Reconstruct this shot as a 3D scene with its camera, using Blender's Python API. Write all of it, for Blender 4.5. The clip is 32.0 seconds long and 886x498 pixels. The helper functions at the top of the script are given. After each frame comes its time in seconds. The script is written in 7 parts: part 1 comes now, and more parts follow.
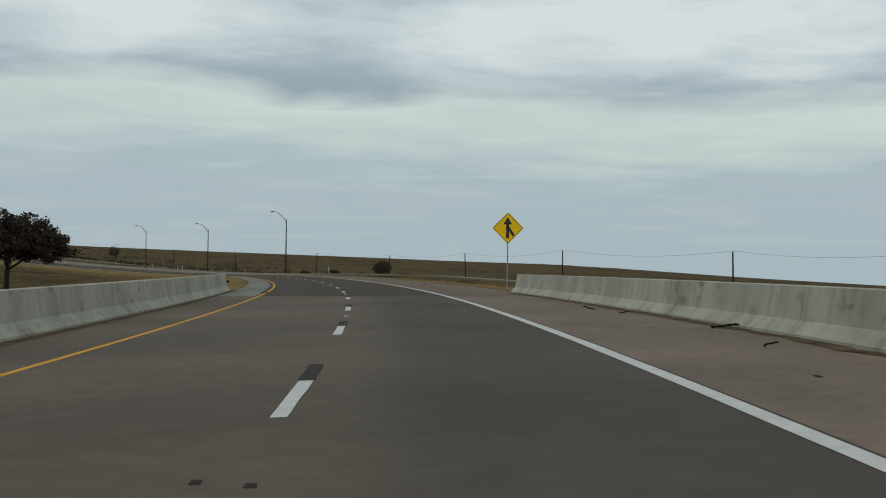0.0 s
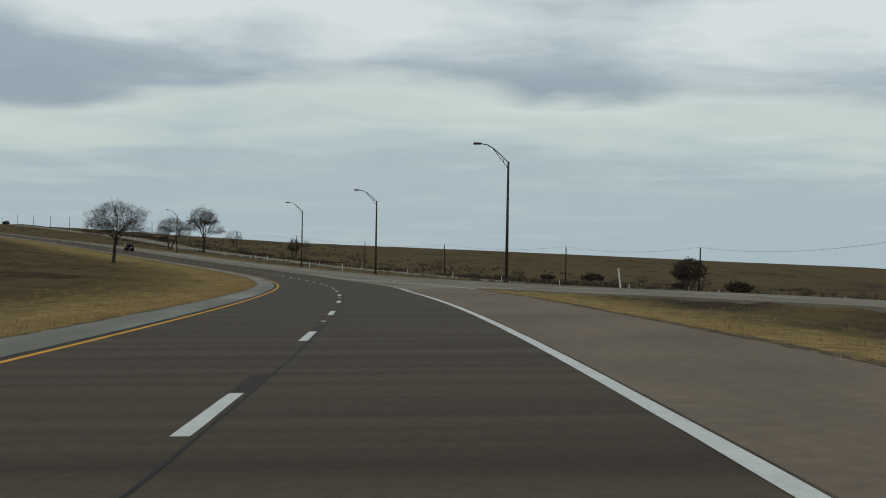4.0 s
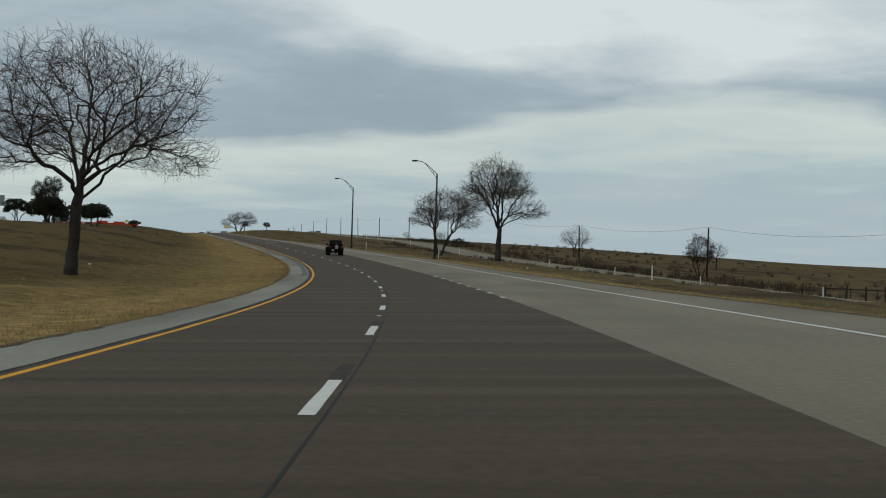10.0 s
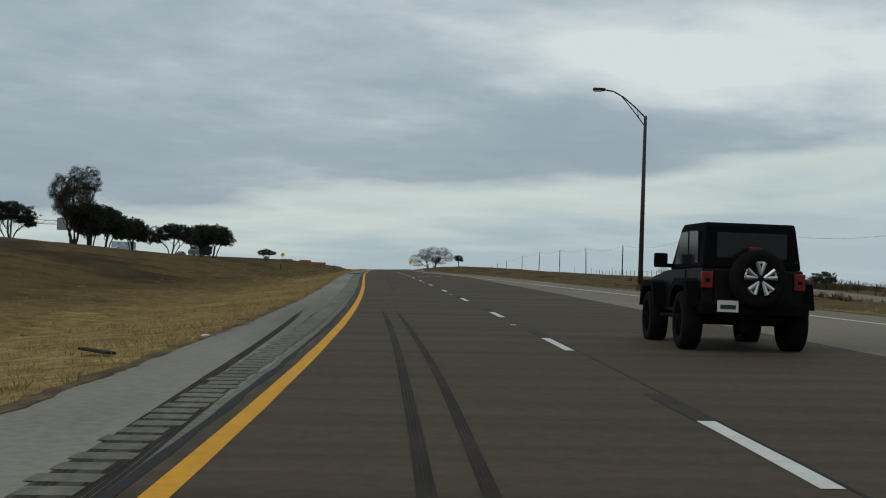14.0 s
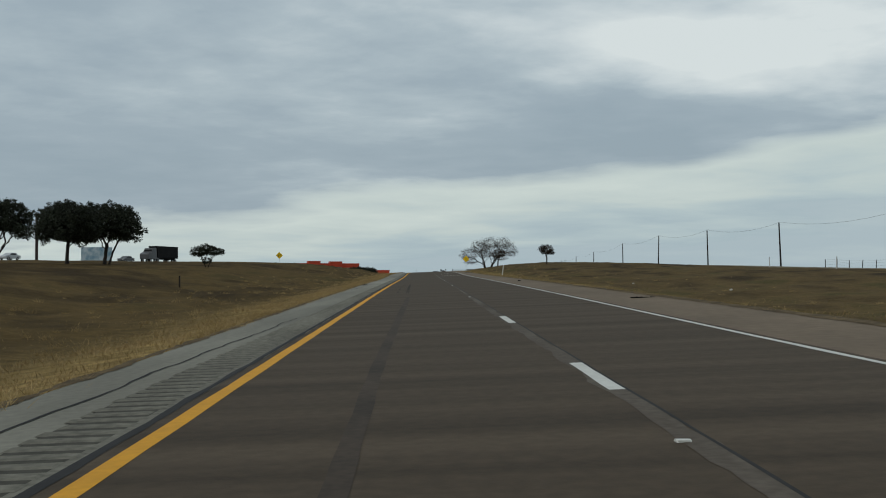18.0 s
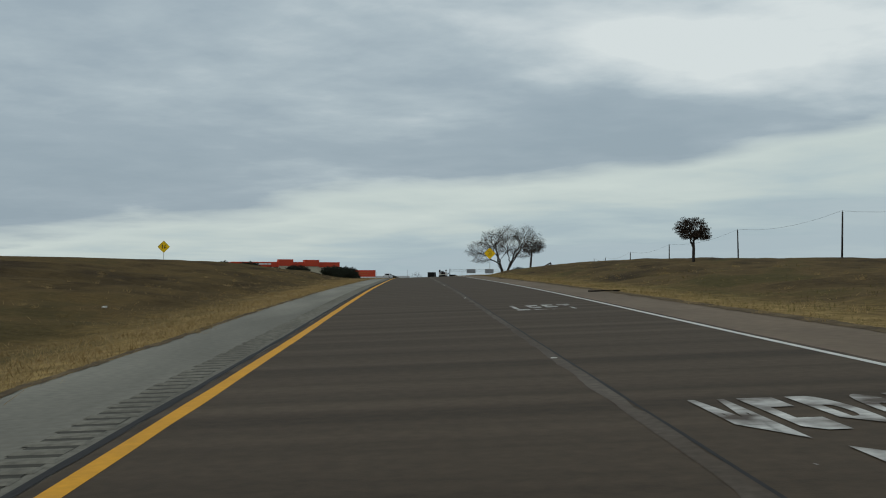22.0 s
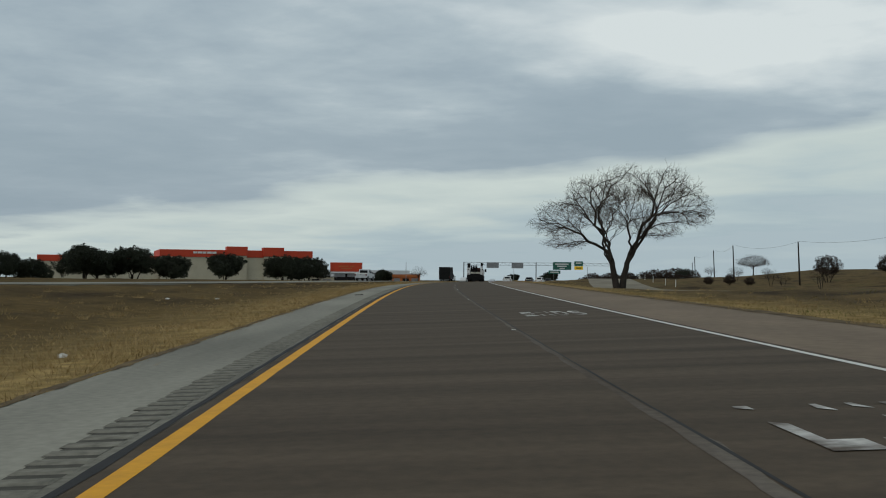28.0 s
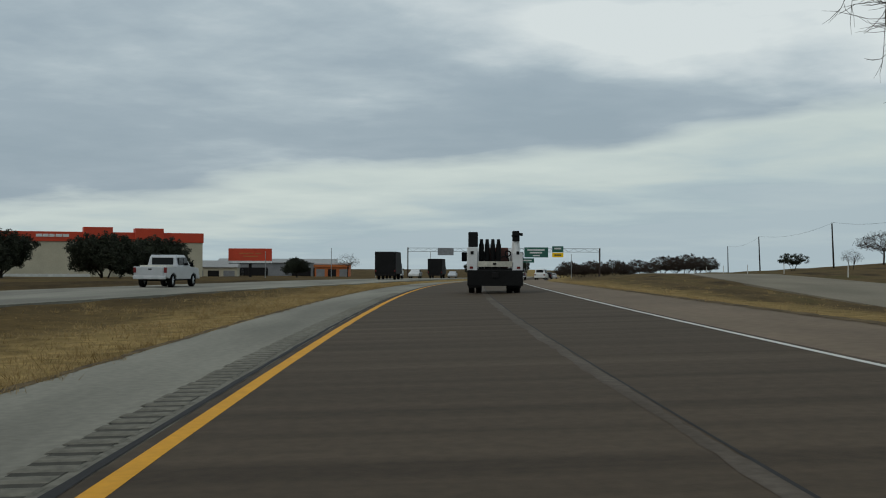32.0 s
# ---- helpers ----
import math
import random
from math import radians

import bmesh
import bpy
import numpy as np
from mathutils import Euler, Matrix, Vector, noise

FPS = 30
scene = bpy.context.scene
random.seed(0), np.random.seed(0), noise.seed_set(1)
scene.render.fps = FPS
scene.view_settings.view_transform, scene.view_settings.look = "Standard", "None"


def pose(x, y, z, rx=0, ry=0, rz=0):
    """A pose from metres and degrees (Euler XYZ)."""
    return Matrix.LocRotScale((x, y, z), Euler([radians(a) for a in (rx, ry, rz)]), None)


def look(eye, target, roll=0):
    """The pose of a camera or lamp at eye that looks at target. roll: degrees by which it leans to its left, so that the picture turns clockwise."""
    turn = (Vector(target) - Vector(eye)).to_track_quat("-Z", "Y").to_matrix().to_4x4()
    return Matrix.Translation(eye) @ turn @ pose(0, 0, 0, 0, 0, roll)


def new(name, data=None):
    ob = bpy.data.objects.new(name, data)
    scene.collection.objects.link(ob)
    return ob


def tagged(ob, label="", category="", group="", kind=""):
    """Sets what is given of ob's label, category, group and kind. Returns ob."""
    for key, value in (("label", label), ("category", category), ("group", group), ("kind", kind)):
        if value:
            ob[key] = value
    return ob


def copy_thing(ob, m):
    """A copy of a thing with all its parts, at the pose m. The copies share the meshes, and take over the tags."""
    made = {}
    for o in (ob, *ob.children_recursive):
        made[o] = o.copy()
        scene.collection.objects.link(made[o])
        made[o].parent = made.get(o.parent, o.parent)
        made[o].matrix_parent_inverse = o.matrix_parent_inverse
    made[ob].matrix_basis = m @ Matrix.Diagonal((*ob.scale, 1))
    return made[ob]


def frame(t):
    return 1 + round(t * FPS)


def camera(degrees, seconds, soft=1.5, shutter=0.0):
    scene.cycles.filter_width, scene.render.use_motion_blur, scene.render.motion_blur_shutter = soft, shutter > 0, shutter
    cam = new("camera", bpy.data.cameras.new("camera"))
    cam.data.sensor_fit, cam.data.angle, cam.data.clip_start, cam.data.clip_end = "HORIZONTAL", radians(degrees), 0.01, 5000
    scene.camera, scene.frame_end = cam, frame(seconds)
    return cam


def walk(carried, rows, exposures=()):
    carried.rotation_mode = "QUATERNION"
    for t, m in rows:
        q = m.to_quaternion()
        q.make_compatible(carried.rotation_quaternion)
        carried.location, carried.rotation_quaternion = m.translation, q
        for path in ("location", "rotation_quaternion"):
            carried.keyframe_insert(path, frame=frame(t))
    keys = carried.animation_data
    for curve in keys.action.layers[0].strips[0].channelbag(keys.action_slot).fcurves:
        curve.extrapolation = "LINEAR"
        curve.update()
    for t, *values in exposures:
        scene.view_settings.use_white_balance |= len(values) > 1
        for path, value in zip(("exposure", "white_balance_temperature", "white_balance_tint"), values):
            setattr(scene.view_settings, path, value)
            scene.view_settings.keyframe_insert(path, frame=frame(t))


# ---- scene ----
cam = camera(39.97, 32.0, soft=1.05)
PATH = [
    (0, pose(0.960, 0.000, 1.250, 89.710, -0.841, -1.467)),
    (0.5, pose(0.874, 17.337, 0.954, 89.614, -0.869, 0.195)),
    (1, pose(0.404, 34.713, 0.610, 89.772, -1.186, 1.711)),
    (1.5, pose(-0.524, 52.114, 0.242, 89.607, -1.046, 3.124)),
    (2, pose(-1.878, 69.528, -0.143, 89.736, -0.953, 4.578)),
    (2.5, pose(-3.652, 86.944, -0.526, 89.634, -1.131, 5.597)),
    (3, pose(-5.856, 104.351, -0.906, 89.614, -1.191, 6.892)),
    (3.5, pose(-8.511, 121.730, -1.292, 89.582, -1.139, 8.320)),
    (4, pose(-11.579, 139.072, -1.688, 89.572, -1.009, 9.789)),
    (4.5, pose(-15.112, 156.349, -2.103, 89.551, -0.741, 11.242)),
    (5, pose(-19.030, 173.556, -2.542, 89.312, -1.416, 12.675)),
    (5.5, pose(-23.331, 190.666, -3.002, 89.464, -1.447, 14.023)),
    (6, pose(-27.992, 207.664, -3.474, 89.405, -1.707, 15.104)),
    (6.5, pose(-32.933, 224.542, -3.950, 89.540, -1.835, 16.204)),
    (7, pose(-38.225, 241.254, -4.397, 89.584, -1.899, 17.717)),
    (7.5, pose(-43.963, 257.743, -4.810, 89.728, -1.969, 19.082)),
    (8, pose(-50.045, 274.014, -5.175, 89.768, -1.819, 20.492)),
    (8.5, pose(-56.506, 290.050, -5.488, 89.778, -1.482, 21.837)),
    (9, pose(-63.310, 305.859, -5.755, 89.861, -1.581, 23.259)),
    (9.5, pose(-70.529, 321.442, -5.986, 90.119, -1.542, 24.852)),
    (10, pose(-78.099, 336.859, -6.182, 90.303, -1.773, 26.511)),
    (10.5, pose(-86.297, 351.988, -6.352, 90.559, -2.519, 28.047)),
    (11, pose(-94.853, 366.979, -6.485, 90.679, -2.181, 29.312)),
    (11.5, pose(-103.790, 381.815, -6.558, 90.786, -2.375, 30.828)),
    (12, pose(-113.098, 396.495, -6.559, 90.999, -2.527, 32.112)),
    (12.5, pose(-122.708, 411.031, -6.489, 91.256, -2.184, 33.291)),
    (13, pose(-132.681, 425.357, -6.351, 91.418, -2.160, 34.344)),
    (13.5, pose(-142.856, 439.545, -6.146, 91.580, -2.108, 35.487)),
    (14, pose(-153.378, 453.473, -5.876, 91.994, -2.140, 36.205)),
    (14.5, pose(-163.952, 467.327, -5.537, 92.121, -1.642, 36.676)),
    (15, pose(-174.765, 480.950, -5.162, 92.155, -1.503, 37.345)),
    (15.5, pose(-185.655, 494.437, -4.756, 92.218, -1.397, 37.945)),
    (16, pose(-196.583, 507.775, -4.337, 92.211, -1.222, 38.370)),
    (16.5, pose(-207.485, 520.978, -3.914, 92.192, -1.034, 38.552)),
    (17, pose(-218.311, 534.048, -3.503, 91.854, -0.598, 38.515)),
    (17.5, pose(-229.014, 546.984, -3.143, 91.770, -0.064, 38.335)),
    (18, pose(-239.556, 559.788, -2.829, 91.798, 0.042, 38.291)),
    (18.5, pose(-249.960, 572.432, -2.528, 91.688, 0.362, 38.257)),
    (19, pose(-260.218, 584.922, -2.232, 91.576, 0.272, 38.320)),
    (19.5, pose(-270.338, 597.272, -1.938, 91.734, 0.078, 38.324)),
    (20, pose(-280.341, 609.489, -1.659, 91.581, -0.078, 38.208)),
    (20.5, pose(-290.207, 621.621, -1.391, 91.660, 0.281, 38.156)),
    (21, pose(-299.987, 633.667, -1.130, 91.757, 0.252, 38.157)),
    (21.5, pose(-309.743, 645.611, -0.876, 91.767, 0.108, 38.067)),
    (22, pose(-319.466, 657.500, -0.616, 91.771, 0.002, 37.920)),
    (22.5, pose(-329.177, 669.357, -0.325, 91.813, -0.100, 38.222)),
    (23, pose(-338.898, 681.195, -0.006, 91.860, -0.159, 38.282)),
    (23.5, pose(-348.604, 693.065, 0.299, 91.709, 0.111, 38.223)),
    (24, pose(-358.337, 704.966, 0.569, 91.672, 0.035, 38.189)),
    (24.5, pose(-368.143, 716.877, 0.805, 91.492, 0.217, 38.283)),
    (25, pose(-377.973, 728.855, 1.034, 91.613, 0.331, 38.355)),
    (25.5, pose(-387.903, 740.835, 1.258, 91.431, -0.477, 38.387)),
    (26, pose(-397.865, 752.871, 1.460, 91.424, -0.512, 38.406)),
    (26.5, pose(-407.783, 765.005, 1.622, 91.355, -0.527, 38.373)),
    (27, pose(-417.730, 777.163, 1.745, 91.340, -0.516, 38.286)),
    (27.5, pose(-427.660, 789.360, 1.860, 91.473, -0.472, 38.127)),
    (28, pose(-437.586, 801.563, 1.971, 91.444, -0.478, 37.952)),
    (28.5, pose(-447.432, 813.810, 2.086, 91.403, -0.542, 37.813)),
    (29, pose(-457.224, 826.054, 2.209, 91.370, -0.387, 37.721)),
    (29.5, pose(-467.043, 838.221, 2.340, 91.386, -0.412, 37.585)),
    (30, pose(-476.755, 850.394, 2.468, 91.226, -0.478, 37.159)),
    (30.5, pose(-486.351, 862.580, 2.587, 91.239, -0.525, 36.693)),
    (31, pose(-495.803, 874.791, 2.692, 91.100, -0.498, 36.228)),
    (31.5, pose(-505.100, 887.034, 2.763, 91.102, -0.373, 35.630)),
    (32, pose(-514.232, 899.319, 2.802, 90.923, -0.249, 34.974)),
]
walk(cam, PATH)

# the line of the road: a table every 40 m from 20 m behind the start
BEND = [1.174, 1.273, 1.416, 1.388, 1.312, 1.198, 1.228, 1.301, 1.363, 1.314, 1.273, 1.361, 1.397, 1.249, 0.439, -0.154, -0.149, 0.009, -0.068, 0.054, 0.096, -0.111, -0.047, 0.039, -0.067, -0.321, -0.550, -0.730, -0.748, -0.667, -0.537, -0.396, -0.268, -0.163, -0.083, -0.026, 0.013, 0.040, 0.060, 0.078]
GRADE = [-1.096, -1.933, -2.214, -2.162, -2.284, -2.581, -2.750, -2.321, -1.646, -1.130, -0.645, 0.278, 1.134, 2.006, 2.415, 2.514, 1.860, 1.873, 1.691, 1.636, 2.135, 1.520, 1.452, 0.748, 0.705, 0.840, 0.726, 0.186, 0.133, -0.300, -0.620, -0.620, -0.620, -0.620, -0.620, -0.620, -0.620, -0.100, -0.100, -0.100]
BANK = [3.896, 3.476, 2.642, 2.263, 2.232, 2.123, 1.987, 2.060, 2.460, 2.888, 2.807, 2.198, 1.683, 1.829, 2.068, 2.633, 3.348, 3.860, 3.812, 3.674, 3.589, 3.468, 3.513, 3.539, 3.778, 3.743, 3.493, 3.212, 2.730, 2.186, 1.673, 1.241, 0.899, 0.640, 0.451, 0.315, 0.220, 0.155, 0.109, 0.073]

KNOTS = np.arange(-20.0, 1541.0, 40.0)
STEP = 2.5
LINE = np.arange(-20.0, 1560.0 + STEP, STEP)
_turn = np.cumsum(np.interp(LINE, KNOTS, BEND) * 1e-3) * STEP
_turn -= np.interp(0, LINE, _turn)
_lx = np.cumsum(-np.sin(_turn)) * STEP
_ly = np.cumsum(np.cos(_turn)) * STEP
_lz = np.cumsum(np.interp(LINE, KNOTS, GRADE) * 1e-2) * STEP
_lx -= np.interp(0, LINE, _lx)
_ly -= np.interp(0, LINE, _ly)
_lz -= np.interp(0, LINE, _lz)
_lb = np.interp(LINE, KNOTS, BANK) * 1e-2


def heading(s):
    return np.interp(s, LINE, _turn)


def plan(s, d):
    """World x and y at s metres along the road and d metres to the right of its middle line."""
    s, d = np.asarray(s, float), np.asarray(d, float)
    h = heading(s)
    over = s - np.clip(s, LINE[0], LINE[-1])
    x = np.interp(s, LINE, _lx) - np.sin(h) * over + d * np.cos(h)
    y = np.interp(s, LINE, _ly) + np.cos(h) * over + d * np.sin(h)
    return x, y


def road_z(s, d):
    return np.interp(s, LINE, _lz) + np.clip(d, -12, 20) * np.interp(s, LINE, _lb)


# ---- sky and light ----
SUN_UP, SUN_ROUND = radians(38), radians(200)
world = bpy.data.worlds.new("sky")
scene.world = world
world.use_nodes = True
wt = world.node_tree
wt.nodes.clear()


def wnode(kind, **values):
    n = wt.nodes.new(kind)
    for key, value in values.items():
        if key in n.inputs:
            n.inputs[key].default_value = value
    return n


def wmath(op, a, b=None, clamp=False):
    n = wt.nodes.new("ShaderNodeMath")
    n.operation, n.use_clamp = op, clamp
    for k, v in enumerate((a, b)):
        if v is None:
            continue
        if isinstance(v, (int, float)):
            n.inputs[k].default_value = v
        else:
            wt.links.new(v, n.inputs[k])
    return n.outputs[0]


def wramp(fac, stops):
    n = wt.nodes.new("ShaderNodeValToRGB")
    while len(n.color_ramp.elements) < len(stops):
        n.color_ramp.elements.new(0.5)
    for e, (at, col) in zip(n.color_ramp.elements, stops):
        e.position, e.color = at, (*col, 1)
    wt.links.new(fac, n.inputs[0])
    return n.outputs[0]


def wmix(fac, a, b, blend="MIX"):
    n = wt.nodes.new("ShaderNodeMix")
    n.data_type, n.blend_type = "RGBA", blend
    for k, v in ((0, fac), (6, a), (7, b)):
        if isinstance(v, (int, float)):
            n.inputs[k].default_value = v
        elif isinstance(v, tuple):
            n.inputs[k].default_value = (*v, 1)
        else:
            wt.links.new(v, n.inputs[k])
    return n.outputs[2]


sky = wt.nodes.new("ShaderNodeTexSky")
sky.sky_type, sky.sun_disc, sky.sun_elevation, sky.sun_rotation = "NISHITA", False, SUN_UP, SUN_ROUND
sky.air_density, sky.dust_density = 1.4, 3.0
coord = wt.nodes.new("ShaderNodeTexCoord")
split = wt.nodes.new("ShaderNodeSeparateXYZ")
wt.links.new(coord.outputs["Generated"], split.inputs[0])
way = wmath("ARCTAN2", split.outputs[0], split.outputs[1])
height = wmath("ARCSINE", split.outputs[2])
# clouds are long banks seen at a low angle: about four times as wide as high
lie = wt.nodes.new("ShaderNodeCombineXYZ")
wt.links.new(wmath("MULTIPLY", way, 1 / radians(7.5)), lie.inputs[0])
wt.links.new(wmath("MULTIPLY", wmath("ADD", height, wmath("MULTIPLY", way, 0.05)), 1 / radians(3.0)), lie.inputs[1])


# finer cloud is drawn out flat towards the horizon, as a level deck is
deck = wt.nodes.new("ShaderNodeCombineXYZ")
rise = wmath("ADD", wmath("MAXIMUM", split.outputs[2], 0.0), 0.075)
wt.links.new(wmath("DIVIDE", split.outputs[0], rise), deck.inputs[0])
wt.links.new(wmath("DIVIDE", split.outputs[1], rise), deck.inputs[1])


def wnoise(scale, detail, rough, distort=0.0, shift=0.0, flat=False):
    mp = wnode("ShaderNodeMapping", Location=(shift, shift * 0.7, shift * 0.3))
    wt.links.new((deck if flat else lie).outputs[0], mp.inputs[0])
    n = wnode("ShaderNodeTexNoise", Scale=scale, Detail=detail, Roughness=rough, Distortion=distort)
    wt.links.new(mp.outputs[0], n.inputs["Vector"])
    return n.outputs[0]


def spot_of_sky(at, up, wide, high):
    """A soft patch of thinner cloud, 1 in its middle."""
    u = wmath("DIVIDE", wmath("SUBTRACT", way, radians(at)), radians(wide))
    v = wmath("DIVIDE", wmath("SUBTRACT", height, radians(up)), radians(high))
    return wmath("SUBTRACT", 1.0, wmath("ADD", wmath("MULTIPLY", u, u), wmath("MULTIPLY", v, v)), True)


bank_layer = wnoise(0.5, 4.0, 0.48, 0.1, 4.3)
fine_layer = wnoise(1.25, 8.0, 0.52, 0.25, 9.1, True)
thin_layer = wnoise(0.9, 7.0, 0.55, 0.1, 15.7, True)
# the cloud deck ends in a ragged bright rim low over the land
RIM = ((-70, 2.2), (-58, 2.6), (-48, 3.2), (-43, 4.1), (-37, 4.8), (-31, 5.5), (-26, 6.0), (-18, 7.0), (-10, 7.3), (0, 6.9), (10, 6.6), (22, 6.8), (40, 6.5))
rim_at = wmath("MULTIPLY", wramp(wmath("ADD", wmath("DIVIDE", way, radians(110)), 70 / 110, True), [((a + 70) / 110, (h / 10,) * 3) for a, h in RIM]), radians(10))
ragged = wmath("ADD", wmath("MULTIPLY", wmath("SUBTRACT", bank_layer, 0.5), radians(3.0)), wmath("MULTIPLY", wmath("SUBTRACT", fine_layer, 0.5), radians(2.4)))
under = wmath("DIVIDE", wmath("SUBTRACT", wmath("ADD", rim_at, ragged), height), radians(1.0))
# the deck is darkest just over the rim and thins out higher up
above = wmath("MULTIPLY", wmath("MULTIPLY", under, -1.0), 0.02)
cover = wmath("ADD", wmath("MULTIPLY", bank_layer, 0.52), wmath("MULTIPLY", fine_layer, 0.48))
mottle = wnoise(4.2, 6.0, 0.6, 0.2, 21.3, True)
cover = wmath("ADD", cover, wmath("MULTIPLY", wmath("SUBTRACT", mottle, 0.5), 0.16))
cover = wmath("ADD", cover, wmath("MINIMUM", above, 0.12))
for at, up, wide, high, much in ((-27.5, 10.4, 7.5, 2.3, 0.29), (20, 10.4, 14, 3.6, 0.36), (-18, 11.5, 14, 3.6, 0.26), (-52, 9, 15, 6.5, -0.20), (0, 9.5, 12, 2.2, 0.10), (4, 12.0, 10, 2.0, 0.10), (10, 9.2, 14, 2.6, 0.16)):
    cover = wmath("ADD", cover, wmath("MULTIPLY", wmath("MULTIPLY", spot_of_sky(at, up, wide, high), fine_layer), much))
cloud = wramp(cover, [(0.40, (0.298, 0.378, 0.436)), (0.52, (0.338, 0.418, 0.474)), (0.60, (0.412, 0.494, 0.540)), (0.69, (0.545, 0.618, 0.646)), (0.80, (0.68, 0.742, 0.746))])
glow_in = wmath("MINIMUM", wmath("MAXIMUM", wmath("ADD", under, 0.45), 0.0), 1.0)
deep = wmath("ADD", wmath("MULTIPLY", under, 0.24), wmath("MULTIPLY", wmath("SUBTRACT", fine_layer, 0.5), 0.9), True)
low_sky = wramp(deep, [(0.0, (0.610, 0.690, 0.660)), (0.35, (0.530, 0.615, 0.605)), (0.65, (0.445, 0.545, 0.572)), (0.9, (0.390, 0.490, 0.535)), (1.0, (0.405, 0.500, 0.545))])
low_sky = wmix(wmath("MULTIPLY", wmath("SUBTRACT", thin_layer, 0.50), 1.6, True), low_sky, (0.525, 0.612, 0.615))
haze = wmix(glow_in, cloud, low_sky)
back_cloud = wt.nodes.new("ShaderNodeBackground")
wt.links.new(haze, back_cloud.inputs[0])
back_cloud.inputs[1].default_value = 1.0
back_sky = wt.nodes.new("ShaderNodeBackground")
wt.links.new(sky.outputs[0], back_sky.inputs[0])
back_sky.inputs[1].default_value = 0.1
both = wt.nodes.new("ShaderNodeMixShader")
both.inputs[0].default_value = 0.94
wt.links.new(back_sky.outputs[0], both.inputs[1])
wt.links.new(back_cloud.outputs[0], both.inputs[2])
wout = wt.nodes.new("ShaderNodeOutputWorld")
wt.links.new(both.outputs[0], wout.inputs[0])

sun = new("sun", bpy.data.lights.new("sun", "SUN"))
sun.data.energy, sun.data.angle, sun.data.color = 0.55, radians(24), (1.0, 0.95, 0.88)
sun.matrix_world = look((0, 0, 0), (-math.sin(SUN_ROUND) * math.cos(SUN_UP), -math.cos(SUN_ROUND) * math.cos(SUN_UP), -math.sin(SUN_UP)))

# ---- materials ----


def material(name, base, rough=0.8, metal=0.0, other=None, scale=2.0, stretch=(1, 1, 1), amount=0.5, grain=40.0, grain_amount=0.15, bump=0.0, bump_scale=60.0,
             coords="Object", island=0.0, objects=0.0, coat=0.0, shine=0.5, lanes=None):
    """A surface with large stains towards the other colour, fine grain and relief."""
    m = bpy.data.materials.new(name)
    m.use_nodes = True
    nt = m.node_tree
    p = nt.nodes["Principled BSDF"]
    p.inputs["Roughness"].default_value, p.inputs["Metallic"].default_value = rough, metal
    p.inputs["Specular IOR Level"].default_value = shine
    if coat:
        p.inputs["Coat Weight"].default_value = coat
    tc = nt.nodes.new("ShaderNodeTexCoord")
    mp = nt.nodes.new("ShaderNodeMapping")
    mp.inputs["Scale"].default_value = stretch
    nt.links.new(tc.outputs[coords], mp.inputs[0])
    big = nt.nodes.new("ShaderNodeTexNoise")
    big.inputs["Scale"].default_value, big.inputs["Detail"].default_value = scale, 6
    nt.links.new(mp.outputs[0], big.inputs["Vector"])
    small = nt.nodes.new("ShaderNodeTexNoise")
    small.inputs["Scale"].default_value, small.inputs["Detail"].default_value = grain, 3
    nt.links.new(tc.outputs[coords], small.inputs["Vector"])
    other = other or tuple(0.6 * c for c in base)

    def mix(fac, a, b, blend="MIX"):
        n = nt.nodes.new("ShaderNodeMix")
        n.data_type, n.blend_type = "RGBA", blend
        for k, v in ((0, fac), (6, a), (7, b)):
            if isinstance(v, (int, float)):
                n.inputs[k].default_value = v
            elif isinstance(v, tuple):
                n.inputs[k].default_value = (*v, 1)
            else:
                nt.links.new(v, n.inputs[k])
        return n.outputs[2]

    rng = nt.nodes.new("ShaderNodeMapRange")
    for k, v in (("From Min", 0.36), ("From Max", 0.64), ("To Min", 0.0), ("To Max", amount)):
        rng.inputs[k].default_value = v
    nt.links.new(big.outputs[0], rng.inputs["Value"])
    col = mix(rng.outputs[0], tuple(base), tuple(other))
    rng2 = nt.nodes.new("ShaderNodeMapRange")
    for k, v in (("From Min", 0.3), ("From Max", 0.7), ("To Min", 1 - grain_amount), ("To Max", 1 + grain_amount)):
        rng2.inputs[k].default_value = v
    nt.links.new(small.outputs[0], rng2.inputs["Value"])
    col = mix(1.0, col, rng2.outputs[0], "MULTIPLY")
    for share, node, socket in ((island, "ShaderNodeNewGeometry", "Random Per Island"), (objects, "ShaderNodeObjectInfo", "Random")):
        if share:
            g = nt.nodes.new(node)
            r3 = nt.nodes.new("ShaderNodeMapRange")
            r3.inputs["To Min"].default_value, r3.inputs["To Max"].default_value = 1 - share, 1 + share
            nt.links.new(g.outputs[socket], r3.inputs["Value"])
            col = mix(1.0, col, r3.outputs[0], "MULTIPLY")
    if lanes:
        # tyres and oil have darkened one lane more than the other
        sp = nt.nodes.new("ShaderNodeSeparateXYZ")
        nt.links.new(tc.outputs["UV"], sp.inputs[0])
        r4 = nt.nodes.new("ShaderNodeMapRange")
        r4.interpolation_type = "SMOOTHSTEP"
        r4.inputs["From Min"].default_value, r4.inputs["From Max"].default_value = lanes[0], lanes[1]
        nt.links.new(sp.outputs[1], r4.inputs["Value"])
        col = mix(1.0, col, mix(r4.outputs[0], (1.0, 1.0, 1.0), lanes[2]), "MULTIPLY")
    nt.links.new(col, p.inputs["Base Color"])
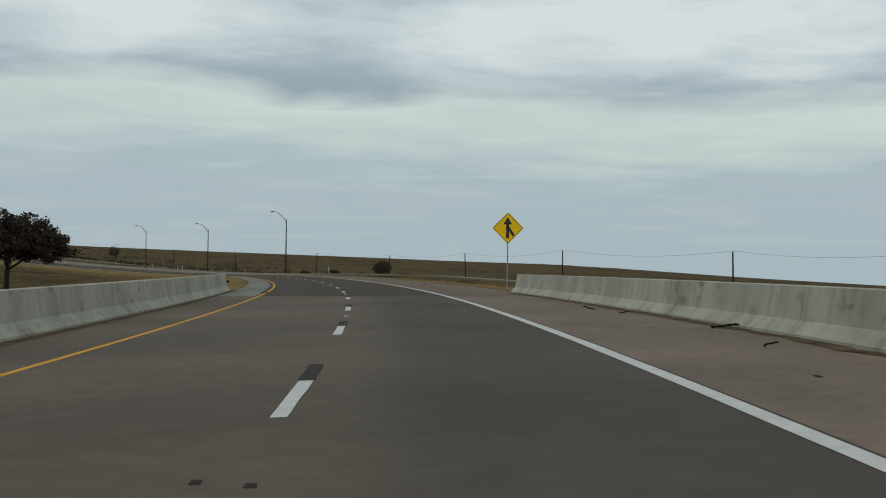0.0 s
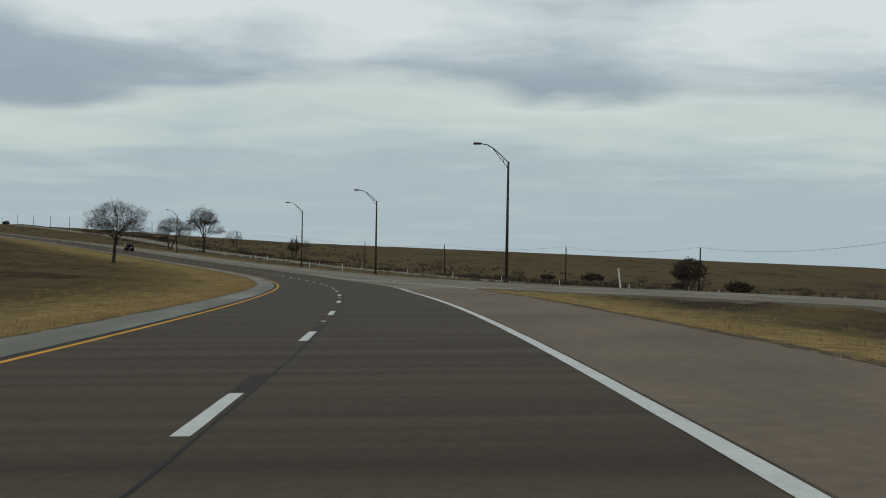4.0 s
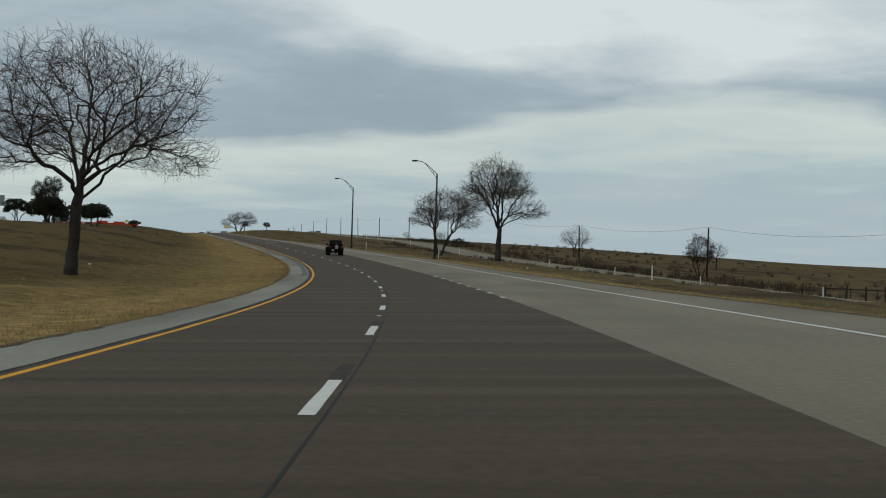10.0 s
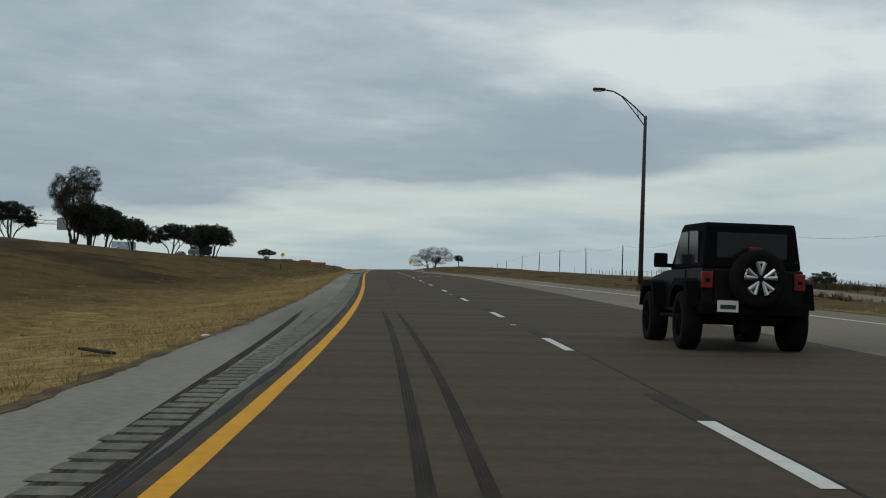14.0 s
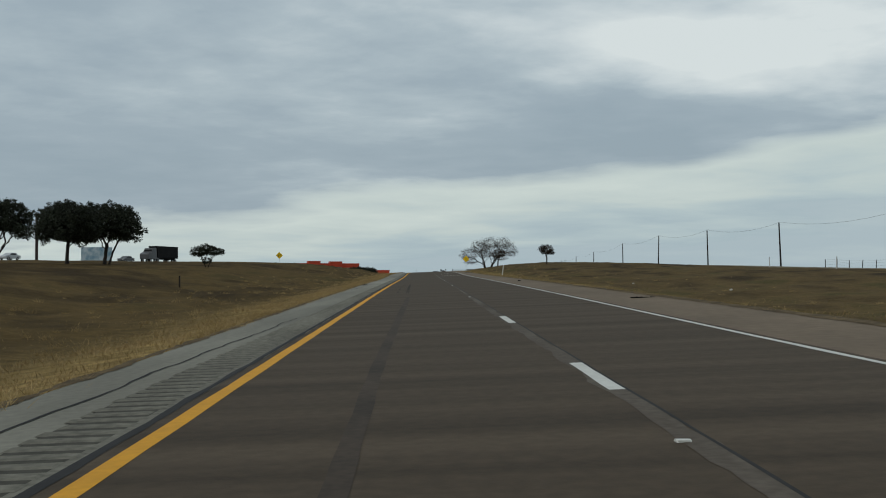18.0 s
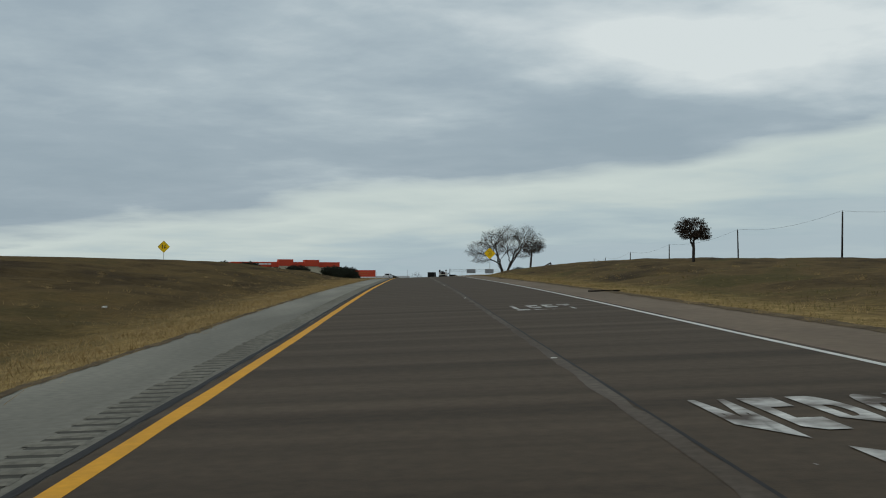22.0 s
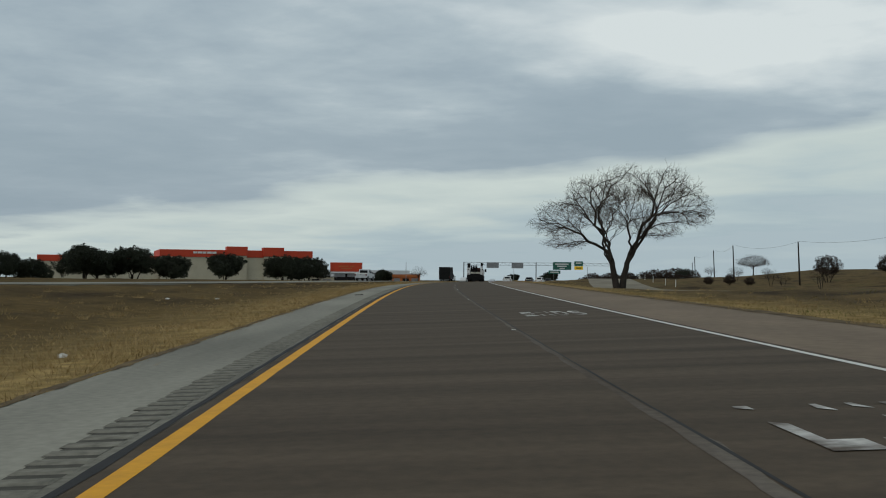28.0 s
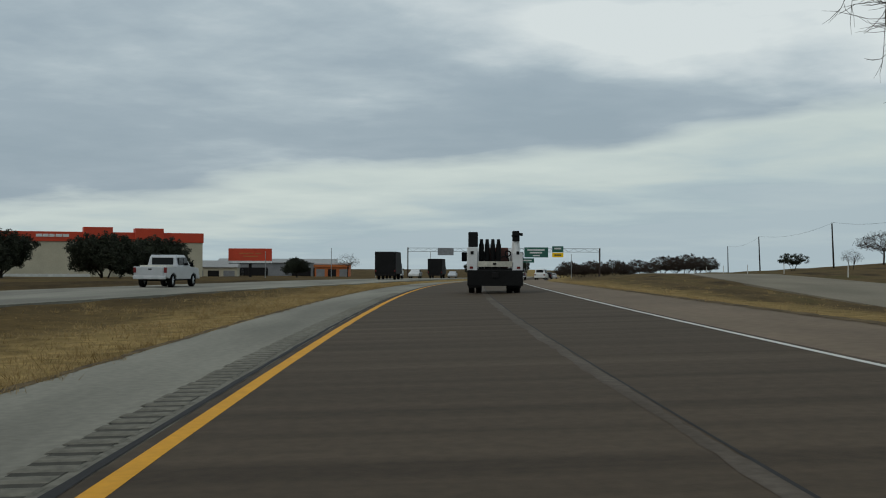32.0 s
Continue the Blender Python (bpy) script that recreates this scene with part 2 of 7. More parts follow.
    if bump:
        bt = nt.nodes.new("ShaderNodeTexNoise")
        bt.inputs["Scale"].default_value, bt.inputs["Detail"].default_value = bump_scale, 4
        nt.links.new(tc.outputs[coords], bt.inputs["Vector"])
        bp = nt.nodes.new("ShaderNodeBump")
        bp.inputs["Strength"].default_value, bp.inputs["Distance"].default_value = bump, 0.02
        nt.links.new(bt.outputs[0], bp.inputs["Height"])
        nt.links.new(bp.outputs[0], p.inputs["Normal"])
    return m


ROAD = material("dark_tined_concrete", (0.088, 0.0635, 0.0405), 0.85, other=(0.044, 0.0305, 0.0183), scale=1.0, stretch=(0.9, 0.035, 1), amount=0.9, grain=7.0, grain_amount=0.14, bump=0.1, bump_scale=30, coords="UV", shine=0.15)
DECK = material("worn_brown_bridge_deck", (0.150, 0.115, 0.082), 0.85, other=(0.098, 0.076, 0.055), scale=0.5, stretch=(0.3, 0.3, 1), amount=0.8, grain=2.5, grain_amount=0.10, coords="UV", shine=0.15, lanes=(0.2, 1.5, (0.66, 0.68, 0.72)))
DECK_RED = material("tan_bridge_shoulder", (0.218, 0.164, 0.120), 0.9, other=(0.145, 0.109, 0.080), scale=0.6, stretch=(0.3, 0.6, 1), amount=0.7, grain=3.0, grain_amount=0.10, coords="UV", shine=0.15)
ROAD_RED = material("worn_reddish_asphalt", (0.190, 0.141, 0.097), 0.9, other=(0.130, 0.097, 0.067), scale=0.6, stretch=(0.3, 0.6, 1), amount=0.7, grain=4.0, grain_amount=0.12, coords="UV", shine=0.15)
PALE = material("pale_concrete", (0.258, 0.243, 0.196), 0.9, other=(0.140, 0.130, 0.104), scale=0.35, stretch=(0.16, 1.0, 1), amount=0.9, grain=8.0, grain_amount=0.12, bump=0.06, bump_scale=20, coords="UV", shine=0.2)
ENTRY = material("grey_entry_concrete", (0.215, 0.186, 0.136), 0.9, other=(0.150, 0.129, 0.094), scale=0.35, stretch=(0.2, 0.8, 1), amount=0.85, grain=8.0, grain_amount=0.12, bump=0.1, bump_scale=20, coords="UV", shine=0.15)
WORD_PAINT = material("flaking_white_word_paint", (0.58, 0.565, 0.52), 0.75, other=(0.085, 0.064, 0.048), scale=1.7, amount=1.0, grain=9, grain_amount=0.2, coords="UV", shine=0.2)
# grit at the barriers, and painted shade under the grass along the paving
SOIL_AND_SHADE = material("brown_soil_grit_and_shade", (0.140, 0.098, 0.050), 0.95, other=(0.062, 0.043, 0.024), scale=1.2, amount=0.9, grain=9, grain_amount=0.3, bump=0.4, bump_scale=14, coords="UV", shine=0.1)
WHITE_LINE = material("worn_white_road_paint", (0.63, 0.62, 0.57), 0.7, other=(0.45, 0.43, 0.385), scale=2.2, amount=0.35, grain=10, grain_amount=0.07, coords="UV", shine=0.2)
YELLOW_LINE = material("worn_yellow_road_paint", (0.68, 0.315, 0.008), 0.7, other=(0.50, 0.23, 0.012), scale=1.8, amount=0.4, grain=10, grain_amount=0.07, coords="UV", shine=0.2)
SEAM = material("tar_seam", (0.020, 0.018, 0.017), 0.8, grain=20, coords="UV", shine=0.2)
PATCH = material("old_black_paint", (0.030, 0.024, 0.020), 0.85, other=(0.052, 0.039, 0.030), scale=0.9, amount=0.9, grain=9, grain_amount=0.25, coords="UV", shine=0.15)
FAINT = material("faint_tyre_grime", (0.042, 0.031, 0.022), 0.85, other=(0.066, 0.048, 0.034), scale=0.5, amount=0.9, grain=9, grain_amount=0.2, coords="UV", shine=0.15)
RUBBER = material("tyre_rubber_mark", (0.020, 0.0155, 0.0125), 0.9, other=(0.042, 0.031, 0.024), scale=0.9, amount=0.9, grain=14, grain_amount=0.3, coords="UV", shine=0.15)


def ground_material():
    """Dry winter grass: straw-yellow beside the paving, darker and patchy farther out, greener on the outer side."""
    m = bpy.data.materials.new("dry_grass_ground")
    m.use_nodes = True
    nt = m.node_tree
    p = nt.nodes["Principled BSDF"]
    p.inputs["Roughness"].default_value, p.inputs["Specular IOR Level"].default_value = 1.0, 0.05

    def node(kind, **values):
        n = nt.nodes.new(kind)
        for k, v in values.items():
            n.inputs[k].default_value = v
        return n

    def tex(scale, detail, source, stretch=None):
        n = node("ShaderNodeTexNoise", Scale=scale, Detail=detail)
        if stretch:
            mp = node("ShaderNodeMapping", Scale=stretch)
            nt.links.new(source, mp.inputs[0])
            source = mp.outputs[0]
        nt.links.new(source, n.inputs["Vector"])
        return n.outputs[0]

    def calc(op, x, y=0.0):
        n = nt.nodes.new("ShaderNodeMath")
        n.operation = op
        for k, v in enumerate((x, y)):
            if isinstance(v, (int, float)):
                n.inputs[k].default_value = v
            else:
                nt.links.new(v, n.inputs[k])
        return n.outputs[0]

    def ramp(fac, stops):
        n = nt.nodes.new("ShaderNodeValToRGB")
        while len(n.color_ramp.elements) < len(stops):
            n.color_ramp.elements.new(0.5)
        for e, (at, col) in zip(n.color_ramp.elements, stops):
            e.position, e.color = at, (*col, 1)
        nt.links.new(fac, n.inputs[0])
        return n.outputs[0]

    def mix(fac, x, y, blend="MIX"):
        n = nt.nodes.new("ShaderNodeMix")
        n.data_type, n.blend_type = "RGBA", blend
        for k, v in ((0, fac), (6, x), (7, y)):
            if isinstance(v, (int, float)):
                n.inputs[k].default_value = v
            elif isinstance(v, tuple):
                n.inputs[k].default_value = (*v, 1)
            else:
                nt.links.new(v, n.inputs[k])
        return n.outputs[2]

    tc = nt.nodes.new("ShaderNodeTexCoord")
    sp = nt.nodes.new("ShaderNodeSeparateXYZ")
    nt.links.new(tc.outputs["UV"], sp.inputs[0])
    patch = tex(0.030, 7, tc.outputs["Object"])
    streak = tex(0.26, 4, tc.outputs["UV"], (0.42, 1.0, 1.0))
    fine = tex(1.7, 6, tc.outputs["Object"])
    tuft = tex(7.0, 4, tc.outputs["Object"])
    field = ramp(calc("ADD", calc("MULTIPLY", patch, 0.5), calc("MULTIPLY", streak, 0.5)), [(0.38, (0.042, 0.0273, 0.0115)), (0.46, (0.066, 0.0436, 0.0169)), (0.54, (0.105, 0.0692, 0.0257)), (0.62, (0.073, 0.0528, 0.0191))])
    green = ramp(calc("ADD", calc("MULTIPLY", patch, 0.4), calc("MULTIPLY", streak, 0.6)), [(0.39, (0.043, 0.0300, 0.0156)), (0.46, (0.079, 0.0540, 0.0240)), (0.53, (0.115, 0.0780, 0.0336)), (0.60, (0.079, 0.0624, 0.0240))])
    straw = ramp(fine, [(0.35, (0.190, 0.1288, 0.0459)), (0.65, (0.302, 0.2083, 0.0806))])
    stretch = node("ShaderNodeMapRange", **{"From Min": 520.0, "From Max": 700.0, "To Min": 0.050, "To Max": 0.125})
    nt.links.new(sp.outputs[0], stretch.inputs["Value"])
    left = calc("ADD", calc("MULTIPLY", sp.outputs[1], stretch.outputs[0]), calc("MULTIPLY", calc("SUBTRACT", streak, 0.5), 0.8))
    is_straw = ramp(left, [(0.10, (1, 1, 1)), (0.40, (0.35, 0.35, 0.35)), (0.80, (0, 0, 0))])
    right = ramp(calc("MULTIPLY", sp.outputs[1], -1.0), [(0.0, (0, 0, 0)), (0.001, (1, 1, 1))])
    near_right = ramp(calc("MULTIPLY", sp.outputs[1], -0.18), [(0.30, (0.95, 0.95, 0.95)), (1.0, (0, 0, 0))])
    col = mix(is_straw, field, straw)
    col = mix(right, col, mix(near_right, green, straw))
    shade = node("ShaderNodeMapRange", **{"From Min": 0.3, "From Max": 0.7, "To Min": 0.62, "To Max": 1.38})
    nt.links.new(calc("ADD", calc("MULTIPLY", fine, 0.5), calc("MULTIPLY", tuft, 0.5)), shade.inputs["Value"])
    col = mix(1.0, col, shade.outputs[0], "MULTIPLY")
    nt.links.new(col, p.inputs["Base Color"])
    bp = node("ShaderNodeBump", Strength=0.6, Distance=0.10)
    nt.links.new(calc("ADD", fine, calc("MULTIPLY", tuft, 0.6)), bp.inputs["Height"])
    nt.links.new(bp.outputs[0], p.inputs["Normal"])
    return m


GRASS = ground_material()

WORN = material("worn_grey_concrete", (0.122, 0.101, 0.080), 0.9, other=(0.066, 0.049, 0.034), scale=0.5, stretch=(0.3, 2.0, 1), amount=0.9, grain=9, grain_amount=0.2, coords="UV", shine=0.15)

# dust plus the shade between the ribs, put into one dark colour
RUMBLE_BED = material("dusty_shaded_groove_concrete", (0.075, 0.068, 0.054), 0.9, other=(0.050, 0.046, 0.036), scale=0.5, stretch=(0.3, 2.0, 1), amount=0.9, grain=9, grain_amount=0.2, coords="UV", shine=0.15)

# ---- builders ----


def mesh_of(name, verts, faces, mat=None, uvs=None, smooth=False):
    me = bpy.data.meshes.new(name)
    me.from_pydata([tuple(v) for v in verts], [], [tuple(f) for f in faces])
    if uvs is not None:
        layer = me.uv_layers.new(name="UVMap")
        loops = np.empty(len(me.loops), np.int32)
        me.loops.foreach_get("vertex_index", loops)
        layer.data.foreach_set("uv", np.asarray(uvs, np.float32)[loops].ravel())
    if smooth:
        me.polygons.foreach_set("use_smooth", np.ones(len(me.polygons), bool))
    if mat:
        me.materials.append(mat)
    me.update()
    return me


def part(name, data, mat=None, parent=None, label="", smooth=False):
    """Links a bmesh or a mesh as one object, under a thing or a part."""
    if isinstance(data, bmesh.types.BMesh):
        me = bpy.data.meshes.new(name)
        bmesh.ops.recalc_face_normals(data, faces=data.faces)
        data.to_mesh(me)
        data.free()
    else:
        me = data
    if smooth:
        me.polygons.foreach_set("use_smooth", np.ones(len(me.polygons), bool))
    if mat is not None and not me.materials:
        me.materials.append(mat)
    ob = new(name, me)
    if parent is not None:
        ob.parent = parent
    if label:
        ob["label"] = label
    return ob


def thing(name, label, category, m=None, group="", kind=""):
    e = tagged(new(name), label, category, group, kind)
    e.empty_display_size = 0.3
    if m is not None:
        e.matrix_world = m
    return e


def box(bm, x0, x1, y0, y1, z0, z1, bevel=0.0, m=None):
    made = bmesh.ops.create_cube(bm, size=1.0)["verts"]
    for v in made:
        v.co = Vector(((x0 + x1) / 2 + v.co.x * (x1 - x0), (y0 + y1) / 2 + v.co.y * (y1 - y0), (z0 + z1) / 2 + v.co.z * (z1 - z0)))
    if bevel:
        edges = list({e for v in made for e in v.link_edges})
        out = bmesh.ops.bevel(bm, geom=edges, offset=bevel, segments=2, affect="EDGES", profile=0.6)
        made = list({v for f in out["faces"] for v in f.verts} | {v for v in made if v.is_valid})
    if m is not None:
        for v in made:
            v.co = m @ v.co
    return made


def a_box(x0, x1, y0, y1, z0, z1, bevel=0.0):
    bm = bmesh.new()
    box(bm, x0, x1, y0, y1, z0, z1, bevel)
    return bm


def rod(bm, a, b, r0, r1=None, n=8):
    a, b = Vector(a), Vector(b)
    r1 = r0 if r1 is None else r1
    q = (b - a).to_track_quat("Z", "Y")
    rings = []
    for c, r in ((a, r0), (b, r1)):
        rings.append([bm.verts.new(c + q @ Vector((r * math.cos(2 * math.pi * k / n), r * math.sin(2 * math.pi * k / n), 0))) for k in range(n)])
    for k in range(n):
        bm.faces.new((rings[0][k], rings[0][(k + 1) % n], rings[1][(k + 1) % n], rings[1][k]))
    bm.faces.new(rings[0][::-1])
    bm.faces.new(rings[1])


def a_rod(a, b, r0, r1=None, n=8):
    bm = bmesh.new()
    rod(bm, a, b, r0, r1, n)
    return bm


def prism(bm, outline, x0, x1, inset=0.0, z_in=0.0):
    """A side outline of (y, z) pushed across from x0 to x1; points above z_in lean inwards by inset."""
    rows = []
    for x, sign in ((x0, 1), (x1, -1)):
        rows.append([bm.verts.new((x + (sign * inset if z > z_in else 0), y, z)) for y, z in outline])
    n = len(outline)
    for k in range(n):
        bm.faces.new((rows[0][k], rows[0][(k + 1) % n], rows[1][(k + 1) % n], rows[1][k]))
    bm.faces.new(rows[0][::-1])
    bm.faces.new(rows[1])


def a_prism(outline, x0, x1, inset=0.0, z_in=0.0, bevel=0.0):
    bm = bmesh.new()
    prism(bm, outline, x0, x1, inset, z_in)
    if bevel:
        bmesh.ops.bevel(bm, geom=list(bm.edges), offset=bevel, segments=2, affect="EDGES", profile=0.6)
    return bm


def along(table):
    """A width that changes along the road, from (s, value) pairs."""
    s, v = zip(*table)
    return lambda x: np.interp(x, s, v)


def strip(name, s0, s1, left, right, mat, lift=0.0, ds=2.0, across=2, parent=None, label="", skirt=0.0, wobble=0.0, kind="", skew=0.0, skew_at=48.0):
    """A band of the road's surface between two offsets."""
    n = max(2, int(round((s1 - s0) / ds)) + 1)
    s = np.linspace(s0, s1, n)
    l = left(s) if callable(left) else np.full(n, float(left))
    r = right(s) if callable(right) else np.full(n, float(right))
    if wobble:
        l = l + wobble * np.array([noise.noise((v * 0.7, 3.1, 0)) + 0.6 * noise.noise((v * 3.1, 9.1, 0)) for v in s])
        r = r + wobble * np.array([noise.noise((v * 0.7, 7.7, 0)) + 0.6 * noise.noise((v * 3.1, 5.3, 0)) for v in s])
    t = np.linspace(0, 1, across)
    d = l[:, None] + (r - l)[:, None] * t
    ss = np.repeat(s[:, None], across, 1)
    ss = ss + skew * (d - 1.6) * np.clip(1 - np.abs(ss - skew_at) / 10, 0, 1)
    z = road_z(ss, d) + lift
    if skirt:
        d = np.concatenate([d[:, :1], d, d[:, -1:]], 1)
        ss = np.concatenate([ss[:, :1], ss, ss[:, -1:]], 1)
        z = np.concatenate([z[:, :1] - skirt, z, z[:, -1:] - skirt], 1)
    w = d.shape[1]
    x, y = plan(ss, d)
    verts = np.stack([x, y, z], -1).reshape(-1, 3)
    k = (np.arange(n - 1)[:, None] * w + np.arange(w - 1)).ravel()
    faces = np.stack([k, k + 1, k + w + 1, k + w], 1)
    uv = np.stack([ss.ravel(), d.ravel()], 1)
    ob = part(name, mesh_of(name, verts.tolist(), faces.tolist(), mat, uv), parent=parent, label=label)
    if kind:
        ob["kind"] = kind
    return ob


# ---- widths along the road ----
YELLOW = along([(-20, -3.66), (440, -3.64), (494, -3.60), (560, -3.66), (630, -3.71), (757, -3.70), (823, -3.64), (945, -3.65), (1008, -3.68), (1070, -3.73), (1560, -3.74)])
EDGE_L = along([(-20, -5.9), (60, -5.9), (75, -5.6), (180, -5.4), (400, -5.3), (470, -5.5), (640, -5.72), (700, -5.85), (830, -6.05), (950, -5.9), (1010, -6.1), (1076, -6.35), (1250, -7.0), (1560, -8)])
WHITE = along([(-20, 3.74), (100, 3.76), (170, 3.83), (206, 3.84), (207, 10.6), (228, 9.2), (260, 8.5), (334, 8.4), (410, 9.6), (486, 10.4), (530, 9.0), (590, 4.6), (625, 3.28), (640, 3.16), (760, 3.15), (830, 3.27), (950, 3.2), (1015, 3.18), (1075, 3.08), (1560, 3.1)])
LANES_R = along([(-20, 3.83), (100, 3.85), (170, 3.92), (206, 3.93), (216, 4.12), (260, 4.2), (330, 3.95), (410, 4.4), (470, 4.7), (540, 5.0), (588, 4.75), (625, 3.43), (640, 3.31), (760, 3.3), (830, 3.42), (950, 3.35), (1015, 3.33), (1075, 3.23), (1560, 3.25)])
EDGE_R = along([(-20, 7.3), (60, 7.3), (172, 7.5), (190, 7.9), (203, 8.0), (212.5, 8.4), (213, 17.2), (247, 15.4), (300, 12.2), (342, 11.6), (410, 12.2), (486, 13.0), (540, 10.8), (597, 7.0), (618, 5.7), (680, 5.3), (755, 5.2), (800, 4.8), (900, 5.2), (945, 6.2), (1100, 6.0), (1560, 6.0)])
RAMP_L = along([(60, 42.0), (120, 29.0), (172, 17.8), (199, 11.8), (207, 10.3), (213, 9.5)])
RAMP_R = along([(60, 48.0), (120, 33.5), (172, 22.0), (213, 17.2)])

# ---- the land: height above the road, by distance along it and to the side ----
LAND_S = [-400, 0, 120, 220, 300, 380, 450, 560, 640, 720, 790, 860, 925, 965, 1010, 1060, 1110, 1175, 1250, 1600]
LAND_L = [-500, -160, -80, -50, -38, -29, -18, -11]
LAND_LEFT = {
    -400: (-3, -1, -1, -1, -1, -1, -0.9, -0.6), 0: (-3, -1, -1, -1, -1, -1, -0.9, -0.6), 120: (-2, -1, -1, -1, -1, -1, -0.8, -0.5), 220: (0, 0, 0, 0, -0.3, -0.6, -0.7, -0.4),
    300: (3, 2.6, 1.4, 0.8, 0.4, 0, -0.5, -0.4), 380: (4, 3.5, 2.2, 1.2, 0.9, 0.4, -0.2, -0.4), 450: (4.5, 4, 3, 2.0, 1.5, 0.7, -0.3, -0.6), 560: (4.5, 4, 3.4, 2.7, 2.1, 0.9, -0.8, -0.9),
    640: (4, 3.5, 3.0, 2.3, 1.9, 0.9, -0.9, -1.0), 720: (3.0, 2.6, 1.9, 1.35, 1.1, 0.6, -0.8, -1.0), 790: (2.7, 2.4, 1.9, 1.45, 1.25, 1.0, -0.4, -0.9), 860: (2.7, 2.5, 2.2, 1.95, 1.9, 1.7, 0.5, -0.5),
    925: (2.3, 2.2, 2.2, 2.2, 2.15, 2.1, 0.9, -0.4), 965: (1.0, 1.0, 0.9, 0.8, 0.7, 0.5, 0.0, -0.5), 1010: (0.2, 0.2, 0.0, -0.1, -0.1, -0.2, -0.4, -0.55), 1060: (-0.4, -0.4, -0.3, -0.25, -0.25, -0.25, -0.28, -0.5),
    1110: (-0.3, -0.3, -0.25, -0.2, -0.2, -0.2, -0.2, -0.25), 1175: (0.0, 0.0, 0.0, 0.0, 0.0, 0.0, 0.05, 0.0), 1250: (0.3, 0, 0, 0, 0, 0, 0.1, 0.1), 1600: (0, 0, 0, 0, 0, 0, 0, 0)}
LAND_R = [9, 13, 18, 25, 35, 50, 80, 160, 500]
LAND_RIGHT = {
    -400: (-0.3, -0.6, -1.2, -2, -2.5, -3.2, -4.8, -10, -20), 0: (0.0, -0.2, -1.0, -2, -2.5, -3.2, -4.8, -10, -19), 120: (0.0, -0.15, -0.7, -1.4, -2, -2.6, -3.8, -8, -17),
    220: (0, 0, -0.2, -0.7, -1.3, -1.9, -2.6, -5, -15), 300: (0, 0, -0.1, -0.3, -1.1, -1.8, -2.4, -4.6, -14), 380: (0, 0, -0.1, -0.2, -1.3, -1.9, -2.2, -4.2, -13), 450: (0, 0, 0.0, -0.1, -1.3, -1.8, -2.0, -4.0, -12),
    560: (-0.1, -0.1, 0.0, -0.1, -0.9, -1.1, -1.2, -2.8, -10), 640: (-0.5, -0.8, -0.6, -0.1, 0.4, 0.5, 0.2, -2.2, -10), 720: (-0.3, -0.1, 0.25, 0.6, 0.75, 0.65, 0.4, -2.8, -13), 790: (0, 0.5, 0.9, 1.15, 1.1, 0.75, 0.3, -3.5, -16.5),
    860: (0.2, 0.8, 1.4, 1.75, 1.7, 1.1, 0.5, -4.6, -20), 925: (0.3, 1.0, 1.7, 2.3, 2.5, 1.9, 0.9, -5, -22), 965: (0.0, 0.4, 0.9, 1.3, 1.3, 1.1, 0.7, -5, -22), 1010: (-0.1, -0.1, 0.0, -0.2, -0.2, 0.1, 0.6, -4.5, -22),
    1060: (-0.15, -0.3, -0.85, -0.55, -0.25, -0.2, 1.0, -6, -20), 1110: (-0.1, -0.15, -0.7, -0.3, -0.2, -0.7, 1.2, -5.5, -17), 1175: (0.1, 0.4, 0.75, 0.9, 0.9, 1.0, 3.2, -4.5, -15), 1250: (0.0, 0.3, 0.9, 1.1, 1.4, 2.2, 4.6, -3, -13), 1600: (0, 0, 0, 0, 0.3, 0.8, 1.5, -3, -12)}


def _table(rows, s, keys, d):
    cols = np.stack([np.interp(s, LAND_S, [rows[k][j] for k in LAND_S]) for j in range(len(keys))], -1)
    i = np.clip(np.searchsorted(keys, d) - 1, 0, len(keys) - 2)
    keys = np.asarray(keys, float)
    f = np.clip((d - keys[i]) / (keys[i + 1] - keys[i]), 0, 1)
    f = f * f * (3 - 2 * f) * 0.5 + f * 0.5
    a = np.take_along_axis(cols, i[..., None], -1)[..., 0]
    b = np.take_along_axis(cols, i[..., None] + 1, -1)[..., 0]
    return a + (b - a) * f


def land_z(s, d):
    """The height of the grass beside the road; under the paving it lies a little below it."""
    s, d = np.broadcast_arrays(np.asarray(s, float), np.asarray(d, float))
    el, er = EDGE_L(s), EDGE_R(s)
    mid = road_z(s, 0 * d)
    edge_left, edge_right = road_z(s, el) - 0.03, road_z(s, er) - 0.03
    zl, zr = mid + _table(LAND_LEFT, s, LAND_L, d), mid + _table(LAND_RIGHT, s, LAND_R, d)
    fl = np.clip((el - d) / 5.0, 0, 1)
    fr = np.clip((d - er) / 5.0, 0, 1)
    left = edge_left * (1 - fl) + zl * fl
    right = edge_right * (1 - fr) + zr * fr
    inside = road_z(s, d) - 0.16
    rough = 0.10 * np.sin(s * 0.21 + d * 0.13) * np.sin(d * 0.31 - s * 0.05) + 0.07 * np.sin(s * 0.57 - d * 0.42) + 0.05 * np.sin(s * 0.93 + d * 0.77)
    far = np.clip(np.maximum(el - d, d - er) / 6.0, 0, 1)
    z = np.where(d < el, left, np.where(d > er, right, inside)) + rough * far
    # roads that lie in the grass press it down
    for ca, cb, base in (RAMP_BED, FRONT_BED, MAIN_BED):
        out = np.maximum(ca(s) - d, d - cb(s))
        on = np.clip(1 - out / 2.5, 0, 1) * ((s > base[0]) & (s < base[1]))
        z = z * (1 - on) + (base[2](s, d) - np.where(out > 0, 0.02, 0.14)) * on
    return z


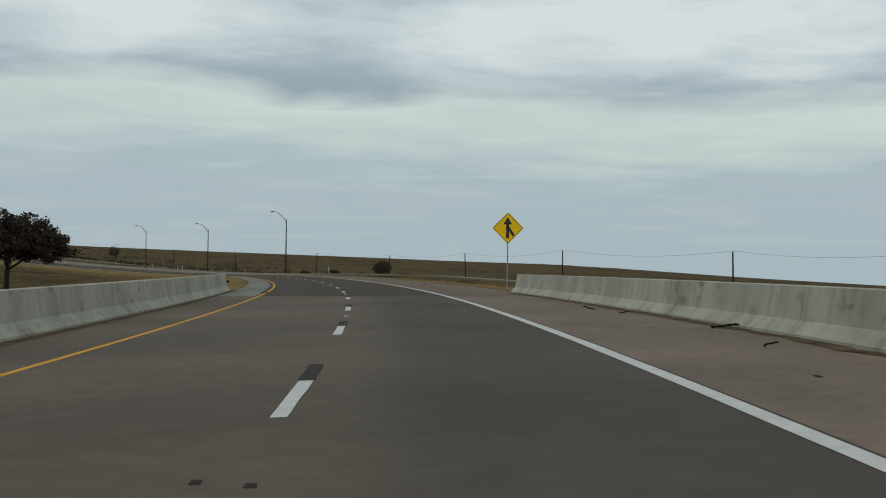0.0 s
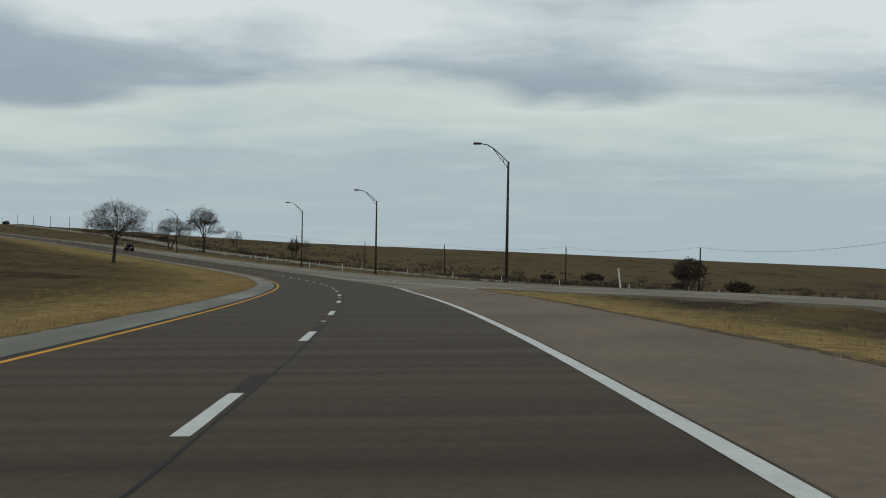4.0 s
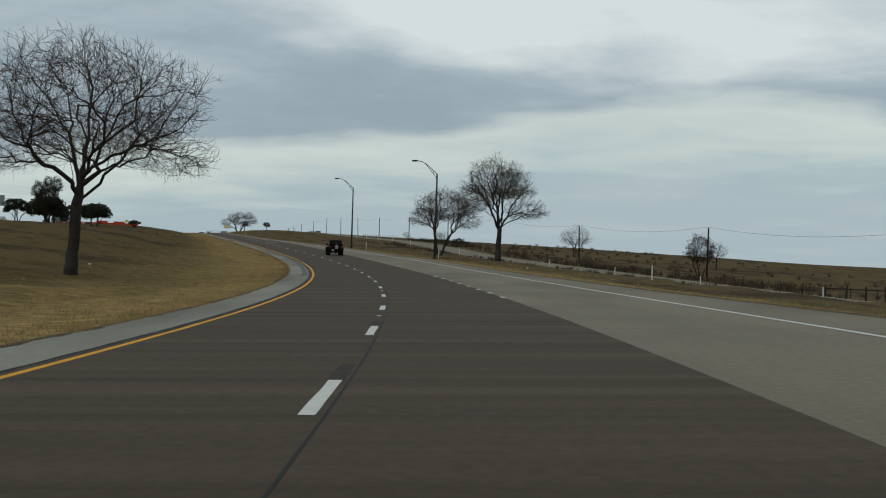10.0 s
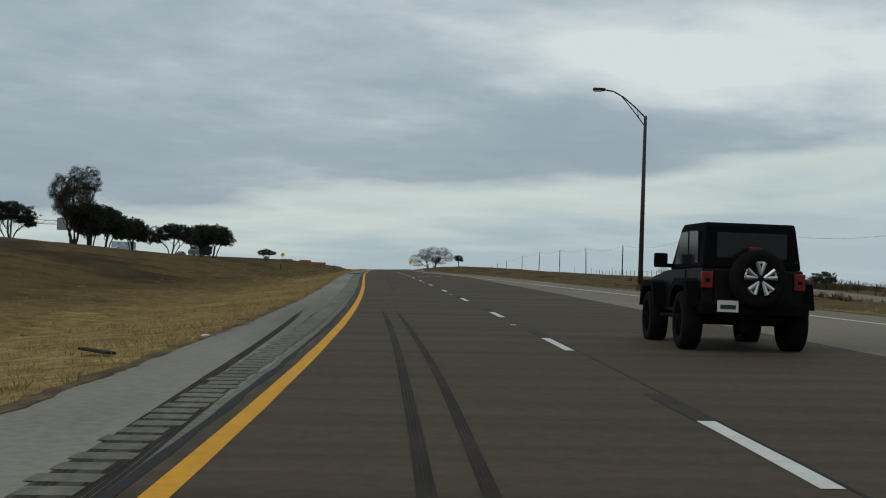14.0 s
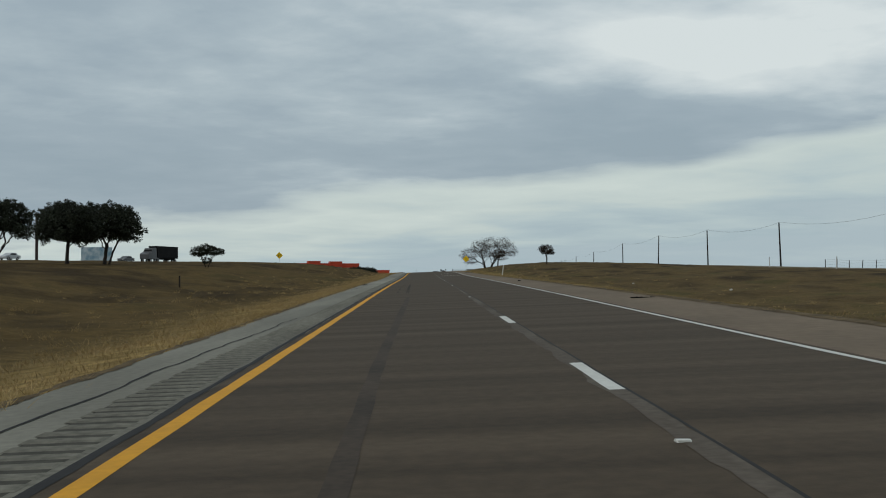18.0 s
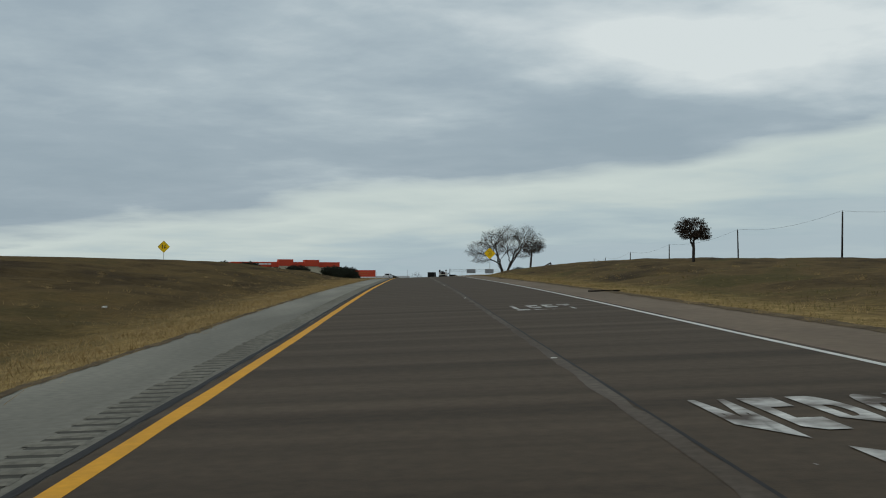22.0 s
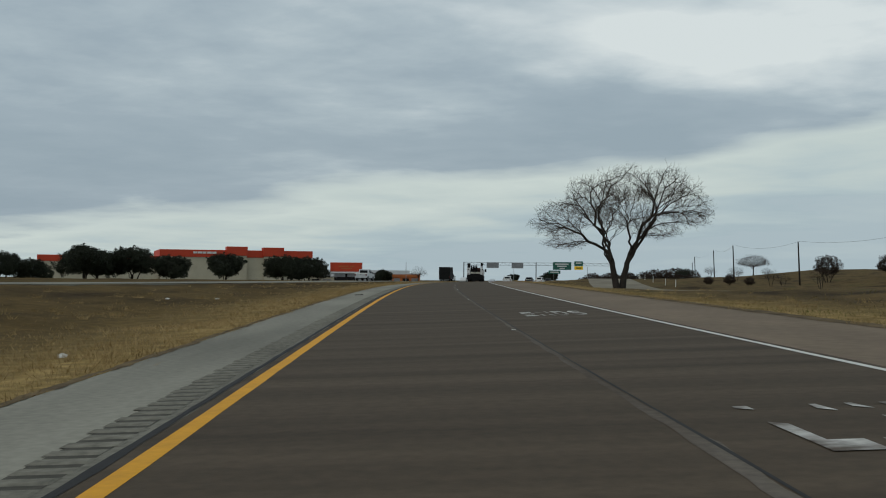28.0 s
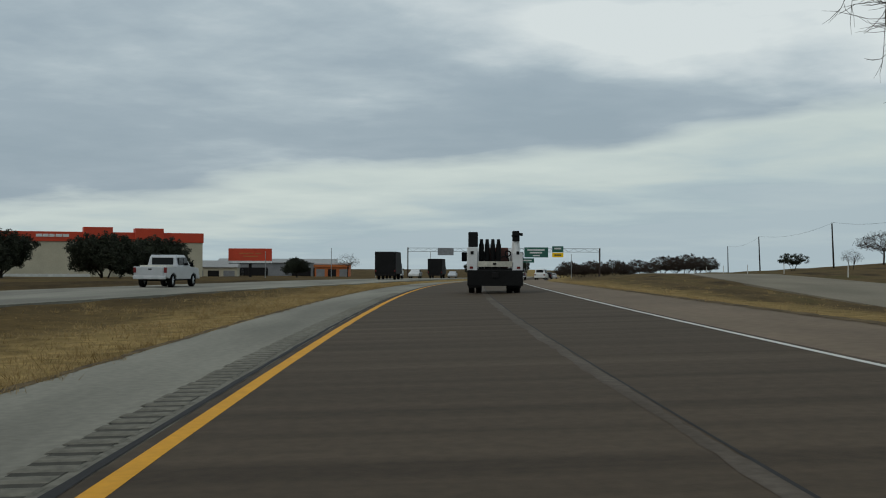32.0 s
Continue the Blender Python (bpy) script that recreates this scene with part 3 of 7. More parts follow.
FRONT_MID = along([(-400, 62), (0, 58), (120, 50), (380, 45), (440, 40), (560, 38), (640, 40), (760, 44), (860, 46), (925, 44), (965, 36), (1000, 24.5), (1030, 18.2), (1060, 16.8), (1075, 18.2), (1090, 19.2), (1110, 20.6), (1150, 21.4), (1180, 21.8), (1340, 27), (1560, 30)])
MAIN_MID = along([(600, -165), (790, -110), (900, -72), (960, -52), (1010, -38), (1040, -30.2), (1060, -25.8), (1080, -23), (1105, -19.6), (1130, -16.6), (1150, -14.2), (1175, -12.8), (1300, -12.8), (1560, -13.6)])


def ramp_z(s, d):
    """The ramp leaves the land gently and comes level with the road."""
    f = np.clip((s - 75) / 85, 0, 1)
    return (road_z(s, d) - 0.004 - 0.02 * np.maximum(d - 12, 0) * np.clip((205 - s) / 60, 0, 1)) * f + (road_z(s, 0 * d) + _table(LAND_RIGHT, s, LAND_R, np.asarray(d, float)) + 0.1) * (1 - f)


RAMP_BED = (RAMP_L, RAMP_R, (60, 214, ramp_z))
FRONT_BED = (lambda s: FRONT_MID(s) - 3.4, lambda s: FRONT_MID(s) + np.interp(s, [1000, 1060, 1120, 1200, 1300], [3.4, 4.2, 4.0, 5.0, 4.0]), (-400, 1560, lambda s, d: road_z(s, 0 * d) + _table(LAND_RIGHT, s, LAND_R, FRONT_MID(s)) + 0.1 + (d - FRONT_MID(s)) * np.interp(s, [1030, 1060, 1130, 1170], [0, 0.04, 0.04, 0])))
MAIN_BED = (lambda s: MAIN_MID(s) - 4.9, lambda s: MAIN_MID(s) + 5.0, (600, 1560, lambda s, d: road_z(s, 0 * d) + _table(LAND_LEFT, s, LAND_L, MAIN_MID(s)) + 0.12))


def spot(s, d, turn=0.0, lift=0.0, on_road=False):
    """The pose of a thing that stands at that place and faces along the road."""
    x, y = plan(s, d)
    z = road_z(s, d) if on_road else float(land_z(s, d))
    return pose(float(x), float(y), float(z) + lift, 0, 0, math.degrees(float(heading(s))) + turn)


def build_ground():
    rows = np.concatenate([np.arange(-400, -20, 20), np.arange(-20, 1200, 2.5), np.arange(1200, 1601, 20)])
    outer_l = np.concatenate([-np.geomspace(450, 24, 22), np.linspace(-22, -8.2, 16)])
    outer_r = np.concatenate([np.linspace(6, 26, 20), np.geomspace(28, 450, 24)])
    s = np.repeat(rows[:, None], len(outer_l) + len(outer_r) + 5, 1)
    el, er = EDGE_L(rows), EDGE_R(rows)
    lay = []
    for k, row in enumerate(rows):
        left = el[k] + (outer_l + 8.2) - 0.35
        right = er[k] + (outer_r - 6) + 0.35
        lay.append(np.concatenate([left, [el[k], el[k] + 0.5, 0.0, er[k] - 0.5, er[k]], right]))
    d = np.array(lay)
    z = land_z(s, d)
    x, y = plan(s, d)
    n, w = d.shape
    verts = np.stack([x, y, z], -1).reshape(-1, 3)
    k = (np.arange(n - 1)[:, None] * w + np.arange(w - 1)).ravel()
    faces = np.stack([k, k + 1, k + w + 1, k + w], 1).tolist()
    # from the rim outwards to the horizon
    grid = np.arange(n * w).reshape(n, w)
    rim = np.concatenate([grid[0, :-1], grid[:-1, -1], grid[-1, :0:-1], grid[:0:-1, 0]])
    centre = np.array([-330.0, 620.0, 0.0])
    ring = verts[rim]
    verts = verts.tolist()
    last = rim
    for grow, sink in ((1.6, 0.55), (3.0, 0.3), (7.0, 0.1)):
        out = centre + (ring - centre) * (grow, grow, sink)
        way = np.degrees(np.arctan2(out[:, 0] - centre[0], out[:, 1] - centre[1]))
        fall = np.interp(way, [-30, -18, -8, 0, 10, 22, 60, 110, 150], [0, 0, 0.3, 0.65, 1.05, 1.55, 1.7, 0.8, 0])
        out[:, 2] -= np.tan(np.radians(fall)) * np.linalg.norm(out[:, :2] - (0, 0), axis=1) * (grow - 1) / grow
        out[:, 2] += 1.5 * np.sin(out[:, 0] * 0.004) * np.cos(out[:, 1] * 0.005)
        dip = np.tan(np.radians(np.interp(np.degrees(np.arctan2(out[:, 0], out[:, 1])), [-60, -40, -16, -7, -3, 1.5, 20, 60, 100], [3, 0.3, -0.5, -1.0, -1.12, -1.2, -1.95, -2.2, 3])))
        out[:, 2] = np.minimum(out[:, 2], 1.25 + dip * np.hypot(out[:, 0], out[:, 1]))
        first = len(verts)
        verts += out.tolist()
        now = np.arange(first, first + len(rim))
        faces += [(int(last[j]), int(now[j]), int(now[(j + 1) % len(rim)]), int(last[(j + 1) % len(rim)])) for j in range(len(rim))]
        last = now
    away = np.where(d < 0, np.maximum(el[:, None] - d, 0), -np.maximum(d - er[:, None], 0))
    uv = np.stack([s.ravel(), away.ravel()], 1)
    out_uv = [(float(uv[i, 0]), float(uv[i, 1]) * 3) for i in rim]
    uv = uv.tolist() + out_uv * 3
    ob = part("ground", mesh_of("ground", verts, faces, GRASS, uv, smooth=True))
    tagged(ob, "rolling dry winter grassland beside the highway", "ground", kind="structure")


build_ground()

# ---- paving ----
tagged(strip("bridge_deck", -20, 48.0, lambda s: YELLOW(s) - 0.2, LANES_R, DECK, 0.0, across=7, skirt=0.1, skew=-0.66), "worn brown concrete bridge deck of two lanes", "bridge deck", kind="structure")
tagged(strip("road", 48.0, 1560, lambda s: YELLOW(s) - 0.2, LANES_R, ROAD, 0.0, across=7, skirt=0.1, skew=-0.66), "dark worn concrete carriageway of two lanes", "road", kind="structure")
tagged(strip("deck_shoulder_left", -20, 48.0, EDGE_L, lambda s: YELLOW(s) - 0.2, DECK, -0.004, across=4, skirt=0.12, skew=-0.66), "brown concrete edge of the bridge deck", "shoulder", kind="structure")
tagged(strip("deck_shoulder_right", -20, 48.0, LANES_R, EDGE_R, DECK_RED, -0.004, across=4, skirt=0.12, skew=-0.66), "tan dusty shoulder of the bridge deck", "shoulder", kind="structure")
tagged(strip("shoulder_left", 48.0, 1560, EDGE_L, lambda s: YELLOW(s) - 0.2, PALE, -0.004, across=4, skirt=0.12, skew=-0.66), "pale grey concrete inner shoulder", "shoulder", kind="structure")
tagged(strip("shoulder_right_near", 48.0, 212.9, LANES_R, EDGE_R, ROAD_RED, -0.004, across=4, skirt=0.12, skew=-0.66), "reddish brown asphalt outer shoulder", "shoulder", kind="structure")
tagged(strip("entry_lane", 213, 618, LANES_R, EDGE_R, ENTRY, -0.004, across=5, skirt=0.12), "grey concrete entry lane joining the road", "road", kind="structure")
tagged(strip("shoulder_right_far", 618, 1560, LANES_R, EDGE_R, ROAD_RED, -0.004, across=4, skirt=0.12), "reddish brown asphalt outer shoulder", "shoulder", kind="structure")


def side_road(name, s0, s1, left, right, bed, mat, label, ds=4.0):
    s = np.arange(s0, s1 + ds, ds)
    t = np.linspace(0, 1, 3)
    d = left(s)[:, None] + (right(s) - left(s))[:, None] * t
    ss = np.repeat(s[:, None], 3, 1)
    z = bed(ss, d)
    d = np.concatenate([d[:, :1], d, d[:, -1:]], 1)
    z = np.concatenate([z[:, :1] - 0.2, z, z[:, -1:] - 0.2], 1)
    ss = np.repeat(s[:, None], 5, 1)
    x, y = plan(ss, d)
    k = (np.arange(len(s) - 1)[:, None] * 5 + np.arange(4)).ravel()
    me = mesh_of(name, np.stack([x, y, z], -1).reshape(-1, 3).tolist(), np.stack([k, k + 1, k + 6, k + 5], 1).tolist(), mat, np.stack([ss.ravel(), d.ravel()], 1))
    return tagged(part(name, me), label, "road", kind="structure")


side_road("entry_ramp", 62, 212.8, RAMP_L, RAMP_R, RAMP_BED[2][2], ENTRY, "grey concrete entry ramp")
side_road("frontage_road", -390, 1540, FRONT_BED[0], FRONT_BED[1], FRONT_BED[2][2], ENTRY, "narrow grey frontage road behind the verge")
side_road("opposite_carriageway", 610, 1540, MAIN_BED[0], MAIN_BED[1], MAIN_BED[2][2], PALE, "pale concrete carriageway beyond the grass median")

# ---- paint on the road ----
YELLOW_HALF = along([(-20, 0.06), (380, 0.062), (460, 0.08), (1560, 0.082)])
for s0, s1 in ((-20, 57.3), (60.1, 1200)):
    tagged(strip("yellow_edge_line", s0, s1, lambda s: YELLOW(s) - YELLOW_HALF(s), lambda s: YELLOW(s) + YELLOW_HALF(s), YELLOW_LINE, 0.0025, ds=1.5, wobble=0.012), "worn solid yellow edge line", "road marking", kind="structure")
tagged(strip("white_edge_line_near", -20, 205.5, lambda s: WHITE(s) - 0.14, lambda s: WHITE(s) + 0.04, WHITE_LINE, 0.005, ds=1.5, wobble=0.012), "worn solid white edge line", "road marking", kind="structure")
tagged(strip("white_edge_line_far", 213.5, 1200, lambda s: WHITE(s) - 0.07 - 0.04 * ((s > 330) & (s < 560)), lambda s: WHITE(s) + 0.03 + 0.04 * ((s > 330) & (s < 560)), WHITE_LINE, 0.005, ds=1.5, wobble=0.01), "worn solid white edge line", "road marking", kind="structure")
tagged(strip("ramp_line", 207.2, 213.5, lambda s: WHITE(s) - 0.08, lambda s: WHITE(s) + 0.05, WHITE_LINE, 0.006, ds=0.5, wobble=0.012), "worn white line at the nose of the entry ramp", "road marking", kind="structure")
tagged(strip("ramp_edge_line", 186, 222, lambda s: np.interp(s, [186, 207.7, 212.3, 217.8, 222], [17.9, 15.1, 14.5, 13.75, 13.3]) - 0.05, lambda s: np.interp(s, [186, 207.7, 212.3, 217.8, 222], [17.9, 15.1, 14.5, 13.75, 13.3]) + 0.05, WHITE_LINE, 0.006, ds=1.0, wobble=0.015), "thin worn white edge line of the entry ramp", "road marking", kind="structure")
SEAM_MID = along([(-20, 0.12), (440, 0.12), (495, 0.235), (530, 0.16), (633, 0.155), (757, 0.09), (823, 0.215), (945, 0.145), (1008, 0.03), (1070, 0.055), (1560, 0.05)])
SEAM_AT = lambda s: SEAM_MID(s) + 0.012 * np.sin(s * 0.11)
tagged(strip("middle_seam", 48, 1200, lambda s: SEAM_AT(s), lambda s: SEAM_AT(s) + 0.03, SEAM, 0.003, ds=1.5, wobble=0.012), "dark tar seam between the lanes", "seam", kind="structure")
DASHES = along([(-3, -24.7), (0, 9.7), (3, 44.1), (14, 171.6), (18, 218.5), (27, 322.8), (29, 347.1), (33, 392.6), (39, 460.6), (44, 517.2), (49, 578.6), (51, 603.2), (54, 635.8), (55, 648.6)])
DASH_MID = along([(-20, 0.0), (440, 0.0), (465, 0.05), (495, 0.14), (520, 0.09), (600, 0.06), (640, 0.09), (1560, 0.05)])
lane_line = thing("lane_line", "broken white lane line with worn dashes", "road marking", kind="structure")
for k in range(-2, 56):
    s = float(DASHES(k))
    strip("dash", s, s + 3.05, lambda v: DASH_MID(v) - 0.08, lambda v: DASH_MID(v) + 0.07, WHITE_LINE, 0.0045, ds=0.5, parent=lane_line, wobble=0.012)
    if k < 54:
        strip("tar_patch", s + 3.1, s + 5.2, lambda v: DASH_MID(v) - 0.10, lambda v: DASH_MID(v) + 0.09, PATCH, 0.0035, ds=0.5, parent=lane_line, wobble=0.02, label="black patch where an old dash was covered")
tagged(strip("shoulder_seam", 58, 1200, lambda s: YELLOW(s) - 0.285, lambda s: YELLOW(s) - 0.205, SEAM, 0.003, ds=0.6, wobble=0.035), "dark tar seam along the yellow line", "seam", kind="structure")
tagged(strip("worn_joint", 560, 1200, lambda s: SEAM_AT(s) - 0.16 - 0.05 * np.sin(s * 0.07) - 0.04 * np.sin(s * 0.023 + 1), lambda s: SEAM_AT(s) - 0.005, WORN, 0.0025, ds=0.35, wobble=0.07), "pale worn concrete along the lane joint", "seam", kind="structure")
tagged(strip("worn_edge", 213, 284, lambda s: LANES_R(s) - 0.02, lambda s: LANES_R(s) + 0.10, PALE, 0.003, ds=0.6, wobble=0.05), "pale chipped edge between the lane and the entry lane", "seam", kind="structure")
GORE = along([(213, 8.55), (230, 7.9), (243, 7.15), (257, 6.25), (266, 5.4), (280, 4.7), (293, 4.15), (305, 4.0)])
tagged(strip("gore_line", 213.5, 284, lambda s: GORE(s) - 0.10, lambda s: GORE(s) + 0.10, WHITE_LINE, 0.006, ds=0.8, wobble=0.02), "solid white line beside the entry lane", "road marking", kind="structure")
tagged(strip("ragged_line", 284, 293.5, lambda s: GORE(s) - 0.17, lambda s: GORE(s) + 0.10, WHITE_LINE, 0.006, ds=0.2, wobble=0.06), "flaking white paint at the end of the gore", "road marking", kind="structure")
tagged(strip("flaking_line", 206, 223.5, lambda s: LANES_R(s) - 0.13 * np.clip((224 - s) / 12, 0, 1), lambda s: LANES_R(s) + 0.02 + 0.08 * np.clip((222 - s) / 12, 0, 1), WHITE_LINE, 0.006, ds=0.25, wobble=0.07), "broken flaking white line at the nose of the gore", "road marking", kind="structure")
worn_spots = thing("worn_paint_spots", "flaked remains of a white line", "road marking", kind="structure")
for k in range(11):
    s = 228.5 + 5.3 * k + (k * 37 % 11) * 0.35
    strip("flake", s, s + 0.2 + (k * 7 % 5) * 0.11, lambda v: LANES_R(v) - 0.11, lambda v: LANES_R(v) - 0.04, WHITE_LINE, 0.006, ds=0.2, parent=worn_spots, wobble=0.05)
entry_dots = thing("entry_dots", "short worn white dots along the entry lane", "road marking", kind="structure")
for k in range(8):
    strip("dot", 391.9 + 5.3 * k, 392.9 + 5.3 * k, lambda s: LANES_R(s) - 0.10, lambda s: LANES_R(s) + 0.08, WHITE_LINE, 0.006, ds=0.3, parent=entry_dots)


def mark(name, label, s0, s1, lat, width, mat=RUBBER, lift=0.003, parent=None, ds=0.8):
    f = along(lat) if isinstance(lat, list) else (lambda s: np.full(np.shape(s), float(lat)))
    w = lambda s: width / 2 * np.clip(np.minimum(s - s0, s1 - s) / min(3.0, 0.2 * (s1 - s0)), 0.25, 1)
    ob = strip(name, s0, s1, lambda s: f(s) - w(s), lambda s: f(s) + w(s), mat, lift, ds=ds, parent=parent, wobble=width * 0.12)
    if parent is None:
        tagged(ob, label, "tyre mark", kind="structure")
    return ob


def streaked(label, s0, s1, lat, width, n=4, mat=RUBBER):
    """A skid mark: a few dark streaks side by side, as the ribs of a tyre leave them."""
    t = thing("tyre_mark", label, "tyre mark", kind="structure")
    for j in range(n):
        off = width * ((j + 0.5) / n - 0.5)
        a, b = s0 + 1.1 * ((j * 7) % 3), s1 - 1.3 * ((j * 5) % 4)
        mark("streak", "", a, b, [(s, d + off) for s, d in lat], width / n * 0.82, mat, parent=t, ds=0.6)


streaked("dark double skid mark on the inner lane", 488, 523, [(488, -2.0), (494, -2.18), (500, -2.34), (517, -2.75), (523, -2.85)], 0.115)
streaked("dark double skid mark on the inner lane", 488, 521, [(488, -1.65), (494, -1.83), (501, -1.97), (515, -2.34), (521, -2.45)], 0.105)
streaked("dark skid mark on the inner lane", 676, 706, [(676, -2.3), (695, -2.40), (699, -2.40), (706, -2.35)], 0.135)
for a, b in ((678, 683), (685, 690), (692, 696.4), (697.2, 700.4), (701, 703)):
    streaked("broken dark skid mark on the inner lane", a, b, [(676, -2.72), (698, -2.81), (703, -2.74)], 0.14, 3)
streaked("black skid mark beside the yellow line", 452, 480, [(452, -3.26), (466, -3.36), (480, -3.16)], 0.14, 1)
streaked("swerving black tyre mark on the inner shoulder", 474, 526, [(474, -3.55), (495, -3.98), (500, -4.14), (517, -4.42), (524, -4.26), (526, -4.15)], 0.17)
streaked("swerving black tyre mark on the inner shoulder", 478, 520, [(478, -3.8), (496, -4.30), (501, -4.45), (517, -4.82), (520, -4.85)], 0.13, 3)
mark("tyre_mark", "faint tyre grime on the inner lane", 610, 672, [(610, -2.1), (640, -2.25), (672, -2.2)], 0.16, FAINT)
mark("tyre_mark", "faint tyre grime on the inner lane", 540, 592, [(540, -2.3), (592, -1.8)], 0.20, FAINT)
for k, (s, d, l, w) in enumerate(((6.8, -0.20, 0.15, 0.30), (6.65, 0.12, 0.15, 0.28), (11.8, 5.1, 0.2, 0.2), (382, -0.5, 0.7, 0.2))):
    mark("stain", "dark oily stain on the lane", s, s + l, d, w, ds=0.15)
skips = thing("skipping_tyre_marks", "broken black tyre marks of a skipping trailer", "tyre mark", kind="structure")
for k in range(11):
    for lat, n in ((-1.36, 4), (-1.03, 3)):
        for j in range(n):
            a = 596.0 + 1.75 * k + 0.12 * ((k * 5 + j * 3) % 4)
            mark("skid", "", a, a + 0.45 + 0.17 * ((k * 3 + j * 7) % 4), lat + 0.042 * (j - 1.5), 0.034, parent=skips, ds=0.2)
    mark("smear", "", 595.0 + 1.75 * k, 595.7 + 1.75 * k, -3.66 + 0.05 * (k % 2), 0.09, parent=skips, ds=0.35)


def crack(s0, s1, lat, seed, width=0.015):
    f = along(lat)
    g = lambda s: f(s) + np.array([0.10 * noise.noise((v * 0.45, seed, 0)) + 0.05 * noise.noise((v * 1.9, seed, 2)) for v in np.atleast_1d(s)])
    return tagged(strip("crack", s0, s1, lambda s: g(s) - width, lambda s: g(s) + width, SEAM, 0.004, ds=0.4, wobble=0.012), "dark wandering crack in the concrete", "crack", kind="structure")


for k, (s0, s1, a, b) in enumerate(((596, 604, -5.6, -5.35), (606, 625, -5.35, -4.95), (629, 655, -5.2, -4.8), (470, 492, -5.0, -4.8), (690, 716, -5.5, -5.2), (262, 275, 7.5, 6.6), (276, 290, 6.4, 6.0))):
    crack(s0, s1, [(s0, a), (s1, b)], k * 3.7)
for k, (s, d0, d1) in enumerate(((205, 4.6, 9.0), (259, 4.6, 12), (318, 4.4, 11), (372, 4.4, 11.5), (431, 4.6, 12), (140, 4.2, 7.0), (170, 4.2, 7.2))):
    tagged(strip("cross_joint", s, s + 0.035, d0, d1, SEAM, 0.004, ds=0.035, across=12), "thin dark joint across the concrete", "joint", kind="structure")


def rumble(s0, s1, mid, wide, mat, label, pitch=0.40, high=0.009):
    """A row of low ribs across the shoulder, closed on all sides."""
    verts, faces, uv = [], [], []
    for k in range(int((s1 - s0) / pitch)):
        s = s0 + pitch * k
        m, half = float(mid(s)) + 0.02 * math.sin(k * 1.7), float(wide(s)) + 0.02 * math.sin(k * 2.9)
        for ds, dz, e in ((0.0, 0.0, half), (0.06, high, half - 0.03), (pitch * 0.50, high, half - 0.03), (pitch * 0.66, 0.0, half)):
            for side in (-e, e):
                x, y = plan(s + ds, m + side)
                verts.append((float(x), float(y), float(road_z(s + ds, m + side)) + dz + 0.003))
                uv.append((s + ds, m + side))
        b = 8 * k
        faces += [(b, b + 1, b + 3, b + 2), (b + 2, b + 3, b + 5, b + 4), (b + 4, b + 5, b + 7, b + 6), (b, b + 2, b + 4, b + 6), (b + 1, b + 7, b + 5, b + 3)]
    tagged(part("rumble_strip", mesh_of("rumble_strip", verts, faces, mat, uv)), label, "rumble strip", kind="stuff")


BESIDE = material("worn_groove_edge_concrete", (0.175, 0.163, 0.130), 0.9, other=(0.125, 0.115, 0.091), scale=0.6, stretch=(0.3, 2.0, 1), amount=0.9, grain=9, grain_amount=0.25, coords="UV", shine=0.15)
tagged(strip("worn_band", 430, 1160, lambda s: YELLOW(s) - 0.37, lambda s: YELLOW(s) - 0.28, BESIDE, 0.0015, ds=0.5, wobble=0.03), "rough darker concrete between the grooves and the tar seam", "seam", kind="structure")
RUMBLE_IN = along([(440, -0.46), (500, -0.42), (640, -0.33), (700, -0.34), (1120, -0.35)])
RUMBLE_OUT = along([(440, -0.80), (500, -0.78), (560, -0.95), (640, -0.97), (700, -0.78), (1120, -0.76)])
# the dark bed paints in the shaded lines between the ribs
tagged(strip("rumble_bed", 430, 1120, lambda s: YELLOW(s) + RUMBLE_OUT(s) + 0.035, lambda s: YELLOW(s) + RUMBLE_IN(s) - 0.035, RUMBLE_BED, 0.002, ds=0.6, wobble=0.02), "worn dusty band under the rumble grooves, darkened as groove shade", "seam", kind="structure")
rumble(430, 1120, lambda s: YELLOW(s) + (RUMBLE_IN(s) + RUMBLE_OUT(s)) / 2, lambda s: (RUMBLE_IN(s) - RUMBLE_OUT(s)) / 2, BESIDE, "row of milled rumble grooves along the inner shoulder")

# raised markers between the dashes
marker = thing("raised_marker", "small white raised pavement marker on the lane line", "road marker", group="raised pavement markers")
part("marker_body", a_prism([(-0.05, 0.0), (-0.025, 0.018), (0.025, 0.018), (0.05, 0.0)], -0.05, 0.05), WHITE_LINE, marker)
part("lens", a_box(-0.04, 0.04, -0.05, -0.03, 0.006, 0.016), WHITE_LINE, marker)
marker.matrix_world = spot(float(DASHES(1)) + 7.6, 0.0, on_road=True)
for k in range(3, 55, 2):
    copy_thing(marker, spot(float(DASHES(k)) + 7.6, -0.02, on_road=True))
for k in range(14):
    copy_thing(marker, spot(218 + 6.1 * k, 4.55, on_road=True))
    copy_thing(marker, spot(217 + 4.9 * k, float(GORE(217 + 4.9 * k)) - 0.3, on_road=True))
for k in range(16):
    copy_thing(marker, spot(668 + 24.4 * k, 0.02, on_road=True) @ Matrix.Scale(0.75, 4))

# small litter on the shoulders
SCRAP = material("black_tyre_scrap", (0.013, 0.011, 0.010), 0.95, grain=10, shine=0.1)


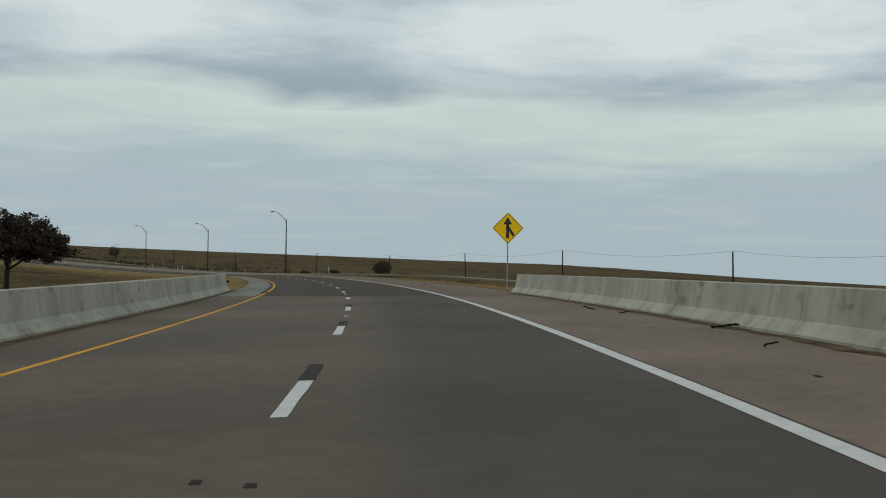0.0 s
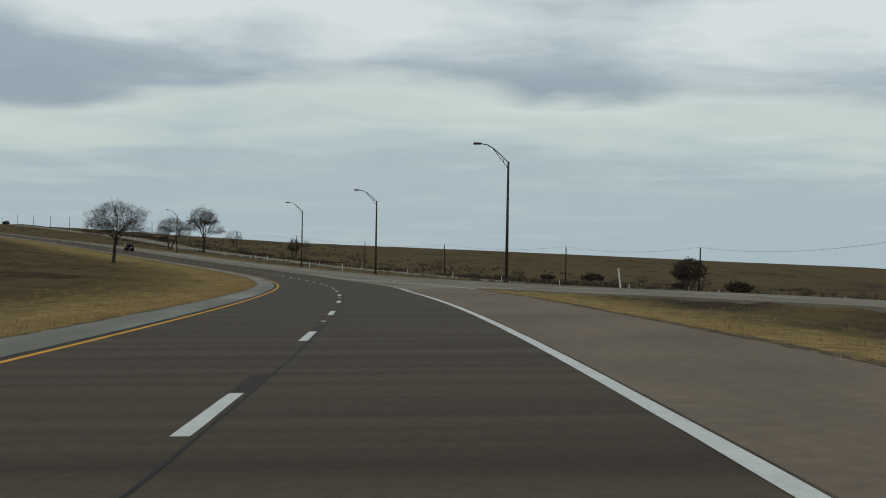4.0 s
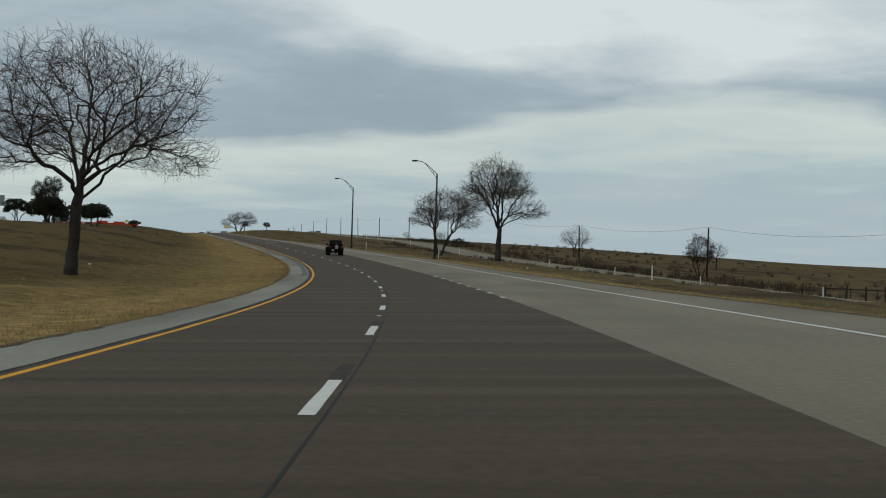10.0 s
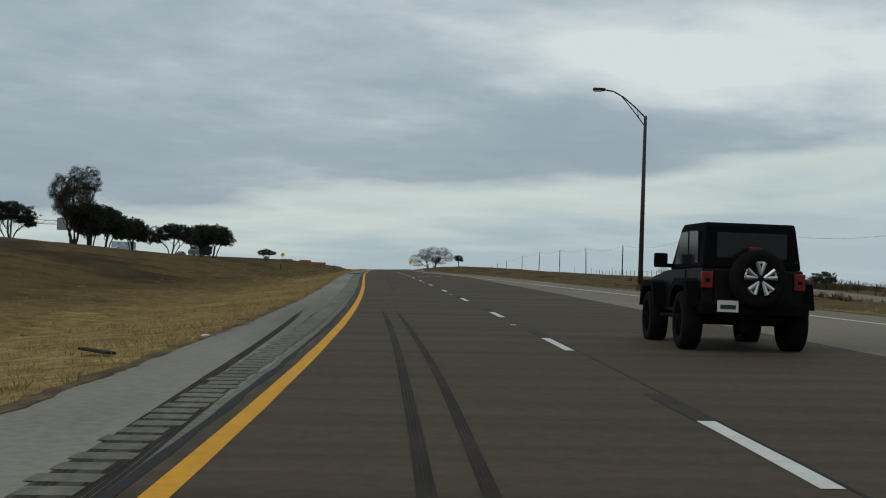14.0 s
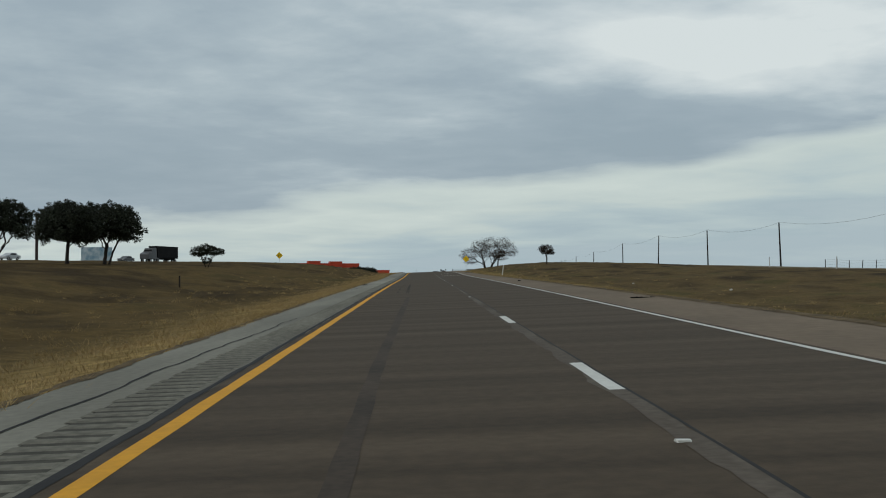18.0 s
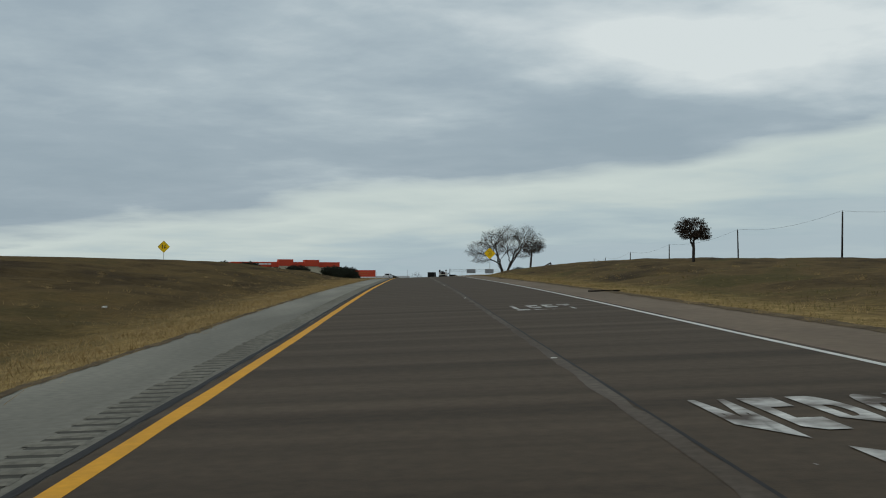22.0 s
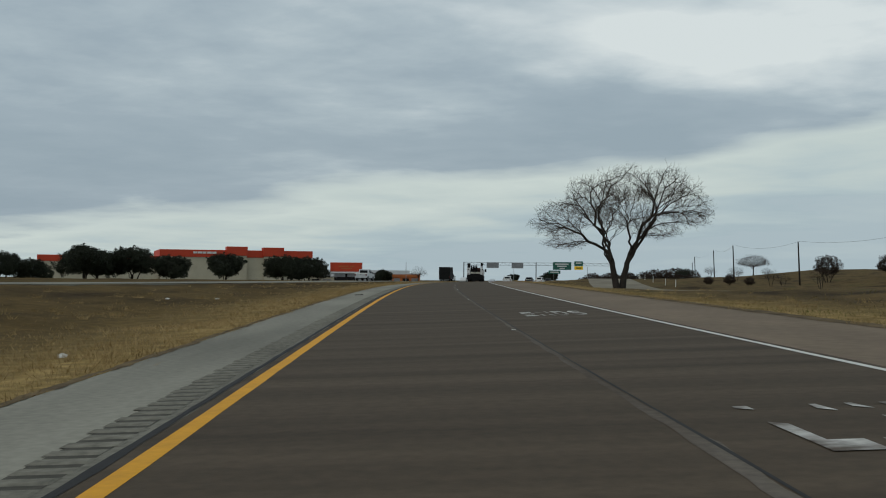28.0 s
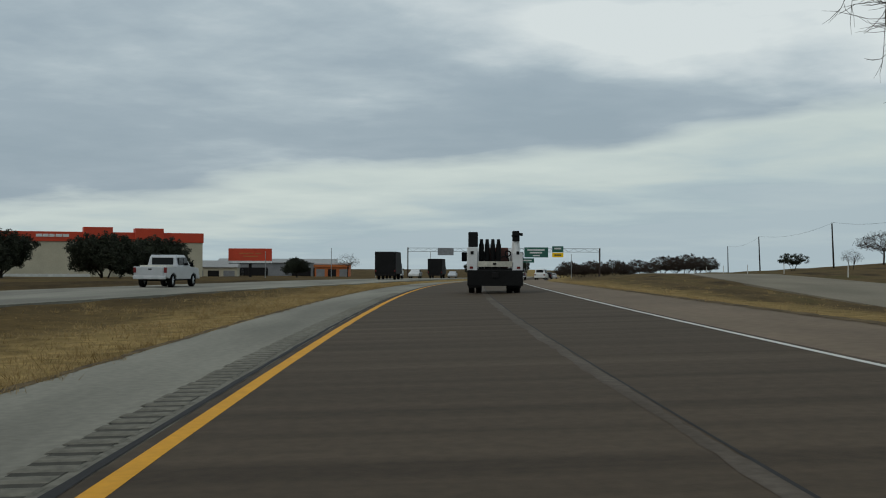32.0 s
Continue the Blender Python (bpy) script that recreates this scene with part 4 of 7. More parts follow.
def scrap(s, d, length, turn, seed, size=1.0):
    rng = random.Random(seed)
    bm = bmesh.new()
    p = Vector((0, 0, 0.02))
    for k in range(5):
        q = p + Vector((length / 5, rng.uniform(-0.06, 0.06), rng.uniform(-0.01, 0.03)))
        rod(bm, p, q, min(0.055, 0.03 + 0.05 * length * rng.random()) * min(1, length + 0.35), 0.03 * min(1, length + 0.3), 5)
        p = Vector((q.x, q.y, max(q.z, 0.02)))
    for v in bm.verts:
        v.co.z = max(0.0, v.co.z * 0.7)
    t = thing("tyre_scrap", "black shred of a burst tyre on the shoulder", "litter", spot(s, d, turn, 0.004, bool(EDGE_L(s) < d < EDGE_R(s))) @ Matrix.Scale(size, 4))
    part("shred", bm, SCRAP, t)


for k, (s, d, l, turn) in enumerate(((465.4, -5.5, 1.0, 80), (20.4, 6.36, 0.5, 20), (15.8, 5.8, 0.22, 10), (29.5, 6.05, 0.3, 160), (27.3, 6.2, 0.2, 20), (608.2, -5.3, 1.1, 5), (521, -5.9, 1.2, 60), (515, -6.0, 0.4, 80), (708, -5.7, 1.3, 80), (660, 4.4, 0.9, 20), (700, 4.3, 1.2, 80), (792, 4.3, 1.1, 10), (838, 4.6, 0.6, 40), (1000, -5.4, 0.4, 20), (75, 5.6, 0.4, 90))):
    scrap(s, d, l, turn, k)
carcass = thing("tyre_carcass", "thick black torn tyre carcass in dry grass", "litter", spot(106.2, -7.6, 15))
bm = bmesh.new()
for k in range(6):
    rod(bm, (0.16 * k - 0.48, 0.05 * math.sin(k * 1.4), 0.11 + 0.012 * k), (0.16 * k - 0.30, 0.05 * math.sin(k * 1.4 + 1.4), 0.122 + 0.012 * k), 0.13 - 0.008 * k, 0.125 - 0.008 * k, 9)
part("torn_tread", bm, SCRAP, carcass)

# ---- more materials ----
BARK = material("grey_brown_bark", (0.042, 0.034, 0.027), 0.95, other=(0.024, 0.019, 0.016), scale=1.2, amount=0.9, grain=14, grain_amount=0.4, bump=0.6, bump_scale=12, shine=0.2)
TWIG = material("bare_twigs", (0.062, 0.046, 0.034), 0.95, grain=5, grain_amount=0.2, shine=0.2)
LEAF = material("dark_evergreen_leaf", (0.030, 0.036, 0.020), 0.7, other=(0.018, 0.021, 0.013), scale=0.6, amount=0.8, grain=6, grain_amount=0.3, island=0.45, shine=0.2)
BROWN_LEAF = material("dry_brown_leaf", (0.050, 0.034, 0.024), 0.85, other=(0.030, 0.021, 0.016), scale=0.6, amount=0.8, grain=6, island=0.4, shine=0.2)
BLADE = material("dry_grass_blades", (0.375, 0.265, 0.125), 0.9, other=(0.270, 0.190, 0.090), scale=0.12, amount=1.0, grain=0.9, grain_amount=0.2, island=0.15, shine=0.1)
GREEN_BLADE = material("thin_green_grass_blades", (0.110, 0.100, 0.032), 0.9, other=(0.17, 0.12, 0.045), scale=0.12, amount=1.0, grain=0.9, grain_amount=0.3, island=0.3, shine=0.1)
def barrier_material():
    """Cast concrete with water runs from the top, dark scuffs and a dirty foot."""
    m = material("weathered_barrier_concrete", (0.48, 0.455, 0.36), 0.9, other=(0.36, 0.335, 0.265), scale=0.5, stretch=(1, 1, 0.7), amount=0.8, grain=5, grain_amount=0.06, bump=0.1, bump_scale=8, shine=0.2)
    nt = m.node_tree
    bsdf = nt.nodes["Principled BSDF"]
    col = bsdf.inputs["Base Color"].links[0].from_socket
    tc = nt.nodes.new("ShaderNodeTexCoord")
    for scale, stretch, lo, hi, dark in ((1.0, (2.2, 2.2, 0.25), 0.52, 0.74, (0.70, 0.68, 0.64)), (1.3, (1.0, 1.0, 2.4), 0.60, 0.74, (0.62, 0.60, 0.56)), (0.35, (1, 1, 1), 0.45, 0.65, (0.80, 0.80, 0.82))):
        mp = nt.nodes.new("ShaderNodeMapping")
        mp.inputs["Scale"].default_value = stretch
        nt.links.new(tc.outputs["Object"], mp.inputs[0])
        tex = nt.nodes.new("ShaderNodeTexNoise")
        tex.inputs["Scale"].default_value, tex.inputs["Detail"].default_value = scale, 5
        nt.links.new(mp.outputs[0], tex.inputs["Vector"])
        rng = nt.nodes.new("ShaderNodeMapRange")
        rng.inputs["From Min"].default_value, rng.inputs["From Max"].default_value = lo, hi
        nt.links.new(tex.outputs[0], rng.inputs["Value"])
        tint = nt.nodes.new("ShaderNodeMix")
        tint.data_type = "RGBA"
        tint.inputs[6].default_value, tint.inputs[7].default_value = (1, 1, 1, 1), (*dark, 1)
        nt.links.new(rng.outputs[0], tint.inputs[0])
        mul = nt.nodes.new("ShaderNodeMix")
        mul.data_type, mul.blend_type = "RGBA", "MULTIPLY"
        mul.inputs[0].default_value = 1.0
        nt.links.new(col, mul.inputs[6])
        nt.links.new(tint.outputs[2], mul.inputs[7])
        col = mul.outputs[2]
    nt.links.new(col, bsdf.inputs["Base Color"])
    return m


CONCRETE = barrier_material()
GALV = material("galvanised_steel", (0.34, 0.35, 0.35), 0.5, 0.7, grain=20, grain_amount=0.1)
RUSTY = material("brown_weathering_steel", (0.050, 0.030, 0.023), 0.75, 0.2, other=(0.030, 0.020, 0.017), scale=1.0, amount=0.8, grain=20)
WOOD_POLE = material("dark_creosote_wood", (0.030, 0.025, 0.021), 0.95, grain=15, grain_amount=0.35, shine=0.2)
WHITE_POST = material("dirty_white_plastic", (0.62, 0.62, 0.58), 0.6, other=(0.42, 0.40, 0.35), scale=2, amount=0.5, grain=12)
SIGN_YELLOW = material("yellow_sign_sheet", (0.92, 0.58, 0.006), 0.6, other=(0.86, 0.54, 0.010), scale=1.5, amount=0.4, grain=4, grain_amount=0.015, shine=0.25)
SIGN_BLACK = material("black_sign_ink", (0.015, 0.015, 0.015), 0.6, grain=10)
SIGN_GREEN = material("green_sign_sheet", (0.012, 0.105, 0.075), 0.55, other=(0.010, 0.085, 0.062), scale=0.5, amount=0.6, grain=6, grain_amount=0.06)
SIGN_WHITE = material("white_sign_ink", (0.66, 0.67, 0.65), 0.55, grain=10, grain_amount=0.05)
SIGN_BACK = material("grey_aluminium_sign_back", (0.25, 0.26, 0.27), 0.6, 0.4, grain=5)


def tubes(segments, sides):
    """One mesh of tapered tubes from rows of start, end and the two radii."""
    a = np.array([g[0] for g in segments])
    b = np.array([g[1] for g in segments])
    r = np.array([(g[2], g[3]) for g in segments])
    d = b - a
    d /= np.linalg.norm(d, axis=1, keepdims=True) + 1e-9
    ref = np.where(np.abs(d[:, 2:3]) > 0.9, (1.0, 0, 0), (0, 0, 1.0))
    u = np.cross(d, ref)
    u /= np.linalg.norm(u, axis=1, keepdims=True) + 1e-9
    v = np.cross(d, u)
    ang = np.arange(sides) * 2 * np.pi / sides
    ring = np.cos(ang)[None, :, None] * u[:, None] + np.sin(ang)[None, :, None] * v[:, None]
    verts = np.stack([a[:, None] + ring * r[:, 0, None, None], b[:, None] + ring * r[:, 1, None, None]], 1).reshape(-1, 3)
    base = np.arange(len(segments))[:, None] * 2 * sides
    k = np.arange(sides)
    faces = np.stack([base + k, base + (k + 1) % sides, base + sides + (k + 1) % sides, base + sides + k], -1).reshape(-1, 4)
    return verts.tolist(), faces.tolist()


def skin(pts, radii, sides=12):
    """One smooth tapered stem through the points."""
    soft = np.convolve(np.pad(radii, 2, mode="edge"), np.ones(5) / 5, mode="valid")
    soft = np.minimum.accumulate(soft)
    verts, faces = [], []
    u = np.array([1.0, 0, 0])
    ang = np.arange(sides) * 2 * np.pi / sides
    for k in range(len(pts)):
        d = pts[min(k + 1, len(pts) - 1)] - pts[max(k - 1, 0)]
        d = d / (np.linalg.norm(d) + 1e-9)
        u = u - d * (u @ d)
        u = u / (np.linalg.norm(u) + 1e-9)
        v = np.cross(d, u)
        lump = 1 + 0.05 * np.sin(3 * ang + k * 0.3) + 0.04 * np.sin(5 * ang - k * 0.5)
        verts += (pts[k] + soft[k] * lump[:, None] * (np.cos(ang)[:, None] * u + np.sin(ang)[:, None] * v)).tolist()
        if k:
            b = (k - 1) * sides
            faces += [(b + i, b + (i + 1) % sides, b + sides + (i + 1) % sides, b + sides + i) for i in range(sides)]
    faces.append(tuple(range(len(verts) - sides, len(verts))))
    return mesh_of("trunk", verts, faces, smooth=True)


def shell_points(rng, lobes, n, inner, seed, uneven, low):
    """Points in the outer part of a crown of ellipsoids, whose outline is uneven."""
    vol = np.array([l[3] * l[4] * l[5] for l in lobes])
    pick = rng.choice(len(lobes), n, p=vol / vol.sum())
    u = rng.normal(0, 1, (n, 3))
    u /= np.linalg.norm(u, axis=1, keepdims=True)
    bump = np.array([noise.noise((v[0] * 2.1 + seed, v[1] * 2.1, v[2] * 2.1)) + 0.6 * noise.noise((v[0] * 5.0, v[1] * 5.0 + seed, v[2] * 5.0)) for v in u])
    u[:, 2] = np.where(u[:, 2] < 0, u[:, 2] * low, u[:, 2])
    r = (inner + (1 - inner) * rng.random(n) ** 0.6) * (0.92 + uneven * bump)
    L = np.array(lobes)[pick]
    return L[:, :3] + u * r[:, None] * L[:, 3:]


def branch_out(rng, stems, lobes, counts, fork, height, seed, uneven):
    """Curved limbs that leave the stems and divide again and again to fill the crown: places, parents, directions and the number of stem nodes."""
    pos, par, way = [], [], []
    step = height * 0.03
    for line in stems:
        line = [np.array(p, float) for p in line]
        last = -1
        if pos:
            near = np.linalg.norm(np.array(pos) - line[0], axis=1)
            if near.min() < 0.4:
                last = int(near.argmin())
        for a, b in zip(line[:-1], line[1:]):
            n = max(1, int(np.linalg.norm(b - a) / step))
            for k in range(0 if last < 0 else 1, n + 1):
                pos.append(a + (b - a) * k / n + rng.normal(0, step * 0.07, 3) * (k > 0))
                par.append(last)
                way.append((b - a) / np.linalg.norm(b - a))
                last = len(pos) - 1
    stem = len(pos)
    first = [k for k in range(stem) if par[k] < 0 or par[k] != k - 1]
    P, W = np.array(pos), np.array(way)
    for level, (n, inner, most) in enumerate(counts):
        goals = shell_points(rng, lobes, n, inner, seed, uneven, (-0.8, 0.1)[level] if level < 2 else 0.6)
        free = np.where(P[:, 2] > fork * (0.72 if level == 0 else 0.85))[0]
        Q, V = P[free], W[free]
        new_p, new_w, new_par = [], [], []
        for lo in range(0, n, 400):
            g = goals[lo:lo + 400]
            off = g[:, None] - Q[None]
            dist = np.linalg.norm(off, axis=2) + 1e-6
            turn = (off * V[None]).sum(2) / dist
            cost = dist * (1.0 + (1.6 if level else 0.5) * (1 - turn)) + np.where(dist < height * 0.02, height, 0)
            if level == 0:
                cost = cost + rng.random(cost.shape) * height * 0.55
            best = cost.argmin(1)
            for q, j in zip(g, best):
                p, w = Q[j], V[j]
                d = q - p
                far = np.linalg.norm(d)
                if far > most * height:
                    d, far = d * (most * height / far), most * height
                k = max(2, min(9, int(far / (height * 0.035)) + 1))
                side = rng.normal(0, 1, 3)
                side /= np.linalg.norm(side)
                ctrl = p + d * (0.34, 0.22, 0.12)[min(level, 2)] + w * far * (0.16, 0.24, 0.30)[min(level, 2)] + side * far * 0.07 - np.array([0, 0, (0.06, 0.03, 0.0)[min(level, 2)] * far])
                last = int(free[j])
                prev = p
                for i in range(1, k + 1):
                    u = i / k
                    at = p * (1 - u) ** 2 + ctrl * 2 * u * (1 - u) + (p + d) * u * u + rng.normal(0, far * 0.022, 3) * (i < k)
                    run = at - prev
                    new_p.append(at)
                    new_w.append(run / (np.linalg.norm(run) + 1e-9))
                    new_par.append(last)
                    last = len(P) + len(new_p) - 1
                    prev = at
        P, W = np.concatenate([P, np.array(new_p)]), np.concatenate([W, np.array(new_w)])
        par += new_par
    kids = np.bincount(np.array(par)[np.array(par) >= 0], minlength=len(P))
    return P, np.array(par), W, kids, stem, first


def leaves_mesh(name, rng, centres, per, radius, size, mat):
    c = np.repeat(np.array(centres), per, 0)
    off = rng.normal(0, 1, c.shape)
    off /= np.linalg.norm(off, axis=1, keepdims=True) + 1e-9
    c = c + off * (rng.random((len(c), 1)) ** 0.5) * radius * np.array([1, 1, 0.7])
    a = rng.normal(0, 1, c.shape)
    a /= np.linalg.norm(a, axis=1, keepdims=True)
    b = np.cross(a, rng.normal(0, 1, c.shape))
    b /= np.linalg.norm(b, axis=1, keepdims=True) + 1e-9
    w = size * rng.uniform(0.6, 1.3, (len(c), 1))
    verts = np.stack([c - a * w, c + b * w * 0.45, c + a * w, c - b * w * 0.45], 1).reshape(-1, 3)
    faces = np.arange(len(verts)).reshape(-1, 4)
    return mesh_of(name, verts.tolist(), faces.tolist(), mat)


def bare_tree(name, label, m, seed, height, width, trunks=(((0, 0), (0.05, 0), 1.0),), levels=6, trunk_share=0.30, thick=1.0, leaves=0, leaf_mat=None, lobes=None, twigs=6, leaf=0.016, group=""):
    """A tree: trunks with a foot and a lean, limbs that fill the crown, twigs and leaves at their ends."""
    rng = np.random.default_rng(seed)
    fork = height * trunk_share
    stems = [[(*foot, -0.2), (foot[0] + lean[0] * fork * 0.5, foot[1] + lean[1] * fork * 0.5, fork * 0.5), (foot[0] + lean[0] * fork, foot[1] + lean[1] * fork, fork), (foot[0] + lean[0] * fork * 1.7, foot[1] + lean[1] * fork * 1.7, min(fork * 1.5, height * 0.6))] for foot, lean, share in trunks]
    if lobes is None:
        lobes = ((0, 0, 0.5 + trunk_share * 0.40, 0.5, 0.5, 0.5 - trunk_share * 0.36),)
    lobes = [(x * width, y * width, z * height, a * width, b * width, c * height) for x, y, z, a, b, c in lobes]
    counts = {3: ((5, 0.6, 1), (24, 0.4, 0.5), (90, 0.4, 0.3)), 4: ((6, 0.7, 1), (34, 0.45, 0.5), (150, 0.5, 0.25)),
              5: ((7, 0.7, 1), (40, 0.5, 0.5), (180, 0.5, 0.25), (500, 0.6, 0.12)), 6: ((8, 0.72, 1), (50, 0.5, 0.5), (260, 0.5, 0.22), (1100, 0.55, 0.10)),
              7: ((9, 0.75, 1), (52, 0.5, 0.5), (280, 0.5, 0.24), (1250, 0.45, 0.11), (4400, 0.5, 0.06)),
              8: ((10, 0.75, 1), (60, 0.5, 0.5), (330, 0.5, 0.24), (1700, 0.45, 0.11), (5000, 0.5, 0.055))}[levels]
    room = sum(l[3] * l[4] * l[5] for l in lobes) * 4.2
    gap = (room / {3: 120, 4: 260, 5: 480, 6: 1000, 7: 2300, 8: 3600}[levels]) ** (1 / 3)
    P, par, W, kids, stem, first = branch_out(rng, stems, lobes, counts, fork, height, seed * 1.7, 0.42 if leaves > 10 else 0.30)
    tip = 0.0022 * height ** 0.5
    r = np.zeros(len(P))
    total = np.zeros(len(P))
    for k in range(len(P) - 1, -1, -1):
        r[k] = max(total[k], tip ** 1.9) ** (1 / 1.9)
        if par[k] >= 0:
            total[par[k]] += r[k] ** 1.9
    r = tip + ((r - tip) / (r.max() - tip)) ** 1.04 * (0.026 * height * thick - tip)
    foot = np.clip(1 - (P[:, 2] + 0.2) / (0.10 * height), 0, 1) * (np.arange(len(P)) < stem)
    r = r * (1 + 0.45 * foot ** 2)
    t = thing(name, label, "tree", m, group)
    rows = [(P[par[k]], P[k], min(r[par[k]], r[k] * 1.5), r[k]) for k in range(len(P)) if par[k] >= 0]
    big = [k for k in range(len(P)) if par[k] >= 0]
    groups = {"limb_work": [], "twig_work": []}
    for k, row in zip(big, rows):
        if k >= stem:
            groups["limb_work" if r[k] > tip * 2.2 else "twig_work"].append(row)
    ends = [k for k in range(stem, len(P)) if kids[k] == 0]
    for k in ends:
        for _ in range(min(twigs, 2)):
            d = W[k] + rng.normal(0, 0.38, 3) + np.array([0, 0, 0.22])
            d /= np.linalg.norm(d)
            q = P[k] + d * height * rng.uniform(0.012, 0.026)
            d = d + rng.normal(0, 0.25, 3) + np.array([0, 0, 0.12])
            d /= np.linalg.norm(d)
            groups["twig_work"] += [(P[k], q, tip * 0.9, tip * 0.7), (q, q + d * height * rng.uniform(0.010, 0.022), tip * 0.7, tip * 0.4)]
    for j, k0 in enumerate(first):
        line = list(range(k0, first[j + 1] if j + 1 < len(first) else stem))
        line = ([int(par[k0])] if par[k0] >= 0 else []) + line
        if len(line) > 1:
            part("trunk", skin(P[line], r[line]), BARK, t)
    for pname, sides, mat in (("limb_work", 6, BARK), ("twig_work", 3, TWIG)):
        if groups[pname]:
            v, f = tubes(groups[pname], sides)
            ob = part(pname, mesh_of(pname, v, f, mat, smooth=sides > 4), parent=t)
            ob["kind"] = "stuff"
    if leaves:
        part("crown", leaves_mesh("crown", rng, P[ends], leaves, gap * 0.62, leaf * width, leaf_mat), parent=t)
    return t


def spot_at(s, d, size=1.0, turn=0.0, sink=0.0):
    return spot(s, d, turn, -sink) @ Matrix.Scale(size, 4)


bare_tree("leafless_tree", "tall leafless shade tree with a round spreading crown in dry grass", spot_at(419, -17.2), 11, 14.4, 15.4, (((0, 0), (0.07, 0.0), 1.0),), 7, 0.28, 0.85, lobes=((0.04, 0, 0.65, 0.46, 0.46, 0.34), (-0.26, 0, 0.48, 0.22, 0.25, 0.14), (0.34, 0, 0.47, 0.20, 0.25, 0.13)))
bare_tree("leafless_tree", "leafless tree with dark limbs beside the entry lane", spot_at(503, 23.6), 5, 13.6, 13.2, (((0, 0), (0.02, 0.0), 1.0),), 7, 0.20, 1.0, lobes=((-0.05, 0, 0.72, 0.34, 0.36, 0.29), (-0.26, 0, 0.55, 0.22, 0.25, 0.18), (0.28, 0, 0.48, 0.24, 0.22, 0.14), (0.14, 0.1, 0.70, 0.28, 0.25, 0.22)))
bare_tree("leafless_tree", "leafless two-stemmed tree beside the entry lane", spot_at(532, 22.0), 23, 10.6, 12.0, (((-0.2, 0), (-0.12, 0.05), 0.8), ((0.25, 0), (0.42, -0.05), 0.8)), 7, 0.26, 0.8, lobes=((0.08, 0, 0.68, 0.44, 0.42, 0.32), (-0.20, 0, 0.52, 0.22, 0.25, 0.18), (0.38, 0, 0.50, 0.20, 0.22, 0.18)))
bare_tree("leafless_tree", "large leafless tree with two leaning trunks on the verge", spot_at(1089, 18.9), 34, 15.8, 22.0, (((-0.1, 0), (-0.19, 0.0), 1.0), ((0.5, 0.2), (0.20, 0.05), 0.9)), 8, 0.21, 0.88, twigs=3, lobes=((-0.33, 0, 0.52, 0.17, 0.20, 0.20), (-0.14, 0.05, 0.69, 0.19, 0.24, 0.24), (0.05, 0, 0.80, 0.17, 0.22, 0.19), (0.26, 0, 0.79, 0.17, 0.22, 0.19), (0.40, 0, 0.62, 0.14, 0.20, 0.23), (0.22, 0.05, 0.46, 0.15, 0.2, 0.10), (-0.30, 0.05, 0.36, 0.14, 0.2, 0.08), (0.05, -0.1, 0.58, 0.22, 0.2, 0.2)))
bare_tree("roadside_oak", "small dark oak with brown leaves on the grassy bank", spot_at(852, 21.8), 8, 4.0, 3.5, (((0, 0), (0.02, 0), 0.8),), 5, 0.32, 1.2, 14, BROWN_LEAF, twigs=3, leaf=0.016, lobes=((0, 0, 0.66, 0.40, 0.4, 0.30), (0.22, 0, 0.56, 0.24, 0.25, 0.18), (-0.2, 0, 0.74, 0.22, 0.25, 0.2)))
bare_tree("windswept_tree", "windswept half-bare tree leaning over the bank", spot_at(985, 20.4), 15, 6.8, 5.8, (((0, 0), (0.08, 0), 0.9),), 5, 0.36, 1.1, 4, BROWN_LEAF, lobes=((0.05, 0, 0.72, 0.42, 0.4, 0.27), (0.28, 0, 0.80, 0.22, 0.25, 0.16)))
thin = (((-0.3, 0), (-0.4, 0), 0.6), ((0.3, 0), (0.4, 0), 0.6), ((0, 0.2), (0, 0.3), 0.6))
bare_tree("leafless_thicket", "grey leafless bush by the frontage road", spot_at(308, 60.5), 71, 3.4, 4.6, thin, 5, 0.20, 0.7, twigs=4)
thicket = bare_tree("leafless_thicket", "grey leafless bush by the frontage road", spot_at(280, 48.5), 72, 3.4, 4.2, thin, 5, 0.20, 0.7, twigs=4)
for s, d, k in ((455, 52, 1.2), (405, 53, 1.0), (352, 50, 0.8), (430, 60, 0.8), (640, 48, 0.9), (585, 50, 0.7), (700, 60, 0.9), (160, 57, 0.9), (205, 50, 0.7), (238, 46, 0.6), (335, 66, 0.7), (1150, 43, 0.8), (1225, 46, 0.8), (760, 62, 0.8), (380, 51.5, 0.5), (300, 52, 0.5), (262, 53, 0.55), (182, 54, 0.5), (138, 57, 0.6), (112, 59, 0.5), (225, 60, 0.6), (500, 47, 0.7), (540, 49, 0.6), (1175, 52, 0.6), (1015, 41, 0.5), (1022, 33, 0.8), (1031, 36, 0.9), (1041, 31, 0.6), (1086, 37, 0.6), (1098, 41, 0.6)):
    copy_thing(thicket, spot_at(s, d, k, turn=s * 7.0))
bare_tree("leafless_bush", "tall windswept leafless bush beside a utility pole", spot_at(582, 61.8), 95, 6.4, 7.6, (((-0.3, 0), (0.0, 0), 0.6), ((0.3, 0), (0.35, 0), 0.6), ((0, 0.2), (0.15, 0.3), 0.6)), 6, 0.22, 0.8, twigs=7)
bare_tree("leafless_bush", "narrow upright leafless bush beside a utility pole", spot_at(510, 54.8), 96, 6.2, 4.6, thin, 6, 0.16, 0.8, 3, BROWN_LEAF, twigs=7, leaf=0.018)
